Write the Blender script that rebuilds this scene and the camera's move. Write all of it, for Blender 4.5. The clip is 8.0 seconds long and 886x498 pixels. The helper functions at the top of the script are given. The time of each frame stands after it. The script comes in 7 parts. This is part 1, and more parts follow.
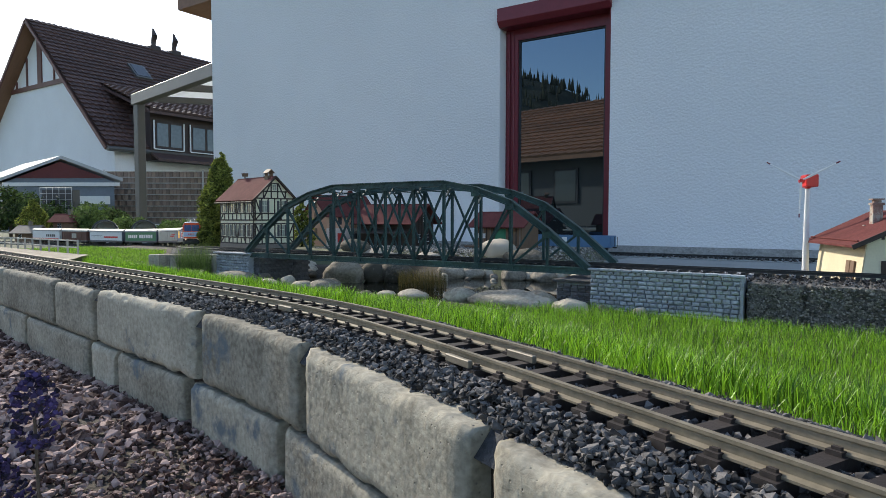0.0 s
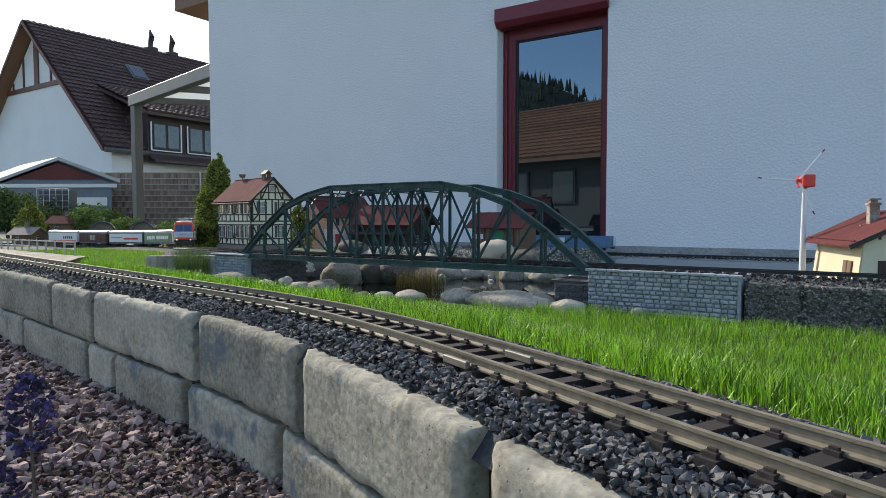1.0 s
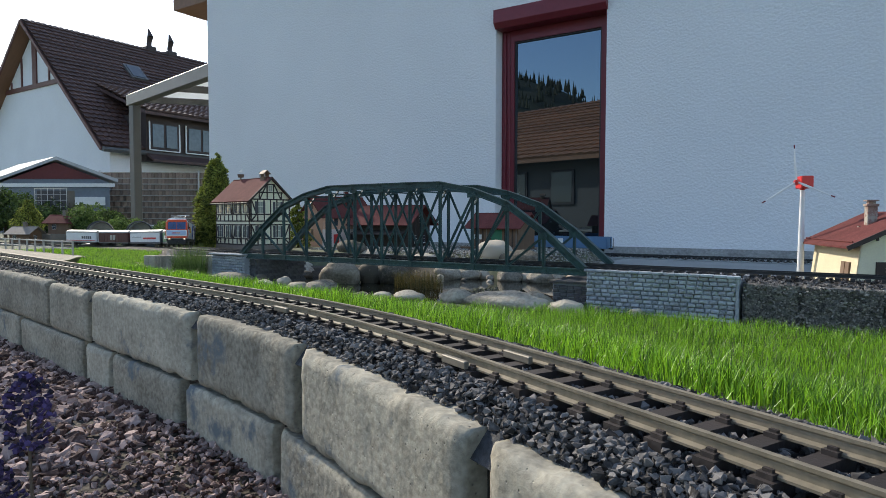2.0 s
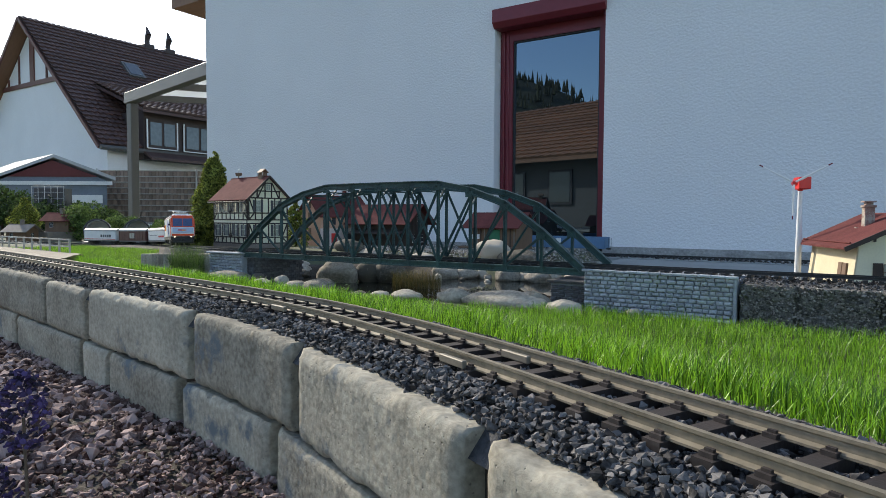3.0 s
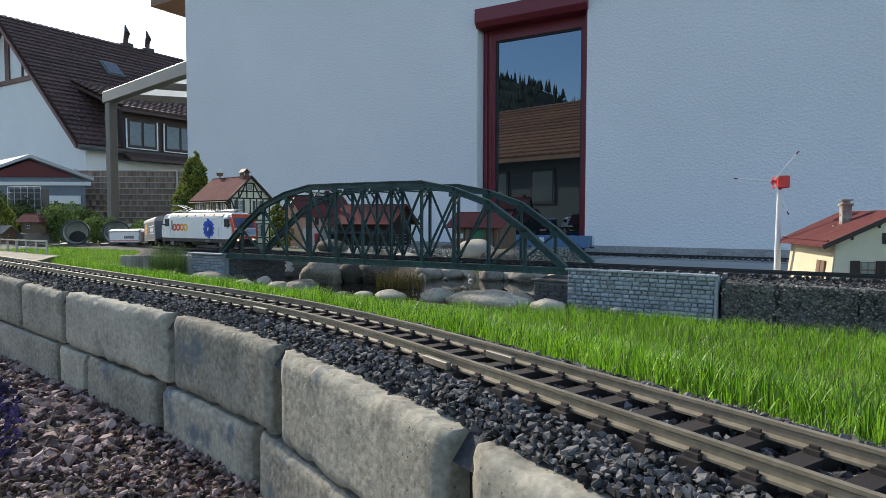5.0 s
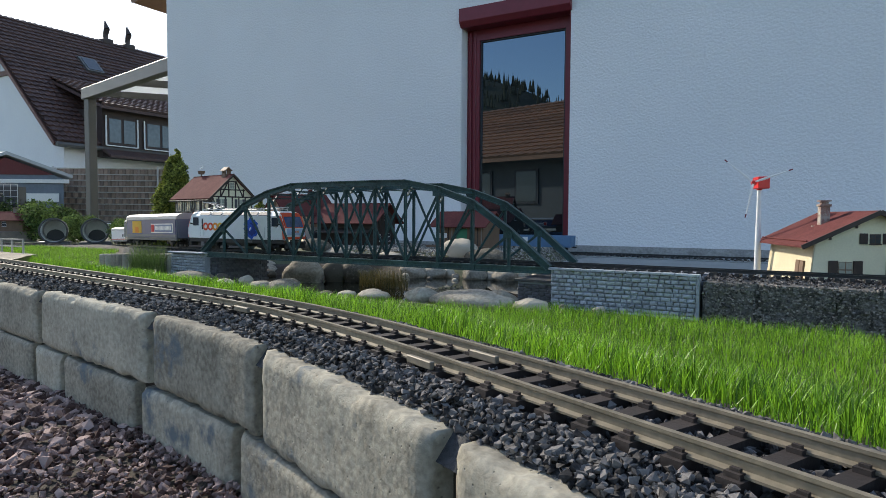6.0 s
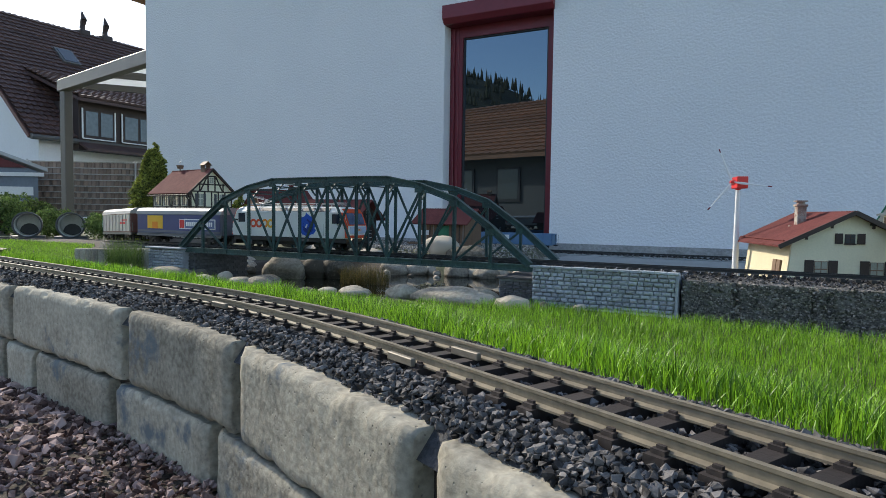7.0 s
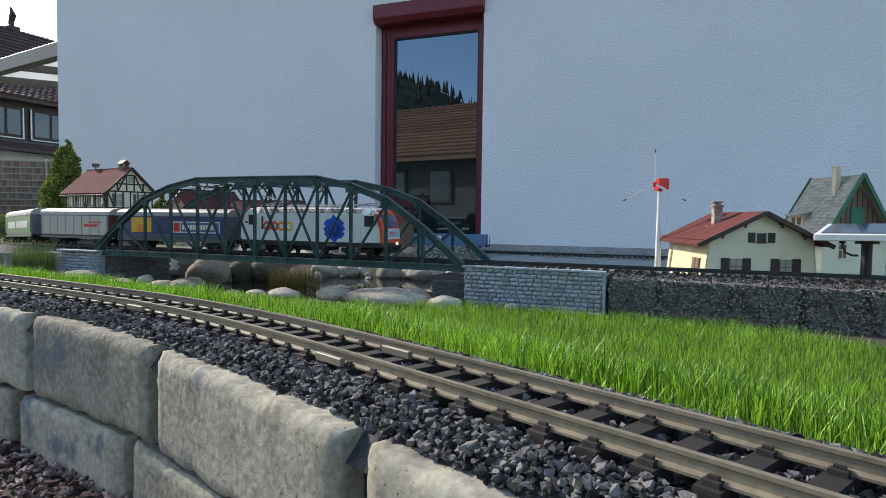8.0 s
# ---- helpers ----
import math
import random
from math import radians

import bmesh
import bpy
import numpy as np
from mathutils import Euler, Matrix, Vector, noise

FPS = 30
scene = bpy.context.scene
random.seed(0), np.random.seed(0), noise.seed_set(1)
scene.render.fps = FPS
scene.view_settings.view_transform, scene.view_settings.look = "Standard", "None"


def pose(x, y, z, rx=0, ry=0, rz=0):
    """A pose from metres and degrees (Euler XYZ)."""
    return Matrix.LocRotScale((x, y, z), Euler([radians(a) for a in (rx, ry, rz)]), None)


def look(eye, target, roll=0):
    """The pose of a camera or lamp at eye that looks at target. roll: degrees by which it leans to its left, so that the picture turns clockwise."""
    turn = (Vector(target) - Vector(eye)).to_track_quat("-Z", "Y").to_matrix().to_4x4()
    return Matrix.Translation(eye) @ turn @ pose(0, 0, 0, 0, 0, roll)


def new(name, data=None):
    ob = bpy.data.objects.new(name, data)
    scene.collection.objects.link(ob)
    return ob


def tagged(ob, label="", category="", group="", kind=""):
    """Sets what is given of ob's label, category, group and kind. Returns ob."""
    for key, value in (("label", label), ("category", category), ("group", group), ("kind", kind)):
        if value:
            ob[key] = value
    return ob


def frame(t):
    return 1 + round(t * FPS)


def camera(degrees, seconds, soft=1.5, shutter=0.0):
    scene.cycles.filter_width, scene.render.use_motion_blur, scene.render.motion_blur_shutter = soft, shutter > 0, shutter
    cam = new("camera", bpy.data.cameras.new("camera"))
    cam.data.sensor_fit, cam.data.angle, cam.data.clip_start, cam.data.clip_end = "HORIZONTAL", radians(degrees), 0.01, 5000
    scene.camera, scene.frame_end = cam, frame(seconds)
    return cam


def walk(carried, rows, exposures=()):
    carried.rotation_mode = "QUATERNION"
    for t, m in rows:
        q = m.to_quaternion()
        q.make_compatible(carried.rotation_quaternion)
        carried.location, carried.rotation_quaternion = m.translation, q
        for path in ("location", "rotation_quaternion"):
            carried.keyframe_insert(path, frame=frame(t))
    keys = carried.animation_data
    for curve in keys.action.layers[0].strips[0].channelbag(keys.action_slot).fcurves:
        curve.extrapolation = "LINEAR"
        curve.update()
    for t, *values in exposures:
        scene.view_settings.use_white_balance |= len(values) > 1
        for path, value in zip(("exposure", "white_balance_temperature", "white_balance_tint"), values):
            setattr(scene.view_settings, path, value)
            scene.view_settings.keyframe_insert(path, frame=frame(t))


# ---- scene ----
# camera: seconds, x, y, z, yaw to the left, pitch, roll
cam = camera(70.18, 8.0, soft=0.7)
ROWS = [
    (0.0, -0.0009, 0.0015, 0.2676, 33.877, -2.753, 0.070),
    (0.5, -0.0014, 0.0024, 0.2676, 33.712, -2.719, -0.018),
    (1.0, -0.0009, 0.0022, 0.2676, 33.682, -2.687, -0.038),
    (1.5, -0.0009, 0.0019, 0.2675, 33.620, -2.651, -0.004),
    (3.0, -0.0022, 0.0029, 0.2667, 33.336, -2.688, 0.330),
    (3.5, -0.0021, 0.0033, 0.2669, 33.028, -2.729, 0.216),
    (4.0, -0.0022, 0.0038, 0.2669, 32.786, -2.705, 0.162),
    (4.5, -0.0029, 0.0045, 0.2674, 32.486, -2.716, 0.094),
    (6.0, -0.0058, 0.0090, 0.2665, 30.379, -2.762, 0.298),
    (6.5, -0.0064, 0.0099, 0.2660, 29.915, -2.860, 0.446),
    (7.0, -0.0086, 0.0131, 0.2651, 28.699, -2.993, 0.782),
    (7.5, -0.0114, 0.0186, 0.2630, 25.493, -2.958, 0.815),
    (8.0, -0.0114, 0.0218, 0.2608, 22.573, -2.757, 0.727),
]
walk(cam, [(t, look((x, y, z), (x - math.sin(radians(yaw)) * math.cos(radians(pitch)), y + math.cos(radians(yaw)) * math.cos(radians(pitch)),
                                z + math.sin(radians(pitch))), roll)) for t, x, y, z, yaw, pitch, roll in ROWS],
     exposures=[(0.0, 1.06, 6720, 9), (4.5, 1.06, 6720, 9), (6.5, 1.02, 6720, 9), (8.0, 1.17, 6760, 9)])

# daylight: a hazy sun stands far to the left and grazes past the house front, which stays in open shade
SUN_AZ, SUN_EL = 74.5, 31.0  # degrees to the left of +y, above the horizon
world = bpy.data.worlds.new("sky")
scene.world = world
world.use_nodes = True
wn = world.node_tree.nodes
sky = wn.new("ShaderNodeTexSky")
sky.sky_type = "NISHITA"
sky.sun_disc = False
sky.sun_elevation = radians(SUN_EL)
sky.sun_rotation = radians(-SUN_AZ)
sky.dust_density = 0.8
sky.ozone_density = 1.6
wn["Background"].inputs["Strength"].default_value = 0.13
world.node_tree.links.new(sky.outputs[0], wn["Background"].inputs["Color"])
sun_data = bpy.data.lights.new("sun", "SUN")
sun_data.energy, sun_data.angle, sun_data.color = 2.4, radians(2.0), (1.0, 0.93, 0.82)
sun = new("sun", sun_data)
SUN_DIR = Vector((-math.sin(radians(SUN_AZ)) * math.cos(radians(SUN_EL)), math.cos(radians(SUN_AZ)) * math.cos(radians(SUN_EL)), math.sin(radians(SUN_EL))))
sun.matrix_world = look(SUN_DIR * 50, (0, 0, 0))

# ---- materials ----
def mat(name, color, rough=0.7, vary=0.25, scale=20.0, fine=None, bump=0.0, bump_scale=None, metal=0.0, island=0.0, thing=0.0, tint=None,
        spec=0.5, stretch=None, translucent=0.0, patch=None, patch_scale=6.0, patch_at=0.62):
    """A node material: base colour broken by a broad and a fine noise, with relief; island and thing vary it piece by piece."""
    m = bpy.data.materials.new(name)
    m.use_nodes = True
    nt, nodes, link = m.node_tree, m.node_tree.nodes, m.node_tree.links.new
    bsdf = nodes["Principled BSDF"]
    bsdf.inputs["Roughness"].default_value, bsdf.inputs["Metallic"].default_value = rough, metal
    bsdf.inputs["Specular IOR Level"].default_value = spec
    tc = nodes.new("ShaderNodeTexCoord")
    src = tc.outputs["Object"]
    if stretch:
        mp = nodes.new("ShaderNodeMapping")
        mp.inputs["Scale"].default_value = stretch
        link(src, mp.inputs["Vector"])
        src = mp.outputs["Vector"]
    n1, n2 = nodes.new("ShaderNodeTexNoise"), nodes.new("ShaderNodeTexNoise")
    n1.inputs["Scale"].default_value, n1.inputs["Detail"].default_value = scale, 4
    n2.inputs["Scale"].default_value, n2.inputs["Detail"].default_value = fine or scale * 9, 3
    link(src, n1.inputs["Vector"]), link(src, n2.inputs["Vector"])
    mix = nodes.new("ShaderNodeMath")
    mix.operation = "MULTIPLY_ADD"
    mix.inputs[1].default_value = 0.5
    half = nodes.new("ShaderNodeMath")
    half.operation = "MULTIPLY"
    half.inputs[1].default_value = 0.5
    link(n1.outputs["Fac"], half.inputs[0])
    link(n2.outputs["Fac"], mix.inputs[0])
    link(half.outputs[0], mix.inputs[2])
    out = mix.outputs[0]
    for amount, node, sock in ((island, "ShaderNodeNewGeometry", "Random Per Island"), (thing, "ShaderNodeObjectInfo", "Random")):
        if amount:
            g = nodes.new(node)
            a = nodes.new("ShaderNodeMath")
            a.operation = "MULTIPLY_ADD"
            a.inputs[1].default_value = amount
            link(g.outputs[sock], a.inputs[0])
            sub = nodes.new("ShaderNodeMath")
            sub.inputs[1].default_value = -amount / 2
            link(out, sub.inputs[0])
            link(sub.outputs[0], a.inputs[2])
            out = a.outputs[0]
    ramp = nodes.new("ShaderNodeValToRGB")
    lo = [c * (1 - vary) for c in color]
    hi = [min(1, c * (1 + vary)) for c in (tint or color)]
    ramp.color_ramp.elements[0].position, ramp.color_ramp.elements[1].position = 0.3, 0.7
    ramp.color_ramp.elements[0].color, ramp.color_ramp.elements[1].color = (*lo, 1), (*hi, 1)
    link(out, ramp.inputs[0])
    colour = ramp.outputs[0]
    if patch:
        n4 = nodes.new("ShaderNodeTexNoise")
        n4.inputs["Scale"].default_value, n4.inputs["Detail"].default_value, n4.inputs["Roughness"].default_value = patch_scale, 6, 0.65
        link(src, n4.inputs["Vector"])
        r2 = nodes.new("ShaderNodeValToRGB")
        r2.color_ramp.elements[0].position, r2.color_ramp.elements[1].position = patch_at, patch_at + 0.07
        link(n4.outputs["Fac"], r2.inputs[0])
        mx = nodes.new("ShaderNodeMix")
        mx.data_type = "RGBA"
        link(r2.outputs[0], mx.inputs["Factor"])
        link(colour, mx.inputs["A"])
        mx.inputs["B"].default_value = (*patch, 1)
        colour = mx.outputs["Result"]
    link(colour, bsdf.inputs["Base Color"])
    if bump:
        n3 = nodes.new("ShaderNodeTexNoise")
        n3.inputs["Scale"].default_value, n3.inputs["Detail"].default_value = bump_scale or scale * 4, 5
        link(src, n3.inputs["Vector"])
        b = nodes.new("ShaderNodeBump")
        b.inputs["Strength"].default_value, b.inputs["Distance"].default_value = 1.0, bump
        link(n3.outputs["Fac"], b.inputs["Height"])
        link(b.outputs[0], bsdf.inputs["Normal"])
    if translucent:
        tr = nodes.new("ShaderNodeBsdfTranslucent")
        link(colour, tr.inputs["Color"])
        ms = nodes.new("ShaderNodeMixShader")
        ms.inputs[0].default_value = translucent
        link(bsdf.outputs[0], ms.inputs[1]), link(tr.outputs[0], ms.inputs[2])
        link(ms.outputs[0], nodes["Material Output"].inputs["Surface"])
    return m


def plain(name, color, rough=0.5, metal=0.0):
    return mat(name, color, rough, vary=0.08, scale=30, metal=metal)


def glass(name, tint=(0.9, 0.95, 1.0), rough=0.0):
    m = bpy.data.materials.new(name)
    m.use_nodes = True
    b = m.node_tree.nodes["Principled BSDF"]
    b.inputs["Base Color"].default_value = (*tint, 1)
    b.inputs["Roughness"].default_value, b.inputs["Transmission Weight"].default_value, b.inputs["IOR"].default_value = rough, 1.0, 1.5
    return m


M = {}
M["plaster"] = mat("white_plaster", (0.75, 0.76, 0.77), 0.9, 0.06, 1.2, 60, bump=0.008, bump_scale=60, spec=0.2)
M["plinth"] = mat("plinth_mortar", (0.30, 0.30, 0.29), 0.9, 0.35, 9, 60, bump=0.01, bump_scale=50)
M["red_frame"] = mat("wine_red_paint", (0.16, 0.018, 0.030), 0.4, 0.12, 6, bump=0.0003)
M["dark_frame"] = plain("dark_window_seal", (0.02, 0.02, 0.022), 0.5)
M["concrete"] = mat("block_concrete", (0.30, 0.275, 0.22), 0.95, 0.40, 16, 170, bump=0.0014, bump_scale=120, thing=0.2, tint=(0.36, 0.335, 0.27), spec=0.12, patch=(0.15, 0.175, 0.19), patch_scale=10.0, patch_at=0.585)
M["ballast"] = mat("basalt_ballast", (0.074, 0.070, 0.069), 0.85, 0.55, 60, 300, bump=0.001, bump_scale=300, island=0.6, tint=(0.128, 0.120, 0.115), spec=0.15)
M["gravel"] = mat("red_porphyry_gravel", (0.15, 0.092, 0.080), 0.9, 0.5, 40, 220, bump=0.0015, bump_scale=200, island=0.75, tint=(0.27, 0.20, 0.18), spec=0.15)
M["soil"] = mat("dark_soil", (0.05, 0.04, 0.03), 0.95, 0.4, 12, 150, bump=0.004, bump_scale=90)
M["bed"] = mat("ballast_bed", (0.05, 0.052, 0.056), 0.9, 0.5, 60, 260, bump=0.004, bump_scale=150)
M["earth"] = mat("garden_ground", (0.10, 0.11, 0.06), 0.95, 0.4, 2.0, 30, bump=0.01, bump_scale=20)
M["grass"] = mat("lawn_grass", (0.085, 0.23, 0.011), 0.42, 0.45, 5, 60, island=0.8, tint=(0.20, 0.375, 0.025), translucent=0.4, spec=0.5)
M["rail"] = mat("brass_rail_weathered", (0.205, 0.175, 0.125), 0.62, 0.30, 25, 200, metal=0.2, bump=0.0002)
M["sleeper"] = mat("dark_brown_sleeper", (0.026, 0.019, 0.017), 0.7, 0.3, 60, 300, bump=0.0004, thing=0.3)
M["fishplate"] = mat("rail_joiner", (0.20, 0.175, 0.135), 0.6, 0.2, 40, metal=0.3)
M["bridge"] = mat("blue_green_steel_paint", (0.012, 0.033, 0.036), 0.5, 0.35, 14, 120, bump=0.0004, bump_scale=200, tint=(0.029, 0.072, 0.072))
M["track_black"] = mat("black_model_track", (0.02, 0.021, 0.022), 0.55, 0.3, 50, bump=0.0003)
M["ashlar"] = mat("grey_ashlar_blocks", (0.34, 0.365, 0.395), 0.85, 0.25, 40, 250, bump=0.004, bump_scale=110, thing=0.35)
M["ashlar_gap"] = mat("grey_ashlar_joint", (0.27, 0.29, 0.32), 0.9, 0.25, 40)
M["dark_brick"] = mat("dark_grey_brick", (0.10, 0.10, 0.105), 0.85, 0.3, 40, bump=0.001, thing=0.3)
M["lava"] = mat("dark_split_stone", (0.15, 0.142, 0.13), 0.95, 0.6, 60, 240, bump=0.012, bump_scale=110)
M["lava_chip"] = mat("dark_bonded_chippings", (0.11, 0.104, 0.095), 0.9, 0.5, 60, 240, bump=0.001, bump_scale=300, island=0.5, tint=(0.21, 0.195, 0.175))
M["boulder"] = mat("river_boulder", (0.185, 0.162, 0.125), 0.85, 0.4, 12, 90, bump=0.003, bump_scale=120, thing=0.6, spec=0.2, tint=(0.33, 0.29, 0.23), patch=(0.38, 0.37, 0.34), patch_scale=16, patch_at=0.68)
M["water"] = mat("still_pond_water", (0.006, 0.008, 0.008), 0.02, 0.2, 8, bump=0.0002, bump_scale=10)
M["leaf"] = mat("dark_conifer_leaf", (0.085, 0.12, 0.022), 0.85, 0.4, 14, 90, island=0.55, tint=(0.23, 0.26, 0.05), translucent=0.3)
M["hedge"] = mat("dark_hedge_leaf", (0.03, 0.058, 0.014), 0.85, 0.4, 14, 90, island=0.5, tint=(0.075, 0.115, 0.03), translucent=0.2)
M["bush"] = mat("shrub_leaf", (0.055, 0.11, 0.022), 0.85, 0.4, 14, 90, island=0.5, tint=(0.13, 0.19, 0.05), translucent=0.25)
M["reed"] = mat("dry_reed_blade", (0.055, 0.072, 0.018), 0.6, 0.4, 14, 90, island=0.6, tint=(0.12, 0.095, 0.03), translucent=0.25)
M["bark"] = mat("brown_bark", (0.10, 0.07, 0.05), 0.9, 0.3, 30, bump=0.002)
M["roof_red"] = mat("red_model_roof", (0.135, 0.045, 0.042), 0.9, 0.28, 16, 120, spec=0.1, bump=0.0006, bump_scale=160, thing=0.1)
M["cream"] = mat("cream_model_wall", (0.66, 0.63, 0.49), 0.7, 0.08, 20, bump=0.0003)
M["white_wall"] = mat("white_model_wall", (0.76, 0.73, 0.54), 0.75, 0.07, 20, bump=0.0004)
M["yellow_wall"] = mat("pale_yellow_wall", (0.66, 0.57, 0.38), 0.75, 0.08, 20)
M["timber"] = mat("dark_model_timber", (0.045, 0.032, 0.026), 0.7, 0.25, 40, bump=0.0004)
M["brown_wood"] = mat("brown_model_wood", (0.17, 0.105, 0.065), 0.7, 0.25, 30, stretch=(1, 1, 0.2))
M["grey_wood"] = mat("weathered_plinth", (0.22, 0.19, 0.16), 0.8, 0.2, 30)
M["pane"] = mat("model_window_pane", (0.34, 0.36, 0.30), 0.15, 0.2, 60)
M["pane_dark"] = mat("dark_window_pane", (0.05, 0.06, 0.07), 0.08, 0.2, 10)
M["white"] = plain("white_plastic", (0.78, 0.78, 0.76), 0.4)
M["red"] = plain("bright_red_plastic", (0.65, 0.03, 0.025), 0.35)
M["black"] = plain("black_plastic", (0.018, 0.018, 0.02), 0.5)
M["dark_grey"] = plain("dark_grey_plastic", (0.07, 0.07, 0.075), 0.55)
M["green_paint"] = mat("green_model_paint", (0.03, 0.17, 0.09), 0.6, 0.2, 30)
M["chimney_brick"] = mat("weathered_chimney_brick", (0.26, 0.17, 0.14), 0.85, 0.35, 40, 200, bump=0.0008, bump_scale=140, patch=(0.36, 0.34, 0.29), patch_scale=30, patch_at=0.5)
M["slate"] = mat("grey_green_slate", (0.33, 0.32, 0.265), 0.75, 0.3, 30, bump=0.001, thing=0.3)
M["salmon"] = mat("salmon_model_wall", (0.62, 0.36, 0.25), 0.75, 0.1, 20)
M["pink"] = mat("pinkish_model_wall", (0.68, 0.57, 0.53), 0.75, 0.1, 20)
M["alu"] = mat("grey_pergola_aluminium", (0.10, 0.096, 0.09), 0.5, 0.08, 4)
M["big_tile"] = mat("dark_brown_roof_tile", (0.085, 0.047, 0.04), 0.65, 0.3, 3, 20, bump=0.003, bump_scale=12, island=0.25)
M["house_white"] = mat("house_plaster", (0.80, 0.81, 0.82), 0.9, 0.05, 1, 20, bump=0.004, bump_scale=30)
M["wood_red"] = mat("red_brown_board", (0.12, 0.045, 0.035), 0.6, 0.2, 3)
M["soffit"] = mat("brown_roof_soffit", (0.20, 0.10, 0.055), 0.6, 0.2, 3, stretch=(1, 6, 1))
M["wicker"] = mat("brown_wicker_slat", (0.26, 0.20, 0.16), 0.7, 0.3, 6, thing=0.35)
M["steel"] = mat("galvanised_steel", (0.45, 0.46, 0.47), 0.4, 0.1, 10, metal=0.7)


def pitted(m, scale, size, dark):
    """Small round air holes in a cast face: dark spots with relief of their own."""
    nt, nodes, link = m.node_tree, m.node_tree.nodes, m.node_tree.links.new
    bsdf = nodes["Principled BSDF"]
    tc, vor, ramp, mx, b = (nodes.new("ShaderNode" + n) for n in ("TexCoord", "TexVoronoi", "ValToRGB", "Mix", "Bump"))
    vor.inputs["Scale"].default_value, vor.inputs["Randomness"].default_value = scale, 1.0
    link(tc.outputs["Object"], vor.inputs["Vector"])
    ramp.color_ramp.elements[0].position, ramp.color_ramp.elements[1].position = size, size + 0.10
    link(vor.outputs["Distance"], ramp.inputs[0])
    mx.data_type = "RGBA"
    link(ramp.outputs[0], mx.inputs["Factor"])
    mx.inputs["A"].default_value = (*dark, 1)
    link(bsdf.inputs["Base Color"].links[0].from_socket, mx.inputs["B"])
    link(mx.outputs["Result"], bsdf.inputs["Base Color"])
    b.inputs["Distance"].default_value = 0.0006
    link(ramp.outputs[0], b.inputs["Height"])
    link(bsdf.inputs["Normal"].links[0].from_socket, b.inputs["Normal"])
    link(b.outputs[0], bsdf.inputs["Normal"])


pitted(M["concrete"], 170.0, 0.05, (0.17, 0.158, 0.14))


# ---- building helpers ----
def bm_new():
    return bmesh.new()


def box(bm, c, size, m=None):
    """Add a box of that centre and size, turned by m about its centre."""
    mm = Matrix.Translation(c) @ (m.to_4x4() if m else Matrix()) @ Matrix.Diagonal((*size, 1))
    return bmesh.ops.create_cube(bm, size=1, matrix=mm)["verts"]


def span(bm, x0, x1, y0, y1, z0, z1):
    return box(bm, ((x0 + x1) / 2, (y0 + y1) / 2, (z0 + z1) / 2), (abs(x1 - x0), abs(y1 - y0), abs(z1 - z0)))


def cyl(bm, p, q, r0, r1=None, n=10):
    p, q = Vector(p), Vector(q)
    d = q - p
    mm = Matrix.Translation((p + q) / 2) @ d.to_track_quat("Z", "Y").to_matrix().to_4x4()
    return bmesh.ops.create_cone(bm, cap_ends=True, segments=n, radius1=r0, radius2=r0 if r1 is None else r1, depth=d.length, matrix=mm)["verts"]


def prism(bm, poly, a, b):
    """A prism: the corners of poly, as functions of a depth value, swept from a to b. poly: callables or (u, v) mapped by put."""
    n = len(poly(a))
    va, vb = [bm.verts.new(p) for p in poly(a)], [bm.verts.new(p) for p in poly(b)]
    bm.faces.new(va[::-1]), bm.faces.new(vb)
    for i in range(n):
        bm.faces.new((va[i], va[(i + 1) % n], vb[(i + 1) % n], vb[i]))
    return va + vb


def beam(bm, p, q, w, d, side=(0, 1, 0)):
    """A bar from p to q, w wide across and d deep along side."""
    p, q, s = Vector(p), Vector(q), Vector(side)
    along = (q - p).normalized()
    s = (s - along * s.dot(along)).normalized()
    u = along.cross(s)
    m = Matrix((along, s, u)).transposed()
    return box(bm, (p + q) / 2, ((q - p).length, d, w), m)


def finish(bm, name, material, smooth=False, bevel=0.0):
    if bevel:
        bmesh.ops.bevel(bm, geom=[e for e in bm.edges], offset=bevel, segments=1, affect="EDGES", clamp_overlap=True)
    bmesh.ops.recalc_face_normals(bm, faces=bm.faces)
    me = bpy.data.meshes.new(name)
    bm.to_mesh(me)
    bm.free()
    me.materials.append(material)
    if smooth:
        me.polygons.foreach_set("use_smooth", [True] * len(me.polygons))
    return me


def part(name, bm, material, parent, label="", smooth=False, bevel=0.0):
    me = bm if isinstance(bm, bpy.types.Mesh) else finish(bm, name, material, smooth, bevel)
    ob = new(name, me)
    ob.parent = parent
    return tagged(ob, label)


def thing(name, label, category, m=None, group="", kind=""):
    ob = tagged(new(name), label, category, group, kind)
    ob.empty_display_size = 0.05
    if m:
        ob.matrix_world = m
    return ob


def solid(name, bm, material, label, category, group="", kind="", smooth=False, bevel=0.0):
    return tagged(new(name, finish(bm, name, material, smooth, bevel)), label, category, group, kind)


def joined(name, verts, faces, material, smooth=False):
    me = bpy.data.meshes.new(name)
    me.from_pydata(verts, [], faces)
    me.materials.append(material)
    if smooth:
        me.polygons.foreach_set("use_smooth", [True] * len(me.polygons))
    return me


def mix(a, b, f):
    return a + (b - a) * f


def step(a, b, x):
    f = min(1.0, max(0.0, (x - a) / (b - a)))
    return f * f * (3 - 2 * f)


# ---- the near track's line: x from left to right, nearly straight, then bending towards the viewer ----
RAIL_Z = 0.174


def slope_at(x):
    return mix(-0.168, -0.47, step(-0.75, -0.15, x)) - 0.12 * step(-0.1, 0.5, x)


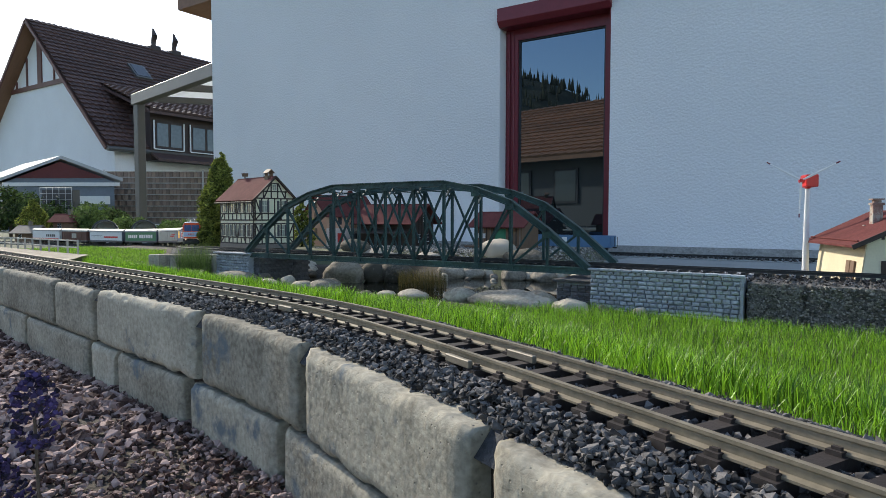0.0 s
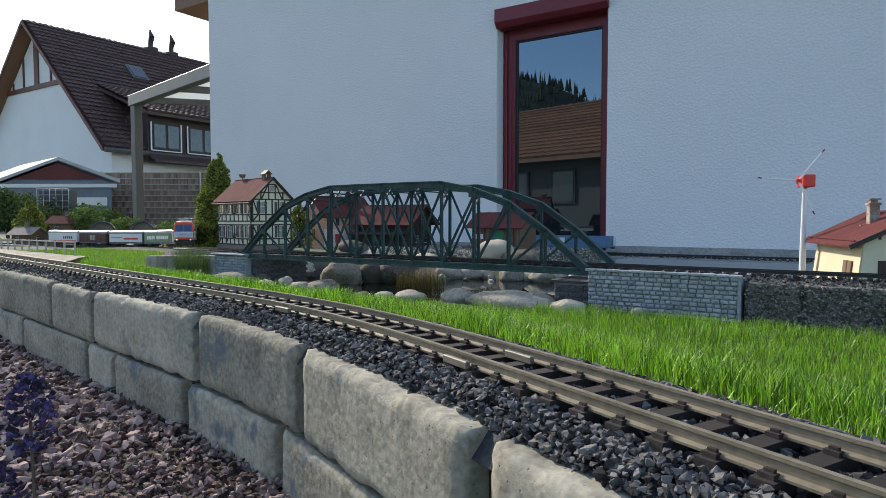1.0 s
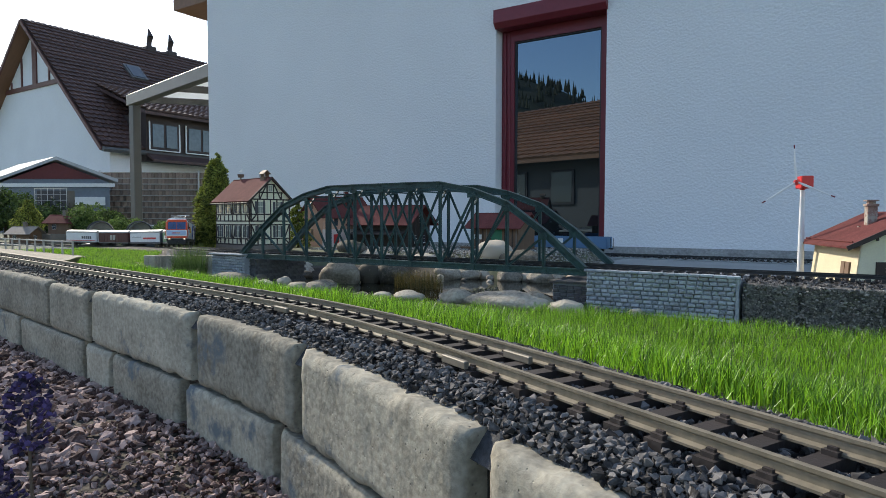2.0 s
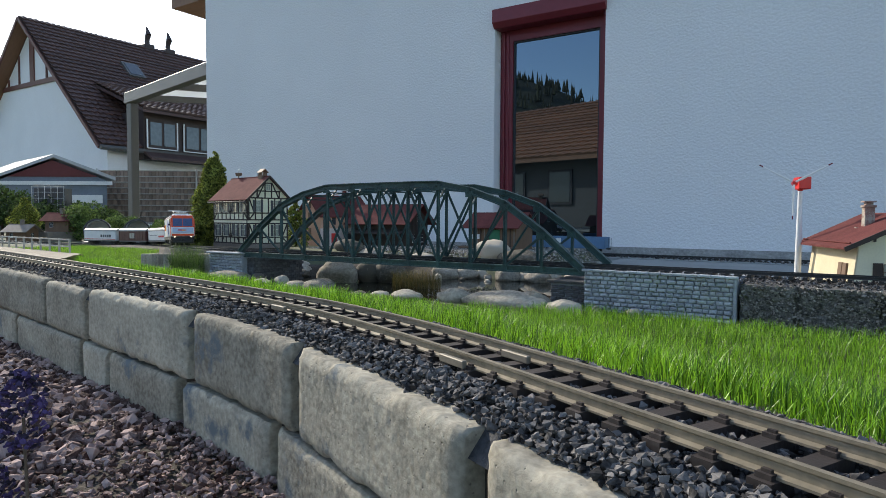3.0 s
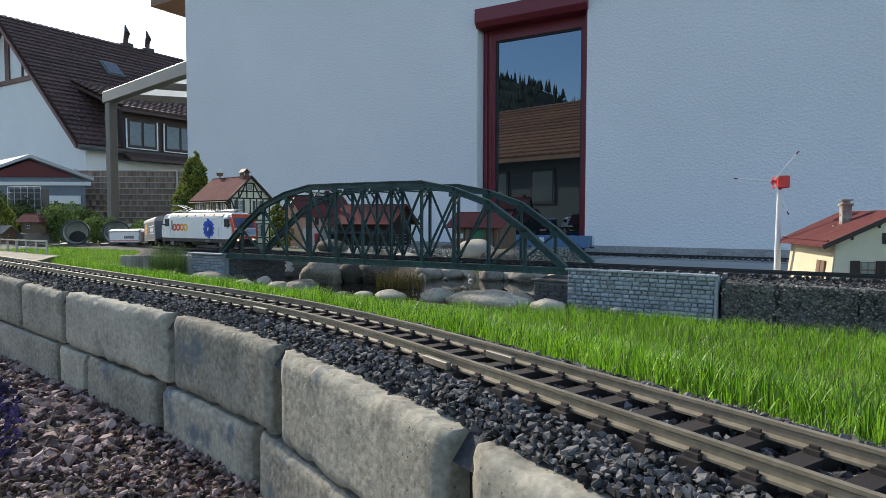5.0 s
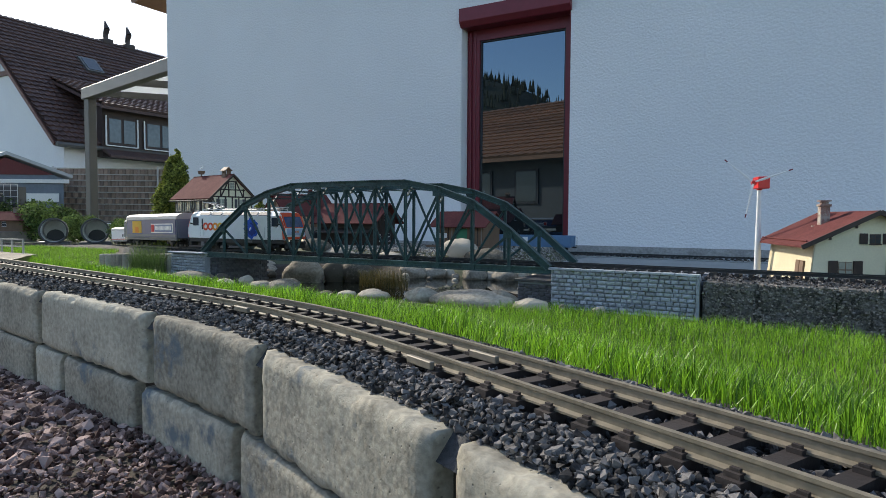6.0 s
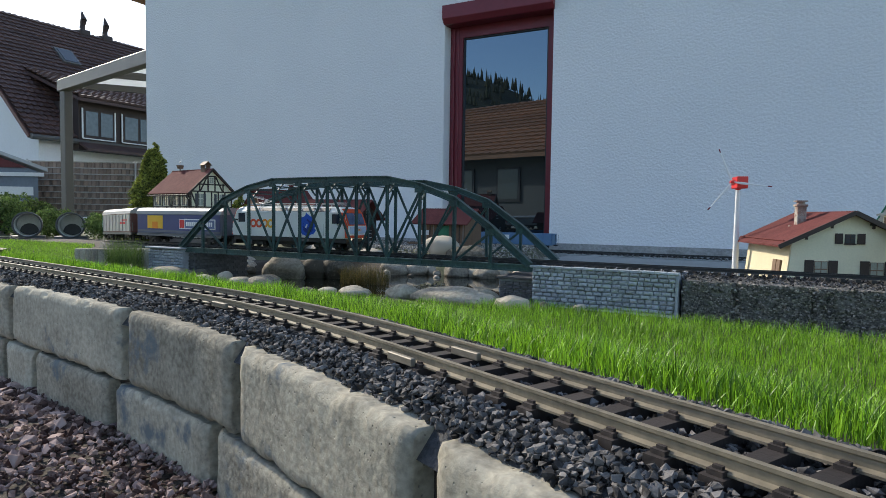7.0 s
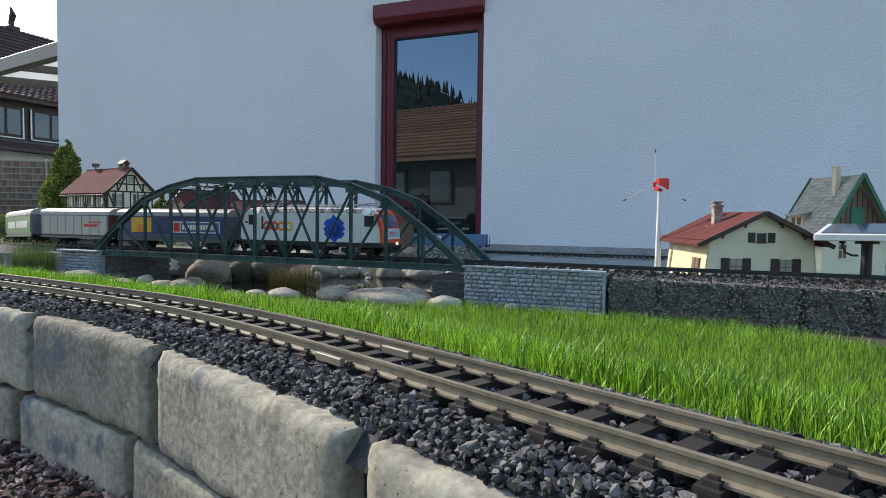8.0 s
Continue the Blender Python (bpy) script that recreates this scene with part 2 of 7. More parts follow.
LINE = []
_x, _y = -0.335, 0.4475
_fwd = []
while _x < 0.75:
    _fwd.append((_x, _y))
    _y += slope_at(_x) * 0.005
    _x += 0.005
_x, _y = -0.335, 0.4475
_back = []
while _x > -6.5:
    _x -= 0.005
    _y -= slope_at(_x) * 0.005
    _back.append((_x, _y))
LINE = np.array(_back[::-1] + _fwd)
ARC = np.concatenate([[0], np.cumsum(np.hypot(*np.diff(LINE, axis=0).T))])
TURN_ = np.gradient(LINE, axis=0)
TURN_ /= np.linalg.norm(TURN_, axis=1)[:, None]


def near(s, off=0.0):
    """The plan point at arc length s along the near track, off metres to its far side, and the heading there."""
    x, y = np.interp(s, ARC, LINE[:, 0]), np.interp(s, ARC, LINE[:, 1])
    tx, ty = np.interp(s, ARC, TURN_[:, 0]), np.interp(s, ARC, TURN_[:, 1])
    return x - ty * off, y + tx * off, math.atan2(ty, tx)


def s_at(x):
    return float(np.interp(x, LINE[:, 0], ARC))


def off_of(x, y):
    """Roughly how far (x, y) lies from the near track's middle."""
    yy = np.interp(x, LINE[:, 0], LINE[:, 1])
    return (y - yy) * math.cos(math.atan(slope_at(x)))


def lawn_z(x, y):
    d = off_of(x, y)
    low = mix(0.012, 0.0, step(-1.2, 0.0, x))
    pond = ((x + 1.4) / 1.0) ** 2 + ((y - 2.2) / 0.56) ** 2
    return mix(-0.1, mix(0.148, low, step(0.07, 0.75, d) ** 0.8), step(0.85, 1.1, pond))


def ground_z(x, y):
    z = -0.03 + 0 * x
    pond = ((x + 1.4) / 1.0) ** 2 + ((y - 2.2) / 0.58) ** 2
    z = mix(z, -0.12, 1 - step(0.6, 1.1, pond))
    shore = mix(2.72, 2.40, step(-2.25, -2.55, x))
    back = step(shore, shore + 0.25, y) * (1 - step(-1.5, -1.2, x)) * (1 - step(3.85, 4.0, y)) * step(-3.9, -3.4, x)
    z = mix(z, 0.08, back)
    return z


# ---- setting: ground, lawn, track bed ----
def build_ground():
    xs = [-900, -300, -100, -50, -30, -20, -14, -10] + list(np.arange(-8, 3.01, 0.08)) + [4, 6, 10, 20, 50, 100, 300, 900]
    ys = [-900, -300, -100, -50, -20, -8, -3, -1] + list(np.arange(-0.4, 4.81, 0.08)) + [6, 8, 12, 20, 40, 100, 300, 900]
    verts = [(x, y, ground_z(x, y) + 0.006 * noise.noise((x * 3, y * 3, 0))) for y in ys for x in xs]
    n = len(xs)
    faces = [(j * n + i, j * n + i + 1, (j + 1) * n + i + 1, (j + 1) * n + i) for j in range(len(ys) - 1) for i in range(n - 1)]
    tagged(new("ground", joined("ground", verts, faces, M["earth"], True)), "brown green garden soil under gravel, lawn and models", "ground", kind="structure")


def strip(name, offs, zs, s0, s1, material, label, ds=0.03):
    ss = np.arange(s0, s1, ds)
    verts, faces, n = [], [], len(offs)
    for s in ss:
        for o, z in zip(offs, zs):
            x, y, _ = near(s, o)
            zz = lawn_z(x, y) if z is None else z
            verts.append((x, y, zz))
    for i in range(len(ss) - 1):
        for j in range(n - 1):
            faces.append((i * n + j, (i + 1) * n + j, (i + 1) * n + j + 1, i * n + j + 1))
    return tagged(new(name, joined(name, verts, faces, material, True)), label, name, kind="structure")


build_ground()
strip("track_bed", [-0.074, -0.06, 0, 0.05, 0.085], [0.135, 0.152, 0.157, 0.157, 0.14], 0.5, ARC[-1], M["bed"], "dark grey bed of basalt chippings under the near track")
strip("lawn", [0.085, 0.11, 0.15, 0.2, 0.3, 0.4, 0.5, 0.6, 0.7, 0.85, 1.0, 1.15, 1.3, 1.45, 1.6, 1.8, 2.0], [0.139] + [None] * 16, 0.5, ARC[-1], M["soil"], "soil of the short bright green lawn")
bm = bm_new()
verts = []
for i in range(14):
    for j in range(10):
        x, y = -2.6 + i * 0.19, -0.35 + j * 0.145
        verts.append((x, y, 0.0 + 0.012 * noise.noise((x * 4, y * 4, 3))))
faces = [(i * 10 + j, (i + 1) * 10 + j, (i + 1) * 10 + j + 1, i * 10 + j + 1) for i in range(13) for j in range(9)]
tagged(new("gravel_bed", joined("gravel_bed", verts, faces, M["soil"], True)), "soil under the reddish gravel below the block wall", "ground", kind="structure")


# ---- scattered stones: chips are joined into one mesh ----
def chip(rng, squash=0.7):
    """Corners of a rough angular chip of unit size, and its faces."""
    p = rng.normal(size=(9, 3))
    p /= np.linalg.norm(p, axis=1)[:, None]
    p *= rng.uniform(0.7, 1.05, (9, 1)) * (1, rng.uniform(0.6, 0.95), squash)
    b = bmesh.new()
    vs = [b.verts.new(q) for q in p]
    res = bmesh.ops.convex_hull(b, input=vs)
    loose = [v for v in b.verts if not v.link_faces]
    bmesh.ops.delete(b, geom=loose, context="VERTS")
    b.verts.index_update()
    out = np.array([v.co for v in b.verts]), [[v.index for v in f.verts] for f in b.faces]
    b.free()
    return out


RNG = np.random.default_rng(7)
CHIPS = [chip(RNG) for _ in range(28)]


def scatter(name, places, material, label, category):
    """places: (x, y, z, size). All chips joined, each turned at random."""
    verts, faces, base = [], [], 0
    for x, y, z, size in places:
        p, f = CHIPS[RNG.integers(len(CHIPS))]
        a, b = RNG.uniform(0, 6.28), RNG.normal(0, 0.5)
        ca, sa, cb, sb = math.cos(a), math.sin(a), math.cos(b), math.sin(b)
        r = np.array([[ca, -sa, 0], [sa, ca, 0], [0, 0, 1]]) @ np.array([[1, 0, 0], [0, cb, -sb], [0, sb, cb]])
        verts.append((p * size) @ r.T + (x, y, z))
        faces += [[base + i for i in g] for g in f]
        base += len(p)
    return tagged(new(name, joined(name, np.concatenate(verts).tolist(), faces, material)), label, category, kind="stuff")


def ballast_places():
    out = []
    s0, s1 = s_at(-2.6), ARC[-1] - 0.02
    s = s0
    for _ in range(44000):
        s = RNG.uniform(s0, s1) if RNG.random() < 0.35 else RNG.uniform(s_at(-1.1), s1)
        o = RNG.uniform(-0.064, 0.092)
        if abs(abs(o) - 0.0235) < 0.0055:
            continue
        x, y, _ = near(s, o)
        inner = abs(o) < 0.0235
        size = RNG.uniform(0.0020, 0.0046)
        z = 0.1605 + RNG.uniform(-0.003, 0.003)
        if inner:
            z -= 0.0015
        if o < -0.05:
            z -= (-0.05 - o) * 0.6
        if o > 0.06:
            z -= (o - 0.06) * 0.35
        out.append((x, y, z, size))
    # a second, closer fill where the track comes nearest
    for _ in range(17000):
        o = RNG.uniform(-0.062, 0.095)
        if abs(abs(o) - 0.0235) < 0.005:
            continue
        x, y, _ = near(RNG.uniform(s_at(-0.45), s1), o)
        drop = max(0, -0.05 - o) * 0.6 + max(0, o - 0.06) * 0.35
        out.append((x, y, 0.1585 + RNG.uniform(-0.005, 0.004) - drop, RNG.uniform(0.0022, 0.0042)))
    return out


def gravel_places():
    out = []
    for _ in range(12500):
        x = -0.15 - 2.0 * RNG.random() ** 1.3
        s = s_at(x)
        o = -0.075 - RNG.random() ** 1.2 * 0.42
        x, y, _ = near(s, o)
        size = RNG.uniform(0.0028, 0.0075) * (1.0 if x > -0.7 else RNG.uniform(1.0, 2.4))
        out.append((x, y, 0.004 + 0.012 * noise.noise((x * 4, y * 4, 3)) + RNG.uniform(-0.002, 0.006), size))
    return out


def grass_blades(name, places, label, material):
    """Curved blades of three segments; places: x, y, z, height."""
    n = len(places)
    pl = np.array(places)
    a = RNG.uniform(0, 2 * np.pi, n)
    lean = RNG.normal(0.26, 0.20, n).clip(0, 0.8) * pl[:, 3]
    w = RNG.uniform(0.00032, 0.00060, n)
    face = a + np.pi / 2 + RNG.normal(0, 0.5, n)
    t = np.array([0, 0.4, 0.75, 1.0])
    wid = np.array([1.0, 0.9, 0.6, 0.0])
    verts = np.zeros((n, 7, 3))
    k = 0
    for i in range(4):
        cx = pl[:, 0] + np.cos(a) * lean * t[i] ** 2
        cy = pl[:, 1] + np.sin(a) * lean * t[i] ** 2
        cz = pl[:, 2] + pl[:, 3] * t[i] * (1 - 0.12 * t[i])
        for sgn in ((-1, 1) if i < 3 else (0,)):
            verts[:, k] = np.stack([cx + sgn * np.cos(face) * w * wid[i], cy + sgn * np.sin(face) * w * wid[i], cz], 1)
            k += 1
    base = (np.arange(n) * 7)[:, None]
    quads = np.concatenate([base + [0, 1, 3, 2], base + [2, 3, 5, 4]])
    tris = base + [4, 5, 6]
    me = joined(name, verts.reshape(-1, 3).tolist(), quads.tolist() + tris.tolist(), material)
    return tagged(new(name, me), label, "grass", kind="stuff")


def lawn_places():
    out = []
    tries = 0
    while len(out) < 215000 and tries < 700000:
        tries += 1
        x = RNG.uniform(-2.3, 1.3) if RNG.random() < 0.72 else RNG.uniform(-5.6, -2.2)
        ylow = np.interp(x, LINE[:, 0], LINE[:, 1])
        y = ylow + 0.088 + (1.35 if x > -2.5 else 1.8) * RNG.random() ** (1.25 if x > -2.5 else 0.9) if x < 0.75 else RNG.uniform(-0.2, 1.72)
        top = 1.70 if x > -0.75 else (1.58 + 0.035 * math.sin(9 * x) if x > -2.25 else mix(mix(1.70, 2.2, step(-2.6, -3.4, x)), 2.85, step(-3.5, -4.6, x)))
        if y > top or x > 0.72 and y < 0.1:
            continue
        d = off_of(x, y) if x < 0.75 else 0.5
        if d < 0.097 or x < -2.64 + max(0.0, 1.31 - y) * 2.05 and y < 1.31 + (-2.66 - x) * 0.1633:
            continue
        tuft = 0.5 + 0.5 * noise.noise((x * 14, y * 14, 5))
        h = mix(0.024, 0.046, tuft) * RNG.uniform(0.75, 1.2) * step(0.075, 0.19, d)
        if x < -2.6:
            h *= 0.8
        elif x < -0.9:
            h *= mix(1.0, 0.55, step(1.2, 1.5, y))
        z = lawn_z(x, y)
        out.append((x, y, z - 0.003, max(h, 0.008)))
    return out


scatter("ballast", ballast_places(), M["ballast"], "blue grey basalt chippings bedding the near track", "ballast")
scatter("gravel", gravel_places(), M["gravel"], "loose reddish brown crushed stone below the block wall", "gravel")
grass_blades("lawn_grass", lawn_places(), "fresh bright green grass between the track and the bridge", M["grass"])


# ---- near track ----
def rail_mesh(s0, s1, off, z, ds=0.02, line=near):
    prof = [(-0.0038, 0), (0.0038, 0), (0.0038, 0.0012), (0.0009, 0.0022), (0.0009, 0.0058), (0.0017, 0.0066), (0.0017, 0.0083), (-0.0017, 0.0083),
            (-0.0017, 0.0066), (-0.0009, 0.0058), (-0.0009, 0.0022), (-0.0038, 0.0012)]
    verts, faces, n = [], [], len(prof)
    ss = np.arange(s0, s1, ds)
    for s in ss:
        for u, v in prof:
            x, y, _ = line(s, off + u)
            verts.append((x, y, z(s) - 0.0083 + v))
    for i in range(len(ss) - 1):
        for j in range(n):
            faces.append((i * n + j, i * n + (j + 1) % n, (i + 1) * n + (j + 1) % n, (i + 1) * n + j))
    faces += [list(range(n))[::-1], [(len(ss) - 1) * n + j for j in range(n)]]
    return verts, faces


def build_near_track():
    t = thing("garden_railway_track", "weathered brass rails on dark brown sleepers in ballast", "railway track")
    for off in (-0.0235, 0.0235):
        v, f = rail_mesh(s_at(-4.5), ARC[-1], off, lambda s: RAIL_Z)
        part("rail", joined("rail", v, f, M["rail"]), M["rail"], t)
    # one sleeper with its rail chairs, set out along the line
    b = bm_new()
    box(b, (0, 0, -0.004), (0.0105, 0.066, 0.008))
    for o in (-0.0235, 0.0235):
        for sgn in (-1, 1):
            box(b, (0, o + sgn * 0.0048, 0.0010), (0.0070, 0.0040, 0.0026))
            box(b, (0, o + sgn * 0.0038, 0.0026), (0.0042, 0.0022, 0.0022))
    me = finish(b, "sleeper", M["sleeper"])
    s = s_at(-4.4)
    while s < ARC[-1] - 0.01:
        x, y, a = near(s)
        ob = part("sleeper", me, M["sleeper"], t)
        ob.matrix_local = pose(x, y, RAIL_Z - 0.0085, 0, 0, math.degrees(a) + random.uniform(-1, 1))
        s += 0.0262
    for off, x0 in ((-0.0315, -0.222), (0.0155, -0.212), (-0.0315, -0.523)):
        b = bm_new()
        x, y, a = near(s_at(x0), off)
        box(b, (x, y, RAIL_Z - 0.0055), (0.03, 0.004, 0.0055), Matrix.Rotation(a, 3, "Z"))
        part("rail_joiner", b, M["fishplate"], t, "pale metal joiner", bevel=0.0006)


build_near_track()


# ---- retaining wall of concrete blocks ----
def block_mesh(s0, s1, z0, z1, seed):
    """A worn block: a fine box bent along the line, its edges rounded and its faces uneven."""
    offs = np.array([-0.080, -0.0785, -0.074, -0.064, -0.052, -0.042])
    nu, nv = max(10, int((s1 - s0) / 0.007)), 14
    us = np.concatenate([[0, 0.012], np.linspace(0.035, 0.965, nu), [0.988, 1]])
    vs = np.concatenate([[0, 0.03], np.linspace(0.08, 0.92, nv), [0.97, 1]])
    verts, idx, faces = [], {}, []

    def vert(i, j, k):
        key = (i, j, k)
        if key not in idx:
            u, v = us[i], vs[j]
            s, z, o = mix(s0, s1, u), mix(z0, z1, v), offs[k]
            du, dv = min(u, 1 - u) * (s1 - s0), min(v, 1 - v) * (z1 - z0)
            rnd = 0.0040 * (max(0, 1 - du / 0.011) ** 2 + max(0, 1 - dv / 0.009) ** 2)
            if k < 3:
                o += rnd
            p = Vector((s * 1.0, z, seed * 7.1))
            wob = 0.0016 * noise.noise(p * 9) + 0.0006 * noise.noise(p * 60)
            wob += 0.003 * max(0, noise.noise(p * 30) - 0.42)
            if min(du, dv) < 0.005:
                chipn = noise.noise(p * 46) + 0.5 * noise.noise(p * 120)
                wob += 0.0045 * max(0, chipn)
                z += (-0.0035 if v > 0.5 else 0.0025) * max(0, chipn + 0.1)
                s += (0.003 if u < 0.5 else -0.003) * max(0, noise.noise(p * 41))
            x, y, _ = near(s, o + wob)
            idx[key] = len(verts)
            verts.append((x, y, z + 0.0012 * noise.noise(p * 30)))
        return idx[key]

    I, J, K = len(us) - 1, len(vs) - 1, len(offs) - 1
    for i in range(I):
        for j in range(J):
            faces.append((vert(i, j, 0), vert(i + 1, j, 0), vert(i + 1, j + 1, 0), vert(i, j + 1, 0)))
    for i in range(I):
        for k in range(K):
            faces.append((vert(i, J, k), vert(i + 1, J, k), vert(i + 1, J, k + 1), vert(i, J, k + 1)))
    for j in range(J):
        for k in range(K):
            faces.append((vert(0, j, k), vert(0, j + 1, k), vert(0, j + 1, k + 1), vert(0, j, k + 1)))
            faces.append((vert(I, j, k), vert(I, j, k + 1), vert(I, j + 1, k + 1), vert(I, j + 1, k)))
    return joined("block", verts, faces, M["concrete"], True)


def build_block_wall():
    w = thing("block_wall", "low retaining wall of weathered grey concrete blocks", "wall", kind="structure")
    top = [-3.3, -2.9, -2.6, -2.25, -1.93, -1.60, -1.222, -1.009, -0.653, -0.396, -0.138, 0.09, 0.30, 0.48, 0.66]
    low = [-3.1, -2.7, -2.35, -2.0, -1.72, -1.415, -1.040, -0.925, -0.684, -0.447, -0.20, 0.06, 0.27, 0.45, 0.66]
    for row, xs, z0, z1 in ((0, top, 0.0705, 0.1535), (1, low, -0.013, 0.0680)):
        for i in range(len(xs) - 1):
            g = 0.0088 + 0.0036 * random.random()
            part("block", block_mesh(s_at(xs[i]) + g, s_at(xs[i + 1]) - g, z0, z1 + random.uniform(-0.0025, 0.001), i + 20 * row), M["concrete"], w)
    bmv = [near(s, -0.062)[:2] for s in np.arange(s_at(-3.3), ARC[-1], 0.05)]
    verts = [(x, y, z) for x, y in bmv for z in (-0.02, 0.148)]
    faces = [(2 * i, 2 * i + 2, 2 * i + 3, 2 * i + 1) for i in range(len(bmv) - 1)]
    part("backfill", joined("backfill", verts, faces, M["soil"]), M["soil"], w, "dark backfill in the joints")


build_block_wall()


# ---- the house wall with its tall window ----
WX0, WX1, WZ0, WZ1, WY = -2.475, -1.568, 0.085, 1.80, 4.5


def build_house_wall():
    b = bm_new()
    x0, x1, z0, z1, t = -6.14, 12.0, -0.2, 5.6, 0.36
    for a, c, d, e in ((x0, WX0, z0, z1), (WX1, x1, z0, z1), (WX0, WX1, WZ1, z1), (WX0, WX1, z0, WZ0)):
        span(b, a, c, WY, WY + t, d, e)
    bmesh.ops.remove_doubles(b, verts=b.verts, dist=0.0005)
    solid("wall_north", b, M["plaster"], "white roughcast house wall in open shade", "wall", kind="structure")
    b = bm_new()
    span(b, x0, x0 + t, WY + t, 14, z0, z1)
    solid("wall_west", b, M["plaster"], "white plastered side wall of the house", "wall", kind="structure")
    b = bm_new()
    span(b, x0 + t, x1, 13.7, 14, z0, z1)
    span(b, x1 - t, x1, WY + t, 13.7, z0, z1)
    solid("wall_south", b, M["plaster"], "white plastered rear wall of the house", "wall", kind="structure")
    b = bm_new()
    span(b, x0 + t, x1 - t, WY + t, 13.7, 0.0, 0.05)
    solid("floor", b, M["brown_wood"], "brown wooden floor inside the house", "floor", kind="structure")
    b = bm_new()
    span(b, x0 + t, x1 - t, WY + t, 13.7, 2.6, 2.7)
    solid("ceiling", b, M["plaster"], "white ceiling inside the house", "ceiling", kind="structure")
    b = bm_new()
    span(b, x0 + 0.3, WX0 - 0.0, WY - 0.012, WY, -0.2, 0.077)
    span(b, WX1, x1, WY - 0.012, WY, -0.2, 0.077)
    span(b, WX0, WX1, WY - 0.012, WY, -0.2, 0.060)
    solid("baseboard", b, M["plinth"], "rough grey mortar plinth along the house wall", "plinth", kind="structure")
    # roof with a brown boarded overhang
    b2 = bm_new()
    prism(b2, lambda x: [(x, WY - 0.3, 5.62), (x, 9.2, 8.2), (x, 14.5, 5.62)], x0 - 0.75, x1 + 0.5)
    solid("house_roof", b2, M["big_tile"], "dark tiled roof of the house", "roof", kind="structure")
    b = bm_new()
    span(b, x0 - 0.62, x0 - 0.001, WY - 0.002, 14, 2.70, 2.86)
    solid("eaves_board", b, M["soffit"], "brown boarded overhang at the corner of the house", "eaves", kind="structure")


def build_window():
    w = thing("window_1", "tall wine-red framed window with a shutter box", "window", kind="structure")
    yf = WY + 0.105
    b = bm_new()
    span(b, WX0, WX0 + 0.11, yf, yf + 0.07, WZ0, WZ1)
    span(b, WX1 - 0.075, WX1, yf, yf + 0.07, WZ0, WZ1)
    span(b, WX0 + 0.11, WX1 - 0.075, yf, yf + 0.07, WZ1 - 0.10, WZ1)
    span(b, WX0 + 0.11, WX1 - 0.075, yf, yf + 0.07, WZ0, WZ0 + 0.045)
    part("window_frame", b, M["red_frame"], w)
    b = bm_new()
    for o, d in ((0.02, -0.018), (0.055, -0.008)):
        span(b, WX0 + o, WX0 + o + 0.022, yf + d, yf - 0.001, WZ0, WZ1 - 0.03)
    part("guide_rail", b, M["red_frame"], w, "wine-red shutter guide", bevel=0.002)
    b = bm_new()
    span(b, WX1 - 0.012, WX1 - 0.001, WY + 0.01, yf, WZ0, WZ1)
    part("guide_rail", b, M["red_frame"], w)
    b = bm_new()
    gx0, gx1, gz0, gz1 = WX0 + 0.11, WX1 - 0.075, WZ0 + 0.045, WZ1 - 0.10
    span(b, gx0, gx0 + 0.012, yf + 0.012, yf + 0.05, gz0, gz1)
    span(b, gx1 - 0.012, gx1, yf + 0.012, yf + 0.05, gz0, gz1)
    span(b, gx0 + 0.012, gx1 - 0.012, yf + 0.012, yf + 0.05, gz1 - 0.012, gz1)
    part("seal", b, M["dark_frame"], w, "black glazing seal")
    b = bm_new()
    span(b, gx0 + 0.012, gx1 - 0.012, yf + 0.026, yf + 0.032, gz0, gz1 - 0.012)
    pane = part("pane", b, M["window_glass"], w, "dark reflecting glass with blue-tinted reflections")
    pane.visible_shadow = False
    b = bm_new()
    v = prism(b, lambda x: [(x, WY - 0.045, 1.825), (x, WY - 0.012, 1.785), (x, WY + 0.1, 1.785), (x, WY + 0.1, 1.928), (x, WY - 0.045, 1.928)], WX0 - 0.004, WX1 + 0.006)
    part("shutter_box", b, M["red_frame"], w, "wine-red roller shutter box", bevel=0.002)
    b = bm_new()
    span(b, WX0, WX1, WY - 0.03, yf, WZ0 - 0.02, WZ0)
    part("window_sill", b, M["red_frame"], w)


M["window_glass"] = mat("window_glass", (0.012, 0.014, 0.014), 0.0, 0.05, 1, spec=1.0)
wg = M["window_glass"].node_tree.nodes["Principled BSDF"]
# the mirrored sky's deeper blue is put into the reflection tint
wg.inputs["Specular Tint"].default_value = (0.44, 0.68, 0.93, 1)
wg.inputs["IOR"].default_value = 2.0
wg.inputs["Coat Weight"].default_value = 0.35
wg.inputs["Coat Roughness"].default_value = 0.0
wg.inputs["Coat IOR"].default_value = 1.9
build_house_wall()
build_window()


# ---- rear ledge with its track, along the wall ----
def build_ledge():
    b = bm_new()
    span(b, -4.2, 4.0, 3.98, 4.488, -0.15, 0.028)
    b2 = bm_new()
    span(b2, -1.25, 2.6, 2.95, 3.977, -0.15, 0.022)
    solid("yard_slab", b2, M["ledge"], "smooth grey concrete slab behind the pond", "slab", kind="structure", bevel=0.004)
    solid("rear_ledge", b, M["ledge"], "smooth grey concrete ledge carrying the rear track", "ledge", kind="structure")


M["ledge"] = mat("grey_ledge", (0.27, 0.29, 0.29), 0.8, 0.15, 4, 60, bump=0.001)
build_ledge()
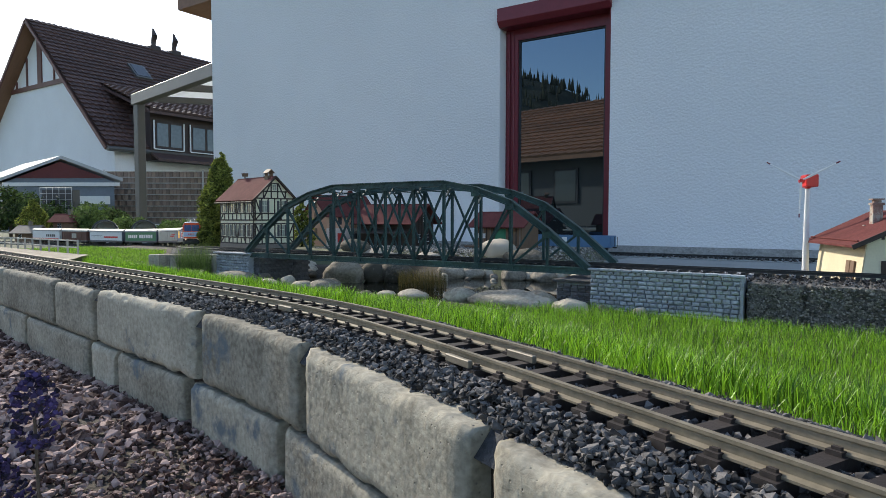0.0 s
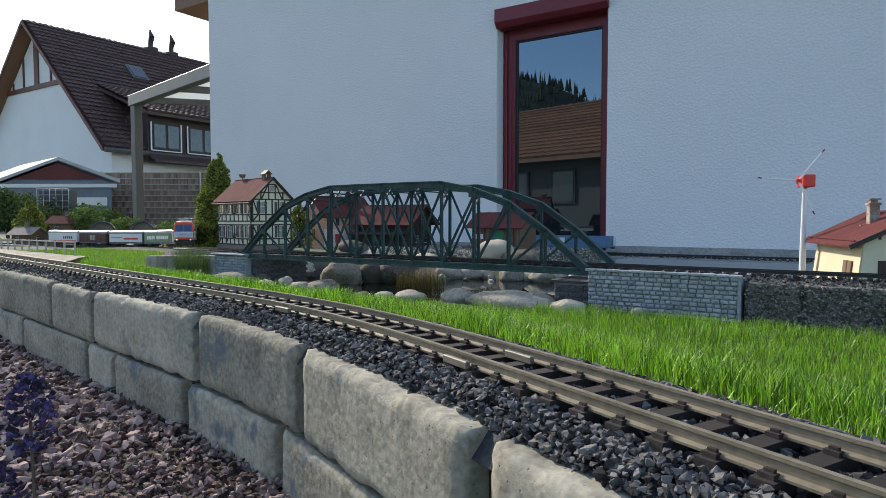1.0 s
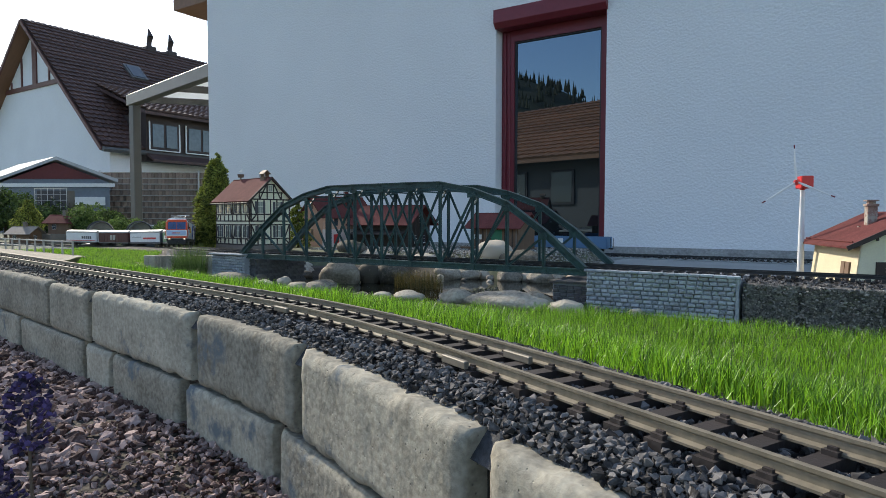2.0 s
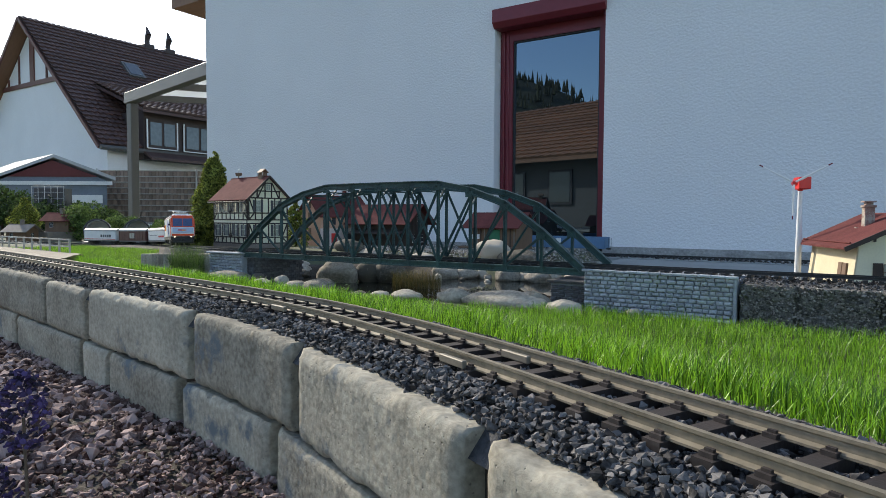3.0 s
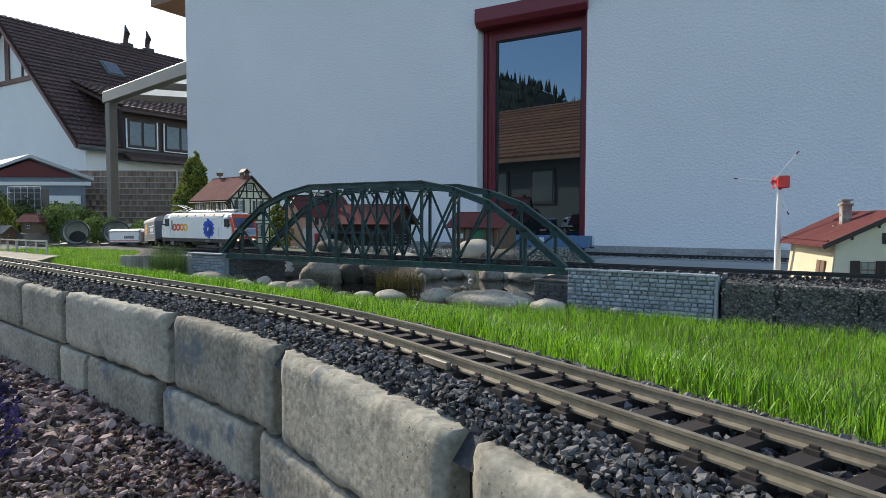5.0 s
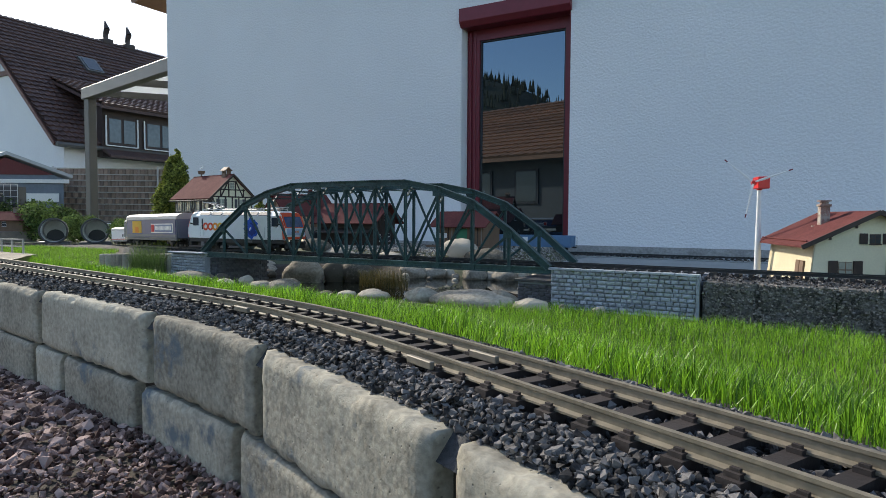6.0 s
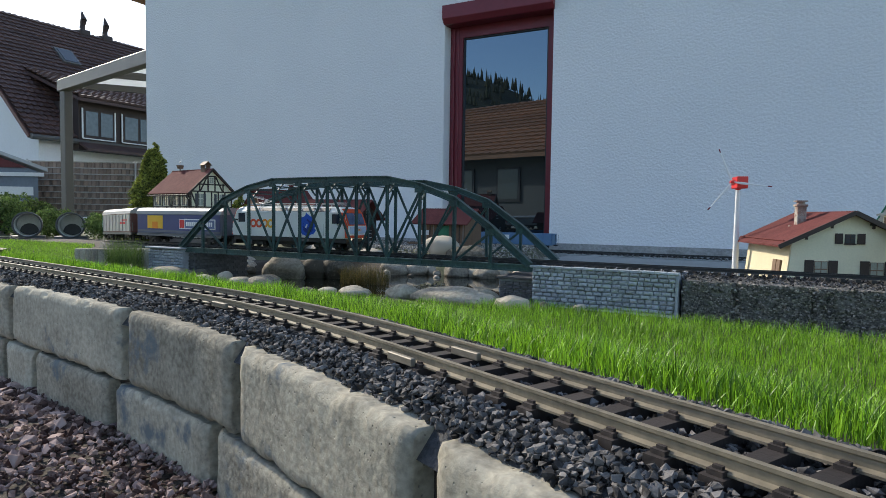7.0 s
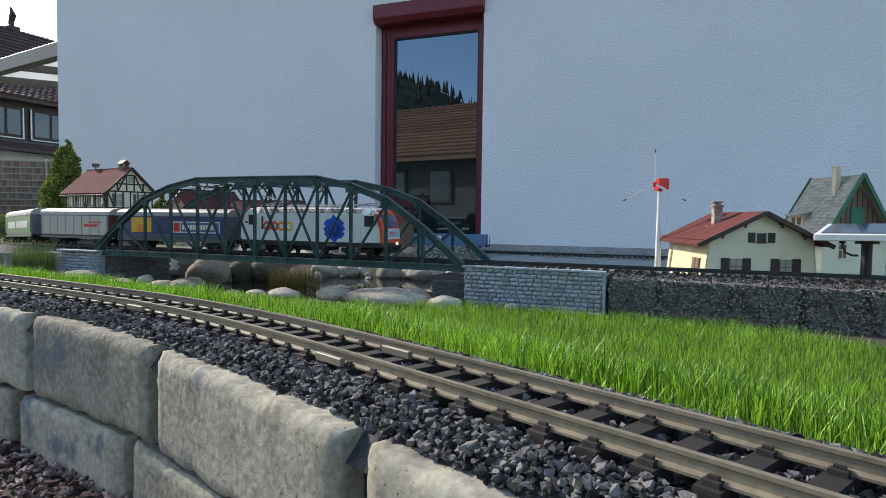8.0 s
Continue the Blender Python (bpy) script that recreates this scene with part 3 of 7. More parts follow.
scatter("rear_ballast", [(RNG.uniform(-4.1, 3.5), 4.1 + RNG.uniform(-0.1, 0.1), 0.03, RNG.uniform(0.005, 0.010)) for _ in range(3000)], M["ballast"],
        "dark chippings under the rear track", "ballast")


def straight_track(name, label, x0, x1, y, z, material):
    t = thing(name, label, "railway track")
    for o in (-0.0235, 0.0235):
        b = bm_new()
        span(b, x0, x1, y + o - 0.0017, y + o + 0.0017, z - 0.0083, z)
        span(b, x0, x1, y + o - 0.004, y + o + 0.004, z - 0.0083, z - 0.0065)
        part("rail", b, material, t)
    b = bm_new()
    box(b, (0, 0, -0.004), (0.0105, 0.086, 0.008))
    me = finish(b, "sleeper", material)
    x = x0 + 0.02
    while x < x1:
        part("sleeper", me, material, t).matrix_local = pose(x, y, z - 0.0085)
        x += 0.034
    return t


straight_track("rear_track", "black model railway track along the house wall", -4.0, 3.0, 4.1, 0.048, M["track_black"])


# ---- arch truss bridge ----
BX0, BX1, BN, BY0, BY1, BZ = -2.234, -0.690, 12, 1.80, 2.05, 0.122
TRACK_Y = 1.935
ARCH = [0.0, 0.108, 0.196, 0.241, 0.266, 0.267, 0.267]


def arch_node(k):
    return BX0 + (BX1 - BX0) * k / BN, BZ + ARCH[min(k, BN - k)]


def h_bar(bm, p, q, w, d):
    """An H-section bar: two flanges and a recessed web."""
    beam(bm, p, q, w * 0.42, d * 0.55)
    p, q = Vector(p), Vector(q)
    u = (q - p).normalized().cross(Vector((0, 1, 0))) * (w * 0.36)
    for s in (-1, 1):
        beam(bm, p + u * s, q + u * s, w * 0.28, d)


def build_bridge():
    t = thing("arch_truss_bridge", "blue-green painted model steel truss arch bridge over the pond", "model bridge")
    for y in (BY0, BY1):
        b = bm_new()
        for z, w, d in ((BZ - 0.002, 0.004, 0.016), (BZ - 0.019, 0.004, 0.016), (BZ - 0.0105, 0.014, 0.006)):
            beam(b, (BX0 - 0.01, y, z), (BX1 + 0.012, y, z), w, d)
        for k in range(BN + 1):
            x = arch_node(k)[0]
            box(b, (x, y, BZ - 0.0105), (0.022, 0.013, 0.0145))
        part("bottom_chord", b, M["bridge"], t)
        for k in range(BN):
            b = bm_new()
            (xa, za), (xb, zb) = arch_node(k), arch_node(k + 1)
            p, q = Vector((xa, y, za)), Vector((xb, y, zb))
            e = (q - p).normalized() * 0.003
            beam(b, p - e, q + e, 0.014, 0.010)
            n = (q - p).normalized().cross(Vector((0, 1, 0)))
            n = n if n.z > 0 else -n
            for s in (-1, 1):
                beam(b, p - e + n * 0.0085 * s, q + e + n * 0.0085 * s, 0.0035, 0.022)
            part("top_chord", b, M["bridge"], t)
        for k in range(1, BN):
            x, z = arch_node(k)
            b = bm_new()
            h_bar(b, (x, y, BZ - 0.005), (x, y, z - 0.004), 0.0088, 0.009)
            part("post", b, M["bridge"], t)
            b = bm_new()
            box(b, (x, y - 0.0085, z - 0.012), (0.030, 0.003, 0.020))
            for dx in (-0.009, 0.009):
                for dz in (-0.005, 0.005):
                    cyl(b, (x + dx, y - 0.0125, z - 0.011 + dz), (x + dx, y - 0.0095, z - 0.011 + dz), 0.0017, n=6)
            part("gusset_plate", b, M["bridge"], t)
        for k in range(1, BN):
            # braces fall towards the middle
            x, z = arch_node(k)
            if k < BN // 2:
                ends = [((x, z), arch_node(k + 1)[0])]
            elif k > BN // 2:
                ends = [((x, z), arch_node(k - 1)[0])]
            else:
                ends = [((x, z), arch_node(k - 1)[0]), ((x, z), arch_node(k + 1)[0])]
            # counter-braces cross the bays under the level part of the top chord
            if k in (5, 6):
                ends.append(((x, z), arch_node(k - 1)[0]))
            if k in (6, 7):
                ends.append(((x, z), arch_node(k + 1)[0]))
            ends = sorted(set(ends))
            for (xa, za), xb in ends:
                b = bm_new()
                h_bar(b, (xa, y + 0.003, za - 0.012), (xb, y + 0.003, BZ - 0.004), 0.0070, 0.006)
                part("brace", b, M["bridge"], t)
    for k in range(3, BN - 2):
        x, z = arch_node(k)
        b = bm_new()
        for dz in (-0.006, -0.020):
            beam(b, (x, BY0 + 0.01, z + dz), (x, BY1 - 0.01, z + dz), 0.004, 0.008, (1, 0, 0))
        for s in (0, 1):
            ya, yb = (BY0 + 0.012, BY0 + 0.05) if s == 0 else (BY1 - 0.012, BY1 - 0.05)
            beam(b, (x, ya, z - 0.045), (x, yb, z - 0.008), 0.005, 0.005, (1, 0, 0))
        part("cross_strut", b, M["bridge"], t)
        if k < BN - 3:
            x2, z2 = arch_node(k + 1)
            b = bm_new()
            beam(b, (x, BY0 + 0.015, z - 0.008), (x2, BY1 - 0.015, z2 - 0.008), 0.005, 0.003, (0, 0, 1))
            part("wind_brace", b, M["bridge"], t)
    for k in range(BN + 1):
        x = arch_node(k)[0]
        b = bm_new()
        span(b, x - 0.003, x + 0.003, BY0 + 0.01, BY1 - 0.01, BZ - 0.021, BZ - 0.012)
        part("floor_beam", b, M["bridge"], t)
    for y in (TRACK_Y - 0.03, TRACK_Y + 0.03):
        b = bm_new()
        span(b, BX0, BX1, y - 0.003, y + 0.003, BZ - 0.020, BZ - 0.0105)
        part("stringer", b, M["bridge"], t)


build_bridge()
DECK_RAIL = 0.1285


# ---- abutments ----
def coursed(parent, x0, x1, y, z0, z1, rows, length, material, depth=0.012, name="stone"):
    """Rows of pillow-faced stones, proud of a face at y that looks towards -y."""
    metas = {}

    def stone(w, h):
        key = (round(w, 3), round(h, 3), random.randrange(5))
        if key not in metas:
            b = bm_new()
            g = 0.00045
            corners = ((-1, -1), (1, -1), (1, 1), (-1, 1))
            v = [b.verts.new((sx * (w / 2 - g), 0.004, sz * (h / 2 - g))) for sx, sz in corners]
            m_ = [b.verts.new((sx * (w / 2 - g * 2.5) + random.uniform(-1, 1) * g, -depth * 0.22, sz * (h / 2 - g * 2.2) + random.uniform(-1, 1) * g * 0.6)) for sx, sz in corners]
            u = [b.verts.new((sx * (w / 2 - g * 7) + random.uniform(-1, 1) * g * 2, -depth * random.uniform(0.34, 0.58), sz * (h / 2 - g * 5.5) + random.uniform(-1, 1) * g * 1.5)) for sx, sz in corners]
            for lo_, hi_ in ((v, m_), (m_, u)):
                for i in range(4):
                    b.faces.new((lo_[i], lo_[(i + 1) % 4], hi_[(i + 1) % 4], hi_[i]))
            c = b.verts.new((random.uniform(-0.25, 0.25) * w, -depth * random.uniform(0.45, 0.66), random.uniform(-0.2, 0.2) * h))
            for i in range(4):
                b.faces.new((u[i], u[(i + 1) % 4], c))
            metas[key] = finish(b, name, material)
        return metas[key]

    h = (z1 - z0) / rows
    for r in range(rows):
        x = x0 - (length * 0.5 if r % 2 else 0)
        while x < x1 - 0.002:
            w = length * random.choice((0.6, 0.8, 0.8, 1.0))
            a, c = max(x, x0), min(x + w, x1)
            if c - a > 0.006:
                part(name, stone(c - a, h), material, parent).matrix_local = pose((a + c) / 2, y + random.uniform(-0.001, 0.001), z0 + h * (r + 0.5))
            x += w


def build_abutments():
    t = thing("bridge_abutment", "grey ashlar bridge abutment with a capping course", "abutment", group="bridge abutments")
    b = bm_new()
    span(b, -0.668, -0.262, 1.772, 2.10, -0.06, 0.110)
    part("core", b, M["ashlar_gap"], t)
    coursed(t, -0.668, -0.264, 1.770, -0.05, 0.118, 14, 0.026, M["ashlar"])
    for i in range(13):
        b = bm_new()
        xa = -0.674 + i * 0.0322
        box(b, (xa + 0.016, 1.770, 0.1205 + random.uniform(-0.0008, 0.0008)), (0.0312, 0.020, 0.007))
        part("capping", b, M["ashlar"], t, bevel=0.0012)
    b = bm_new()
    span(b, -0.266, -0.258, 1.762, 1.80, -0.06, 0.118)
    part("corner", b, M["ashlar"], t, bevel=0.002)
    t = thing("bridge_pier", "low dark grey brick pier under the bridge end", "pier", group="bridge piers")
    b = bm_new()
    span(b, -0.80, -0.67, 1.83, 2.10, -0.1, 0.072)
    part("core", b, M["ashlar_gap"], t)
    coursed(t, -0.80, -0.67, 1.828, -0.08, 0.066, 12, 0.026, M["dark_brick"], 0.006, "brick")
    b = bm_new()
    span(b, -0.81, -0.662, 1.818, 2.11, 0.0725, 0.080)
    part("cap_slab", b, M["dark_brick"], t, bevel=0.001)
    t = thing("bridge_pier", "low dark grey brick pier under the bridge end", "pier", group="bridge piers")
    b = bm_new()
    span(b, -2.225, -2.170, 1.815, 2.10, -0.1, 0.096)
    part("core", b, M["dark_brick"], t)
    coursed(t, -2.225, -2.172, 1.813, -0.08, 0.094, 14, 0.026, M["dark_brick"], 0.006, "brick")
    b = bm_new()
    box(b, (0, 0, 0), (0.006, 0.0245, 0.0112))
    me = finish(b, "brick", M["dark_brick"], bevel=0.0008)
    for r in range(14):
        for i in range(11):
            part("brick", me, M["dark_brick"], t).matrix_local = pose(-2.169 + random.uniform(-0.001, 0.001), 1.83 + i * 0.0257 + (0.0128 if r % 2 else 0) - 0.006, -0.074 + r * 0.0124)
    t = thing("bridge_abutment", "grey ashlar bridge abutment with a capping course", "abutment", group="bridge abutments")
    b = bm_new()
    span(b, -2.42, -2.205, 1.785, 2.12, -0.06, 0.112)
    part("core", b, M["ashlar_gap"], t)
    coursed(t, -2.42, -2.205, 1.783, -0.05, 0.108, 13, 0.026, M["ashlar"])
    b = bm_new()
    span(b, -2.425, -2.20, 1.765, 1.80, 0.1125, 0.119)
    part("capping", b, M["ashlar"], t, bevel=0.0015)


build_abutments()


def rough_block(name, x0, x1, y0, y1, z0, z1, material, amp=0.006, cell=0.011, seed=0):
    """A split-stone block, its faces broken up."""
    b = bm_new()
    box(b, ((x0 + x1) / 2, (y0 + y1) / 2, (z0 + z1) / 2), (x1 - x0, y1 - y0, z1 - z0))
    n = max(2, int((x1 - x0) / cell))
    bmesh.ops.subdivide_edges(b, edges=b.edges[:], cuts=min(n, 14), use_grid_fill=True)
    c = Vector(((x0 + x1) / 2, (y0 + y1) / 2, (z0 + z1) / 2))
    for v in b.verts:
        p = v.co.copy()
        n1 = noise.cell(p * 60 + Vector((seed, 0, 0))) * 0.5 + noise.noise(p * 45 + Vector((0, seed, 0)))
        ex = min(p.x - x0, x1 - p.x) / 0.012
        d = (p - c).normalized()
        v.co = p + d * amp * n1
        if ex < 1:
            v.co.y += 0.01 * (1 - ex) ** 2
    return b


def build_dark_wall():
    w = thing("stone_block_wall", "dark split-stone blocks carrying the track beside the lawn", "wall", kind="structure")
    x, i = -0.252, 0
    while x < 2.6:
        wd = 0.165 if i % 3 else 0.13
        part("stone_block", rough_block("stone_block", x, x + wd, 1.775, 2.02, -0.08, 0.103, M["lava"], seed=i), M["lava"], w)
        x += wd + 0.003
        i += 1
    w2 = thing("palisade_wall", "grey concrete palisades at the end of the bridge ramp", "wall", kind="structure")
    for i in range(12):
        b = bm_new()
        x = -2.45 - i * 0.052
        v = cyl(b, (x, 1.81 + 0.012 * i * 0.3, -0.08), (x, 1.81 + 0.012 * i * 0.3, 0.105 - 0.002 * i), 0.0265, 0.025, 14)
        part("palisade", b, M["concrete"], w2, smooth=False, bevel=0.002)


build_dark_wall()
scatter("ramp_ballast", [(RNG.uniform(-0.68, 2.6), 1.79 + RNG.random() * 0.25, 0.108 + RNG.uniform(-0.004, 0.003), RNG.uniform(0.003, 0.006)) for _ in range(9000)],
        M["ballast"], "dark chippings on the block wall beside the front track", "ballast")
scatter("wall_chippings", [(RNG.uniform(-0.25, 2.4), 1.774 + RNG.uniform(-0.004, 0.004), RNG.uniform(-0.04, 0.104), RNG.uniform(0.003, 0.0065)) for _ in range(17000)],
        M["lava_chip"], "dark broken stone bonded into the block wall's face", "stone")


# ---- pond ----
def build_pond():
    b = bm_new()
    vs = []
    for i in range(40):
        a = i / 40 * 2 * math.pi
        vs.append(b.verts.new((-1.4 + 1.02 * math.cos(a), 2.2 + 0.57 * math.sin(a), -0.028)))
    b.faces.new(vs)
    solid("water", b, M["water"], "still dark pond water under the bridge", "water", kind="structure")


build_pond()


def boulder(x, y, z, sx, sy, sz, seed, label="smooth grey river boulder at the pond edge", turn=0):
    b = bm_new()
    bmesh.ops.create_icosphere(b, subdivisions=3, radius=1)
    for v in b.verts:
        p = v.co.copy()
        v.co = p * (1 + 0.26 * noise.noise(p * 1.2 + Vector((seed * 3.7, 0, 0))) + 0.09 * noise.noise(p * 3.1 + Vector((0, seed, 0))))
    bmesh.ops.scale(b, vec=(sx, sy, sz), verts=b.verts)
    ob = solid("boulder", b, M["boulder"], label, "stone", group="pond boulders", smooth=True)
    ob.matrix_world = pose(x, y, z, 0, 0, turn)
    return ob


# ---- the train's line and its black track ----
NODES = [(-10.5, 3.1, 0.0), (-9.5, 3.17, 0.0), (-8.5, 3.24, 0.0), (-7.45, 3.31, 0.0), (-6.9, 3.35, 0.0), (-6.3, 3.39, 0.002), (-5.75, 3.42, 0.008), (-5.23, 3.38, 0.02), (-4.9, 3.28, 0.032), (-4.4, 3.02, 0.055), (-3.86, 2.64, 0.08),
         (-3.42, 2.28, 0.104), (-2.98, 2.035, 0.122), (-2.80, 1.98, 0.1265), (-2.5, 1.938, 0.1285), (-2.2, 1.935, 0.1285), (-1.4, 1.935, 0.1285),
         (-0.6, 1.935, 0.1285), (0.6, 1.935, 0.1285), (1.8, 1.935, 0.1285), (3.0, 1.935, 0.1285)]


def spline(nodes, per=24):
    p = [np.array(n) for n in [nodes[0]] + list(nodes) + [nodes[-1]]]
    out = []
    for i in range(1, len(p) - 2):
        for k in range(per):
            u = k / per
            a, b, c, d = p[i - 1], p[i], p[i + 1], p[i + 2]
            out.append(0.5 * (2 * b + (c - a) * u + (2 * a - 5 * b + 4 * c - d) * u * u + (3 * b - a - 3 * c + d) * u ** 3))
    out.append(p[-2])
    q = np.array(out)
    for _ in range(14):
        q[1:-1] = (q[:-2] + 2 * q[1:-1] + q[2:]) / 4
    return q


WAY = spline(NODES)
WAY_ARC = np.concatenate([[0], np.cumsum(np.linalg.norm(np.diff(WAY, axis=0), axis=1))])
WAY_DIR = np.gradient(WAY, axis=0)
WAY_DIR /= np.linalg.norm(WAY_DIR, axis=1)[:, None]


def way(s, off=0.0):
    x, y = np.interp(s, WAY_ARC, WAY[:, 0]), np.interp(s, WAY_ARC, WAY[:, 1])
    tx, ty = np.interp(s, WAY_ARC, WAY_DIR[:, 0]), np.interp(s, WAY_ARC, WAY_DIR[:, 1])
    return x - ty * off, y + tx * off, math.atan2(ty, tx)


def way_z(s):
    return float(np.interp(s, WAY_ARC, WAY[:, 2]))


def way_s(x, y):
    return float(WAY_ARC[np.argmin((WAY[:, 0] - x) ** 2 + (WAY[:, 1] - y) ** 2)])


def build_way():
    t = thing("bridge_track", "black model railway track running over the bridge", "railway track")
    for off in (-0.0235, 0.0235):
        v, f = rail_mesh(0.2, WAY_ARC[-1] - 0.05, off, way_z, 0.03, way)
        part("rail", joined("rail", v, f, M["track_black"]), M["track_black"], t)
    b = bm_new()
    box(b, (0, 0, -0.004), (0.0105, 0.086, 0.008))
    me = finish(b, "sleeper", M["track_black"])
    s = 1.5
    while s < WAY_ARC[-1] - 0.1:
        x, y, a = way(s)
        part("sleeper", me, M["track_black"], t).matrix_local = pose(x, y, way_z(s) - 0.0083, 0, 0, math.degrees(a))
        s += 0.033
    ss = np.arange(0.2, way_s(-2.22, 1.935), 0.05)
    verts, faces = [], []
    for s in ss:
        for o, dz in ((-0.11, -0.18), (-0.06, -0.014), (0.06, -0.014), (0.11, -0.18)):
            x, y, _ = way(s, o)
            verts.append((x, y, way_z(s) + dz))
    for i in range(len(ss) - 1):
        for j in range(3):
            faces.append((4 * i + j, 4 * i + 4 + j, 4 * i + 5 + j, 4 * i + 1 + j))
    tagged(new("track_bank", joined("track_bank", verts, faces, M["bed"])), "dark chipping bank under the curved track", "bank", kind="structure")


build_way()

# ---- train: x ahead, y to its left, z up from the rail's top ----
M["loco_white"] = plain("loco_white", (0.76, 0.77, 0.76), 0.3)
M["orange_red"] = plain("orange_red_paint", (0.72, 0.09, 0.03), 0.7)
M["orange"] = plain("orange_print", (0.82, 0.26, 0.02), 0.7)
M["yellow"] = plain("amber_print", (0.80, 0.45, 0.04), 0.7)
M["blue"] = plain("bright_blue_print", (0.01, 0.09, 0.50), 0.7)
M["navy"] = mat("navy_wagon_side", (0.035, 0.05, 0.16), 0.45, 0.15, 20)
M["wagon_green"] = mat("green_wagon_side", (0.02, 0.17, 0.075), 0.45, 0.12, 20)
M["wagon_grey"] = mat("grey_wagon_side", (0.40, 0.38, 0.34), 0.5, 0.12, 20)
M["wagon_brown"] = mat("brown_wagon_side", (0.10, 0.035, 0.028), 0.55, 0.2, 20)
M["wagon_white"] = mat("white_wagon_side", (0.70, 0.71, 0.72), 0.45, 0.08, 20)
M["wagon_slate"] = mat("slate_wagon_end", (0.10, 0.115, 0.15), 0.5, 0.15, 20)
M["roof_silver"] = mat("pale_wagon_roof", (0.27, 0.265, 0.25), 0.5, 0.1, 20)
M["frame_grey"] = mat("grey_underframe", (0.12, 0.12, 0.12), 0.6, 0.2, 30)
M["running"] = mat("black_running_gear", (0.022, 0.021, 0.02), 0.6, 0.25, 40)
M["print_blue"] = plain("grey_blue_print", (0.10, 0.14, 0.26), 0.45)
M["logo_red"] = plain("red_print", (0.60, 0.04, 0.035), 0.7)
M["loco_glass"] = mat("loco_glass", (0.02, 0.03, 0.05), 0.05, 0.1, 10)
M["sky_blue"] = plain("pale_blue_stripe", (0.25, 0.42, 0.70), 0.4)


def bogie(parent, x, length=0.09):
    b = bm_new()
    box(b, (x, 0, 0.024), (0.012, 0.08, 0.008))
    for sy in (-1, 1):
        box(b, (x, sy * 0.040, 0.020), (length, 0.007, 0.014))
        for sx in (-0.33, 0.33):
            box(b, (x + sx * length, sy * 0.044, 0.018), (0.016, 0.008, 0.012))
        box(b, (x, sy * 0.044, 0.026), (length * 0.4, 0.006, 0.010))
    g = part("bogie", b, M["running"], parent, bevel=0.0012)
    for sx in (-0.33, 0.33):
        b = bm_new()
        for sy in (-1, 1):
            cyl(b, (x + sx * length, sy * 0.021, 0.0155), (x + sx * length, sy * 0.0265, 0.0155), 0.0165, n=18)
        cyl(b, (x + sx * length, -0.022, 0.0155), (x + sx * length, 0.022, 0.0155), 0.003, n=8)
        part("wheelset", b, M["running"], g)


def roof_profile(w, z0, z1, n=8):
    return [(w / 2 * math.cos(math.pi * i / n), z0 + (z1 - z0) * math.sin(math.pi * i / n) ** 0.7) for i in range(n + 1)]


def wagon(label, length, side, end, roof, prints, ribs=0):
    t = thing("freight_wagon", label, "model wagon", group="wagons of the train")
    w, h = 0.106, length / 2 - 0.018
    b = bm_new()
    span(b, -h, h, -w / 2, w / 2, 0.040, 0.130)
    part("body", b, end, t, bevel=0.0015)
    for sy in (-1, 1):
        b = bm_new()
        span(b, -h + 0.008, h - 0.008, sy * (w / 2 + 0.0002), sy * (w / 2 + 0.0022), 0.046, 0.126)
        p = part("side_wall", b, side, t)
        if ribs:
            for i in range(ribs + 1):
                b = bm_new()
                x = mix(-h + 0.012, h - 0.012, i / ribs)
                box(b, (x, sy * (w / 2 + 0.0032), 0.086), (0.0028, 0.003, 0.079))
                part("rib", b, side, p)
        b = bm_new()
        span(b, -h, h, sy * (w / 2 - 0.004), sy * (w / 2 + 0.002), 0.030, 0.040)
        part("sole_bar", b, M["frame_grey"], t)
        for level, (name, m_, x0, x1, z0, z1, lab) in enumerate(prints):
            b = bm_new()
            f = -sy
            span(b, x0 * h * f, x1 * h * f, sy * (w / 2 + 0.0021), sy * (w / 2 + 0.0026 + 0.0004 * min(level, 5)), mix(0.046, 0.126, z0), mix(0.046, 0.126, z1))
            part(name, b, m_, p, lab)
    b = bm_new()
    pr = roof_profile(w + 0.008, 0.129, 0.158)
    prism(b, lambda x: [(x, y, z) for y, z in pr], -h - 0.003, h + 0.003)
    part("roof", b, roof, t)
    for sx in (-1, 1):
        bogie(t, sx * (h - 0.085), 0.075)
        b = bm_new()
        box(b, (sx * (h + 0.010), 0, 0.030), (0.022, 0.012, 0.010))
        for sy in (-1, 1):
            cyl(b, (sx * h, sy * 0.03, 0.036), (sx * (h + 0.012), sy * 0.03, 0.036), 0.004, n=8)
        part("coupler", b, M["running"], t)
        for sy in (-1, 1):
            b = bm_new()
            cyl(b, (sx * (h + 0.003), sy * 0.046, 0.045), (sx * (h + 0.003), sy * 0.046, 0.085), 0.0012, n=6)
            part("handrail", b, M["frame_grey"], t)
        b = bm_new()
        cyl(b, (sx * (h + 0.004), 0.03, 0.07), (sx * (h + 0.009), 0.03, 0.07), 0.009, n=12)
        part("brake_wheel", b, M["frame_grey"], t)
    return t


def letters(n, x0, x1, z0, z1, m_, gap=0.28):
    """Print bars standing in for a word of n letters."""
    w = (x1 - x0) / n
    return [("print_bar", m_, x0 + i * w, x0 + (i + 1 - gap) * w, z0, z1, "") for i in range(n)]


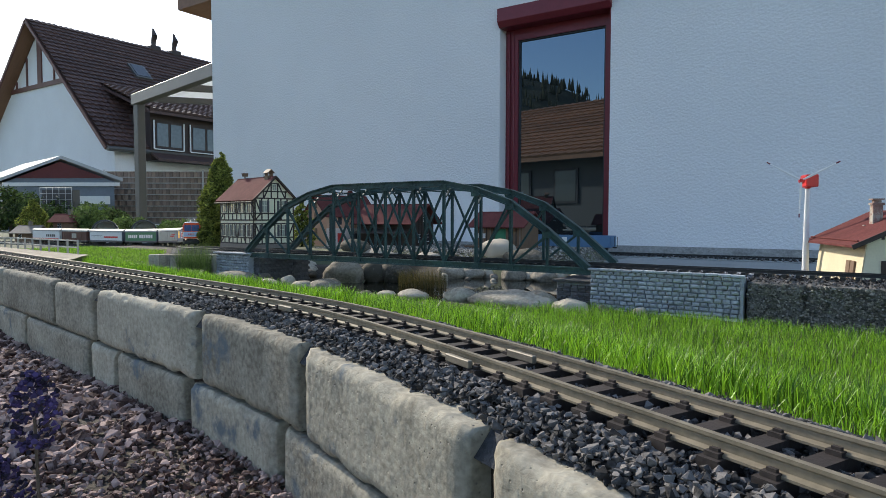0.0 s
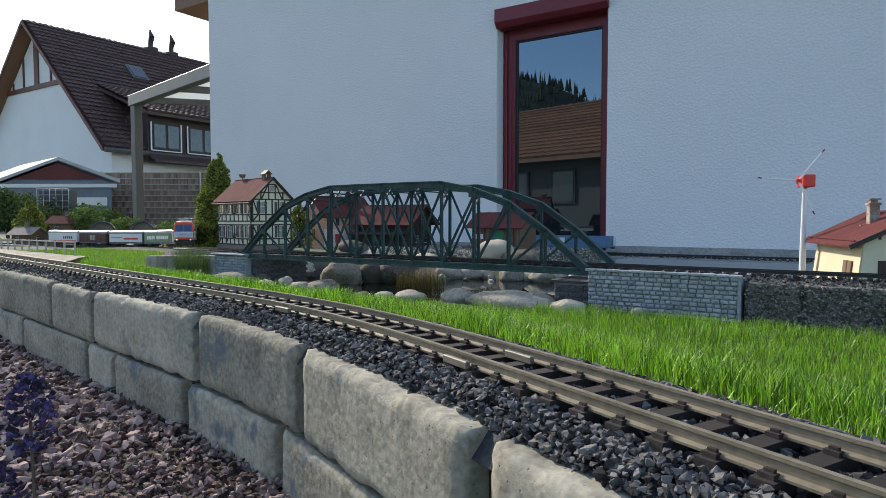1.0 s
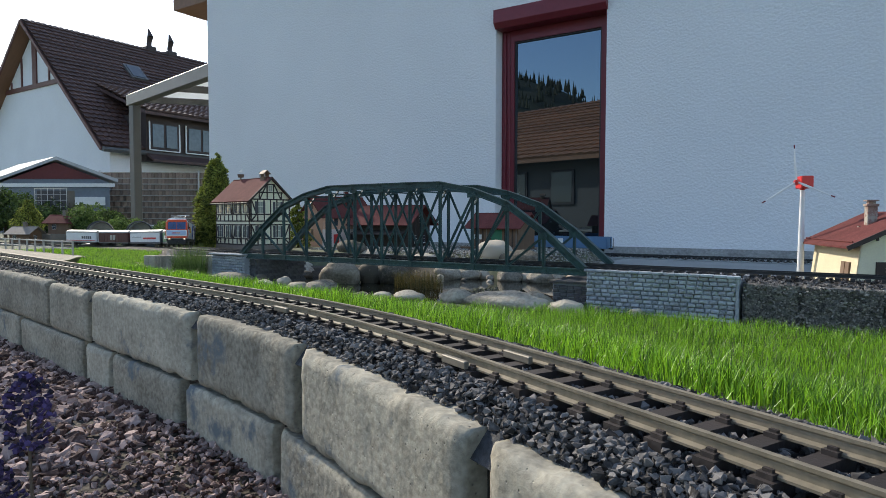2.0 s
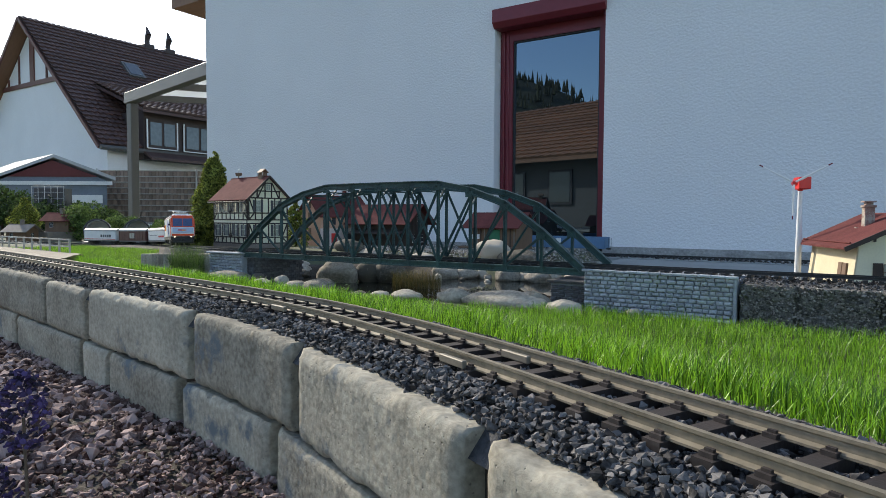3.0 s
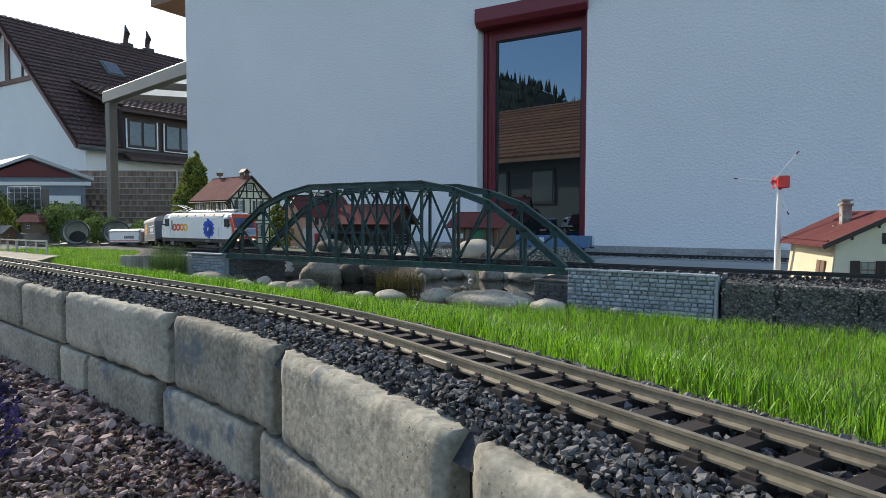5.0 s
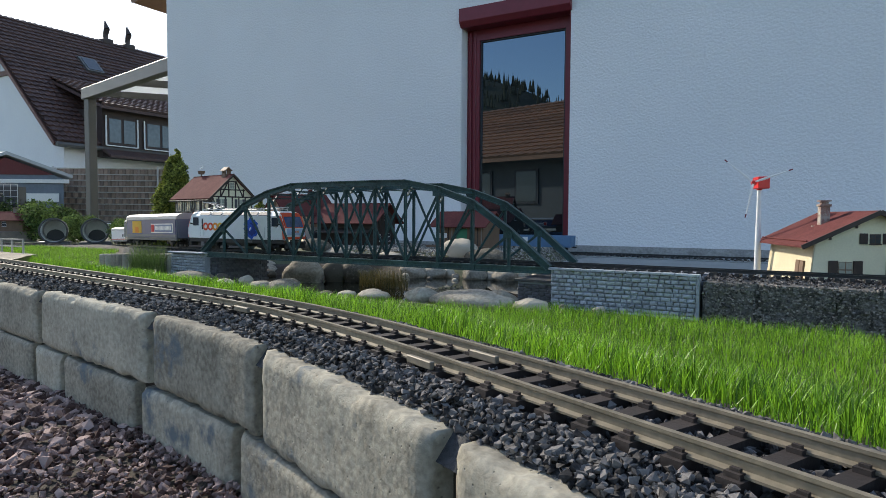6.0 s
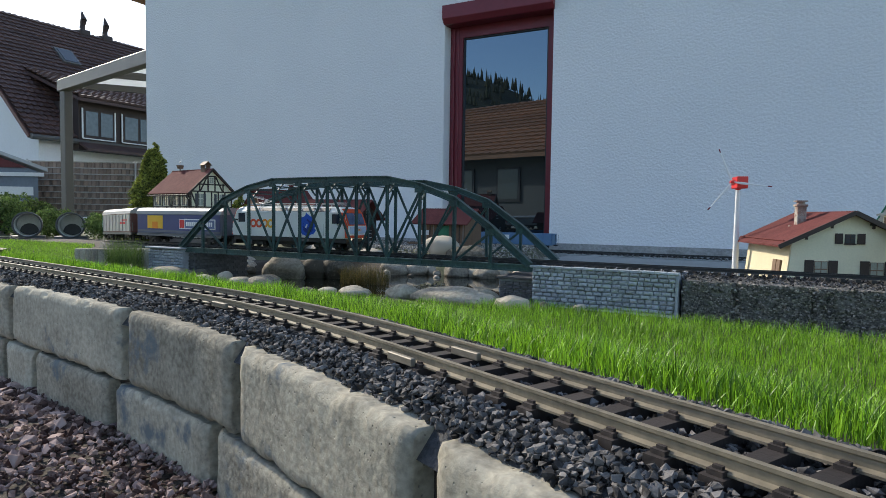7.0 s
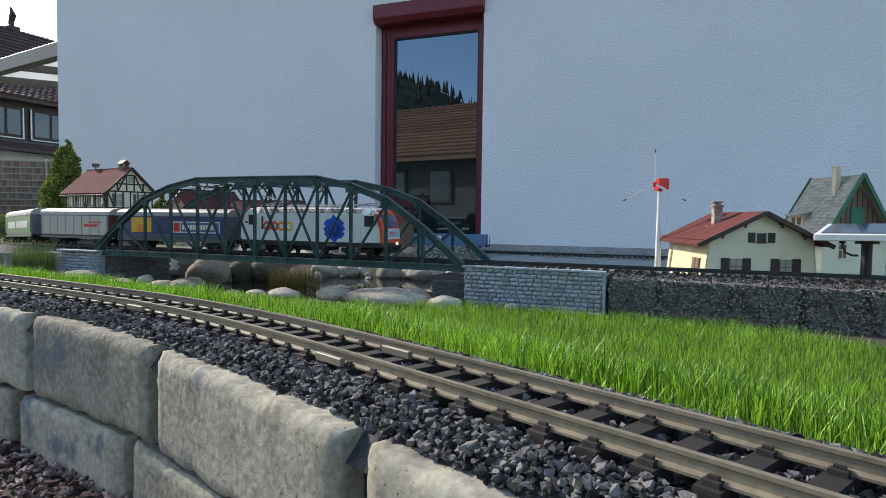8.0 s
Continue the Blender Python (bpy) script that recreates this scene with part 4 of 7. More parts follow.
def ring(b, put, x, z, r0, r1, n=18):
    """A flat ring standing a little proud of a side; put maps (x, depth, z) into place."""
    rows = []
    for r, d in ((r0, 0.0), (r0, 0.0010), (r1, 0.0010), (r1, 0.0)):
        rows.append([b.verts.new(put(x + r * math.cos(2 * math.pi * i / n), d, z + r * math.sin(2 * math.pi * i / n))) for i in range(n)])
    for j in range(4):
        for i in range(n):
            b.faces.new((rows[j][i], rows[j][(i + 1) % n], rows[(j + 1) % 4][(i + 1) % n], rows[(j + 1) % 4][i]))


def loco():
    t = thing("electric_locomotive", "white electric model locomotive with orange-red cab front", "model locomotive")
    w, h = 0.118, 0.301
    side, top = 0.144, 0.166
    prof = [(-w / 2, 0.047), (-w / 2, side), (-w / 2 + 0.015, 0.161), (-w / 2 + 0.030, top), (w / 2 - 0.030, top), (w / 2 - 0.015, 0.161), (w / 2, side), (w / 2, 0.047)]
    b = bm_new()
    prism(b, lambda x: [(x, y, z) for y, z in prof], -h + 0.058, h - 0.058)
    part("body", b, M["loco_white"], t, bevel=0.0008)
    b = bm_new()
    span(b, -h + 0.014, h - 0.014, -w / 2 + 0.002, w / 2 - 0.002, 0.030, 0.0468)
    part("skirt", b, M["running"], t, "black skirt", bevel=0.001)
    for sx in (1, -1):
        # cab: raked windscreen over a slightly sloping nose, narrower towards its roof
        b = bm_new()
        pts = [(h - 0.058, 0.047), (h - 0.004, 0.047), (h, 0.070), (h - 0.004, 0.094), (h - 0.026, 0.146), (h - 0.036, 0.158), (h - 0.058, 0.165)]
        v = prism(b, lambda y: [(sx * x, y, z) for x, z in pts], -w / 2 + 0.0002, w / 2 - 0.0002)
        for q in v:
            if q.co.z > 0.15:
                q.co.y *= 0.78 if q.co.z > 0.16 else 0.90
            if abs(q.co.x) > h - 0.03 and q.co.z < 0.12:
                q.co.y *= 0.95
        c = part("cab", b, M["loco_white"], t, bevel=0.003)
        b = bm_new()
        for z0, z1, half in ((0.096, 0.1455, w / 2 - 0.0035), (0.1455, 0.1575, w / 2 - 0.0065)):
            xa, xb = (h - 0.0048, h - 0.0258) if z0 < 0.1 else (h - 0.0258, h - 0.0355)
            beam(b, (sx * xa, 0, z0), (sx * xb, 0, z1), 0.0026, half * 2)
        part("screen_surround", b, M["orange_red"], c, "orange-red windscreen surround")
        p0, p1 = Vector((sx * (h - 0.0062), 0, 0.0995)), Vector((sx * (h - 0.0240), 0, 0.1415))
        for sy in (-1, 1):
            b = bm_new()
            o = Vector((0, sy * 0.0245, 0))
            beam(b, p0 + o, p1 + o, 0.0042, 0.0465)
            part("windscreen", b, M["cab_glass"], c, "blue grey windscreen")
            b = bm_new()
            cyl(b, p0 + Vector((sx * 0.002, sy * 0.030, 0.0)), p0.lerp(p1, 0.75) + Vector((sx * 0.002, sy * 0.012, 0)), 0.0007, n=5)
            part("wiper", b, M["running"], c)
        b = bm_new()
        box(b, (sx * (h - 0.0008), 0, 0.0795), (0.004, w - 0.018, 0.026))
        part("nose_panel", b, M["nose_blue"], c, "pale blue nose panel", bevel=0.001)
        b = bm_new()
        box(b, (sx * (h - 0.001), 0, 0.055), (0.004, w - 0.012, 0.010))
        part("nose_band", b, M["orange_red"], c, "orange-red band")
        for i, m_ in enumerate((M["logo_red"], M["logo_red"], M["orange"], M["orange"])):
            b = bm_new()
            ring(b, lambda u, d, z: (sx * (h + 0.0011 + d * 0.6), sx * u, z), -0.020 + i * 0.0105, 0.080, 0.0028, 0.0052, 12)
            part("print_ring", b, m_, c)
        for sy in (-1, 1):
            b = bm_new()
            cyl(b, (sx * (h - 0.008), sy * 0.040, 0.0445), (sx * (h - 0.0015), sy * 0.040, 0.0445), 0.0045, n=12)
            part("headlight", b, M["lamp_glow"] if sx > 0 else M["white"], c, "round headlight")
            b = bm_new()
            cyl(b, (sx * (h - 0.02), sy * 0.035, 0.034), (sx * (h + 0.012), sy * 0.035, 0.034), 0.004, n=8)
            cyl(b, (sx * (h + 0.010), sy * 0.035, 0.034), (sx * (h + 0.013), sy * 0.035, 0.034), 0.009, n=12)
            part("buffer", b, M["running"], t)
            b = bm_new()
            span(b, sx * (h - 0.078), sx * (h - 0.042), sy * (w / 2 - 0.001), sy * (w / 2 + 0.0012), 0.102, 0.138)
            part("cab_side_window", b, M["loco_glass"], t, "dark cab side window", bevel=0.0005)
            b = bm_new()
            cyl(b, (sx * (h - 0.036), sy * (w / 2), 0.110), (sx * (h - 0.036), sy * (w / 2 + 0.010), 0.112), 0.003, n=8)
            part("mirror", b, M["running"], t)
            if sx > 0:
                # the orange cab colour ends in a slanting edge behind the windscreen pillar
                b = bm_new()
                prism(b, lambda y: [(h - 0.042, y, 0.144), (h - 0.026, y, 0.144), (h - 0.005, y, 0.094), (h - 0.004, y, 0.050), (h - 0.016, y, 0.050), (h - 0.020, y, 0.094)], sy * (w / 2 - 0.0012), sy * (w / 2 + 0.0009))
                part("pillar_stripe", b, M["orange_red"], t, "slanting orange-red pillar")
            b = bm_new()
            span(b, sx * (h - 0.060), sx * (h - 0.026), sy * (w / 2 - 0.001), sy * (w / 2 + 0.0007), 0.049, 0.095)
            part("cab_panel", b, M["loco_white"], t)
            b = bm_new()
            span(b, sx * (h - 0.112), sx * (h - 0.096), sy * (w / 2 - 0.001), sy * (w / 2 + 0.0010), 0.052, 0.136)
            d = part("cab_door", b, M["loco_white"], t, bevel=0.0003)
            if sx < 0:
                b = bm_new()
                span(b, sx * (h - 0.108), sx * (h - 0.100), sy * (w / 2 + 0.0008), sy * (w / 2 + 0.0014), 0.085, 0.132)
                part("door_window", b, M["loco_glass"], d, "narrow dark door window")
            b = bm_new()
            for dx in (0.092, 0.116):
                cyl(b, (sx * (h - dx), sy * (w / 2 + 0.003), 0.055), (sx * (h - dx), sy * (w / 2 + 0.003), 0.100), 0.0008, n=5)
            part("handrail", b, M["steel"], t)
            b = bm_new()
            box(b, (sx * (h - 0.104), sy * (w / 2 - 0.002), 0.022), (0.020, 0.006, 0.018))
            part("step", b, M["frame_grey"], t)
        b = bm_new()
        box(b, (sx * (h - 0.006), 0, 0.022), (0.02, w - 0.02, 0.018))
        box(b, (sx * (h + 0.008), 0, 0.030), (0.02, 0.016, 0.010))
        part("snow_plough", b, M["running"], t, bevel=0.002)
        bogie(t, sx * 0.185, 0.125)
    b = bm_new()
    box(b, (0, 0, 0.026), (0.13, 0.08, 0.020))
    part("equipment_box", b, M["running"], t, bevel=0.003)
    # roof gear: grilles in the sloping shoulders, raised walkway, two pantographs
    for i in range(6):
        x = -0.215 + i * 0.072
        for sy in (-1, 1):
            b = bm_new()
            beam(b, (x, sy * (w / 2 - 0.0070), 0.1535), (x + 0.064, sy * (w / 2 - 0.0070), 0.1535), 0.0030, 0.0165, (0, sy * 0.66, -0.75))
            part("roof_grille", b, M["dark_grey"], t, "dark ventilation grille")
    b = bm_new()
    span(b, -0.12, 0.10, -0.022, 0.022, top, top + 0.007)
    part("roof_hatch", b, M["wagon_grey"], t, bevel=0.002)
    for sx in (-1, 1):
        up = 0.030 if sx < 0 else 0.006
        b = bm_new()
        z = top + 0.008
        for sy in (-1, 1):
            cyl(b, (sx * 0.225, sy * 0.018, z), (sx * 0.140, sy * 0.015, z + up * 0.45), 0.0014, n=6)
            cyl(b, (sx * 0.140, sy * 0.015, z + up * 0.45), (sx * 0.225, sy * 0.012, z + up), 0.0012, n=6)
            cyl(b, (sx * 0.225, sy * 0.030, top), (sx * 0.225, sy * 0.030, z), 0.0030, n=8)
            cyl(b, (sx * 0.150, sy * 0.030, top), (sx * 0.150, sy * 0.030, z), 0.0030, n=8)
        for dx in (0.0, 0.014):
            cyl(b, (sx * (0.227 - dx), -0.036, z + up + 0.001), (sx * (0.227 - dx), 0.036, z + up + 0.001), 0.0015, n=6)
        box(b, (sx * 0.19, 0, z), (0.085, 0.046, 0.003))
        part("pantograph", b, M["steel"], t, "raised pantograph" if sx < 0 else "folded pantograph")
    b = bm_new()
    cyl(b, (-0.12, 0.0, top + 0.012), (0.12, 0.0, top + 0.012), 0.0012, n=6)
    for x in (-0.10, 0.0, 0.10):
        cyl(b, (x, 0, top), (x, 0, top + 0.012), 0.0024, n=8)
    part("roof_busbar", b, M["steel"], t)
    for sy in (-1, 1):
        f = -sy

        def put(u, d, z, f=f, sy=sy):
            return (f * u, sy * (w / 2 + 0.0003 + d), z)
        # four linked rings in warm colours
        for m_, x in ((M["orange_red"], -0.176), (M["orange_red"], -0.145), (M["orange"], -0.114), (M["yellow"], -0.083)):
            b = bm_new()
            ring(b, put, x, 0.098, 0.0090, 0.0175, 20)
            part("print_ring", b, m_, t)
        # ragged blue patch with a darker heart
        for k_, (m_, sc, dx) in enumerate(((M["blue"], 1.0, 0.0), (M["deep_blue"], 0.62, 0.004), (M["blue"], 0.34, -0.004))):
            b = bm_new()
            n = 26
            out = [1.0, 0.82, 1.06, 0.74, 0.9, 1.12, 0.8, 0.98, 0.76, 1.05, 0.86, 1.1, 0.78]
            va = []
            for yy in (w / 2 + 0.0003, w / 2 + 0.0012 + 0.0006 * k_):
                va.append([b.verts.new((f * (0.105 + dx + 0.044 * sc * out[i % 13] * math.cos(i / n * 2 * math.pi)), sy * yy, 0.093 - dx + 0.047 * sc * out[(i * 5) % 13] * math.sin(i / n * 2 * math.pi))) for i in range(n)])
            b.faces.new(va[0]), b.faces.new(va[1])
            for i in range(n):
                b.faces.new((va[0][i], va[0][(i + 1) % n], va[1][(i + 1) % n], va[1][i]))
            part("print_patch", b, m_, t, "bright blue printed patch")
        b = bm_new()
        beam(b, (f * 0.098, sy * (w / 2 + 0.0028), 0.084), (f * 0.106, sy * (w / 2 + 0.0028), 0.098), 0.006, 0.0012)
        part("print_spot", b, M["loco_white"], t)
        b = bm_new()
        span(b, f * 0.075, f * 0.110, sy * (w / 2 - 0.0019), sy * (w / 2 - 0.0008), 0.033, 0.042)
        part("data_plate", b, M["frame_grey"], t)
    return t


M["cab_glass"] = mat("cab_windscreen", (0.07, 0.10, 0.20), 0.08, 0.2, 20)
M["nose_blue"] = plain("pale_blue_nose", (0.42, 0.52, 0.70), 0.35)
M["deep_blue"] = plain("deep_blue_print", (0.004, 0.03, 0.22), 0.7)
M["lamp_glow"] = bpy.data.materials.new("headlight_glow")
M["lamp_glow"].use_nodes = True
lg = M["lamp_glow"].node_tree.nodes["Principled BSDF"]
lg.inputs["Emission Color"].default_value, lg.inputs["Emission Strength"].default_value = (1.0, 0.8, 0.55, 1), 0.5
lg.inputs["Base Color"].default_value = (0.8, 0.75, 0.65, 1)

LOCO = loco()
TRAIN = [(LOCO, 0.611)]
TRAIN.append((wagon("navy blue covered wagon with a printed billboard side", 0.60, M["navy"], M["wagon_slate"], M["roof_silver"],
                    [("print_strip", M["wagon_slate"], -0.98, 0.98, 0.02, 0.14, "slate strip"), ("print_panel", M["white"], 0.06, 0.88, 0.24, 0.78, "white lettered panel"),
                     ("print_panel", M["yellow"], -0.72, -0.34, 0.22, 0.95, "amber printed panel"), ("print_patch", M["orange"], -0.60, -0.46, 0.22, 0.60, "orange printed emblem"),
                     ("print_panel", M["print_blue"], 0.20, 0.86, 0.29, 0.73, "grey blue printed field"), ("print_patch", M["logo_red"], 0.075, 0.18, 0.29, 0.73, "red printed emblem")]
                    + letters(13, 0.23, 0.83, 0.40, 0.62, M["white"])), 0.60))
TRAIN.append((wagon("grey sliding-wall wagon with brown ends and a red emblem", 0.485, M["wagon_grey"], M["wagon_brown"], M["roof_silver"],
                    [("print_patch", M["logo_red"], 0.30, 0.72, 0.42, 0.56, "red printed emblem"), ("print_patch", M["logo_red"], 0.42, 0.78, 0.62, 0.70, "")], 8), 0.485))
TRAIN.append((wagon("green covered wagon with white lettering on its side", 0.58, M["wagon_green"], M["wagon_slate"], M["roof_silver"],
                    letters(5, -0.78, -0.16, 0.30, 0.70, M["white"]) + letters(6, -0.06, 0.80, 0.30, 0.70, M["white"])), 0.58))
TRAIN.append((wagon("white covered wagon with red printed stripes", 0.58, M["wagon_white"], M["wagon_slate"], M["roof_silver"],
                    letters(6, -0.1, 0.75, 0.30, 0.50, M["logo_red"], 0.1) + [("print_line", M["wagon_slate"], -0.85, -0.2, 0.52, 0.58, "")]), 0.58))
TRAIN.append((wagon("brown covered wagon with a pale roof", 0.50, M["wagon_brown"], M["wagon_brown"], M["roof_silver"],
                    [("print_patch", M["wagon_grey"], -0.2, 0.2, 0.2, 0.8, "pale panel")], 10), 0.50))
TRAIN.append((wagon("white covered wagon with dark lettering", 0.56, M["wagon_white"], M["wagon_white"], M["roof_silver"],
                    letters(5, 0.05, 0.72, 0.30, 0.62, M["dark_grey"]) + [("print_line", M["logo_red"], -0.95, 0.95, 0.03, 0.10, "")]), 0.56))


# ---- model buildings ----
def gable_house(t, L, W, h0, h1, wall, roof, over=0.02, thick=0.006, roof_label="", plinth=None, ridge_tiles=True):
    """Walls with two gables and a pitched roof. The ridge runs along x; the gable at +x and the eaves side at -y face the viewer."""
    b = bm_new()
    prism(b, lambda x: [(x, -W / 2, 0), (x, W / 2, 0), (x, W / 2, h0), (x, 0, h1), (x, -W / 2, h0)], -L / 2, L / 2)
    part("wall", b, wall, t)
    k = (h1 - h0) / (W / 2)
    for sy in (-1, 1):
        b = bm_new()
        e = over
        lo, hi = Vector((0, sy * (W / 2 + e), h0 - k * e)), Vector((0, 0, h1))
        n = Vector((0, sy * k, 1)).normalized() * thick
        q = [lo, hi, hi + Vector((0, 0, thick * 1.3)), lo + n]
        prism(b, lambda x: [(x, p.y, p.z) for p in q], -L / 2 - over, L / 2 + over)
        r = part("roof", b, roof, t, roof_label)
    if ridge_tiles:
        b = bm_new()
        n = int((L + 2 * over) / 0.018)
        for i in range(n):
            x = -L / 2 - over + (i + 0.5) * (L + 2 * over) / n
            cyl(b, (x - 0.0085, 0, h1 + thick * 1.0), (x + 0.0085, 0, h1 + thick * 1.0), 0.0042, 0.0048, 8)
        part("ridge_tiles", b, roof, t)
    if plinth:
        b = bm_new()
        for x0, x1, y0, y1 in ((-L / 2 - 0.004, L / 2 + 0.004, -W / 2 - 0.004, -W / 2 + 0.002), (L / 2 - 0.002, L / 2 + 0.004, -W / 2, W / 2)):
            span(b, x0, x1, y0, y1, 0, plinth)
        part("plinth", b, M["grey_wood"], t)
    return t


def face_box(bm, face, L, W, u0, u1, z0, z1, d):
    """A slab on a wall: face 'g' is the gable at +x with u along y, 'e' the eaves side at -y with u along x, 'w' the gable at -x."""
    if face == "g":
        span(bm, L / 2 + 0.0002, L / 2 + d, u0, u1, z0, z1)
    elif face == "w":
        span(bm, -L / 2 - d, -L / 2 - 0.0002, u0, u1, z0, z1)
    else:
        span(bm, u0, u1, -W / 2 - d, -W / 2 - 0.0002, z0, z1)


def face_beam(bm, face, L, W, p, q, w, d):
    if face == "g":
        beam(bm, (L / 2 + d / 2, p[0], p[1]), (L / 2 + d / 2, q[0], q[1]), w, d, (1, 0, 0))
    else:
        beam(bm, (p[0], -W / 2 - d / 2, p[1]), (q[0], -W / 2 - d / 2, q[1]), w, d, (0, 1, 0))


def window(t, face, L, W, u, z, w, h, frame=None, pane=None, shutters=None, bars=True, label=""):
    b = bm_new()
    face_box(b, face, L, W, u - w / 2, u + w / 2, z, z + h, 0.002)
    win = part("window", b, frame or M["white"], t, label)
    b = bm_new()
    n = 2 if bars else 1
    for i in range(n):
        a, c = mix(u - w / 2, u + w / 2, i / n), mix(u - w / 2, u + w / 2, (i + 1) / n)
        face_box(b, face, L, W, a + 0.0013, c - 0.0013, z + 0.0015, z + h * 0.56, 0.0026)
        face_box(b, face, L, W, a + 0.0013, c - 0.0013, z + h * 0.62, z + h - 0.0015, 0.0026)
    part("pane", b, pane or M["pane"], win)
    b = bm_new()
    face_box(b, face, L, W, u - w / 2 - 0.002, u + w / 2 + 0.002, z - 0.003, z, 0.005)
    part("sill", b, frame or M["white"], win)
    if shutters:
        for sg in (-1, 1):
            b = bm_new()
            c = u + sg * (w / 2 + w * 0.26)
            face_box(b, face, L, W, c - w * 0.22, c + w * 0.22, z - 0.001, z + h + 0.001, 0.0035)
            part("shutter", b, shutters, win, bevel=0.0006)


def chimney(t, x, y, z0, z1, w, material, cap=True):
    b = bm_new()
    span(b, x - w / 2, x + w / 2, y - w / 2, y + w / 2, z0, z1)
    span(b, x - w * 0.62, x + w * 0.62, y - w * 0.62, y + w * 0.62, z1 - w * 0.2, z1 + 0.002)
    c = part("chimney", b, material, t, bevel=0.001)
    if cap:
        b = bm_new()
        span(b, x - w * 0.36, x + w * 0.36, y - w * 0.36, y + w * 0.36, z1 + 0.001, z1 + 0.010)
        box(b, (x, y, z1 + 0.0125), (w * 1.2, w * 1.2, 0.004))
        part("cap", b, material, c)


def half_timbered():
    t = thing("half_timbered_house", "half-timbered model house with a red roof and a stork nest", "model house", pose(-3.187, 2.645, 0.086, 0, 0, -10))
    L, W, h0, h1 = 0.42, 0.268, 0.306, 0.428
    gable_house(t, L, W, h0, h1, M["white_wall"], M["roof_red"], 0.022, plinth=0.026)
    d, w = 0.003, 0.0075
    k = (h1 - h0) / (W / 2)
    for face, half in (("g", W / 2), ("e", L / 2)):
        bars = []
        for z in (0.030, 0.066, 0.150, 0.172, 0.212, h0 - 0.004):
            bars.append(((-half, z), (half, z)))
        n = 6 if face == "g" else 8
        for i in range(n + 1):
            u = mix(-half + 0.004, half - 0.004, i / n)
            bars += [((u, 0.03), (u, 0.150)), ((u, 0.172), (u, h0))]
        for sg in (-1, 1):
            e = half - 0.004
            bars += [((sg * (e - 0.036), 0.066), (sg * e, 0.150)), ((sg * (e - 0.036), 0.212), (sg * e, h0)), ((sg * e, 0.030), (sg * (e - 0.036), 0.066)), ((sg * e, 0.172), (sg * (e - 0.036), 0.212))]
            if face == "e":
                bars += [((sg * 0.012, 0.066), (sg * 0.030, 0.150)), ((sg * 0.012, 0.212), (sg * 0.030, h0)), ((sg * 0.105, 0.212), (sg * 0.090, h0)), ((sg * 0.105, 0.030), (sg * 0.085, 0.066))]
        if face == "g":
            bars += [((-0.085, 0.344), (0.085, 0.344)), ((-0.022, h0), (-0.022, 0.394)), ((0.022, h0), (0.022, 0.394)), ((-0.075, h0), (-0.075, 0.350)), ((0.075, h0), (0.075, 0.350)),
                     ((-0.07, h0), (-0.028, 0.388)), ((0.07, h0), (0.028, 0.388)), ((-0.03, 0.392), (0.03, 0.392))]
        for p, q in bars:
            b = bm_new()
            face_beam(b, face, L, W, p, q, w, d)
            part("timber", b, M["timber"], t)
    for face, us in (("g", (-0.07, 0.05)), ("e", (-0.155, -0.05, 0.06, 0.16))):
        for u in us:
            for z in (0.074, 0.220):
                window(t, face, L, W, u, z, 0.034, 0.068, M["cream"], M["pane"], M["dark_grey"])
    window(t, "g", L, W, 0.0, 0.350, 0.028, 0.036, M["cream"], M["pane"])
    for sy in (-1, 1):
        b = bm_new()
        e = 0.022
        beam(b, (L / 2 + e, sy * (W / 2 + e), h0 - k * e), (L / 2 + e, 0, h1 + 0.004), 0.011, 0.004, (1, 0, 0))
        part("barge_board", b, M["timber"], t)
    b = bm_new()
    cyl(b, (-L / 2 - 0.02, -W / 2 - 0.03, h0 - 0.028), (L / 2 + 0.02, -W / 2 - 0.03, h0 - 0.028), 0.004, n=8)
    cyl(b, (L / 2 - 0.004, -W / 2 - 0.029, h0 - 0.028), (L / 2 - 0.004, -W / 2 - 0.006, h0 - 0.055), 0.003, n=8)
    cyl(b, (L / 2 - 0.004, -W / 2 - 0.006, h0 - 0.055), (L / 2 - 0.004, -W / 2 - 0.006, 0.01), 0.003, n=8)
    part("gutter", b, M["timber"], t, "dark gutter and downpipe")
    b = bm_new()
    span(b, 0.13, 0.17, -0.02, 0.02, h1 - 0.01, h1 + 0.012)
    for x in (0.134, 0.150, 0.166):
        for y in (-0.016, 0.016):
            span(b, x - 0.003, x + 0.003, y - 0.003, y + 0.003, h1 + 0.011, h1 + 0.034)
    prism(b, lambda x: [(x, -0.027, h1 + 0.030), (x, 0, h1 + 0.054), (x, 0.027, h1 + 0.030), (x, 0.022, h1 + 0.030), (x, 0, h1 + 0.048), (x, -0.022, h1 + 0.030)], 0.122, 0.178)
    part("bell_turret", b, M["brown_wood"], t, "small wooden ridge turret")
    b = bm_new()
    cyl(b, (0.09, 0, h1), (0.09, 0, h1 + 0.045), 0.0012, n=6)
    box(b, (0.09, 0, h1 + 0.04), (0.012, 0.0015, 0.0015))
    part("aerial", b, M["dark_grey"], t)
    b = bm_new()
    cyl(b, (-0.14, 0, h1), (-0.14, 0, h1 + 0.024), 0.004, n=8)
    cyl(b, (-0.14, 0, h1 + 0.022), (-0.14, 0, h1 + 0.042), 0.017, 0.022, 14)
    part("stork_nest", b, M["brown_wood"], t, "round nest on the ridge")
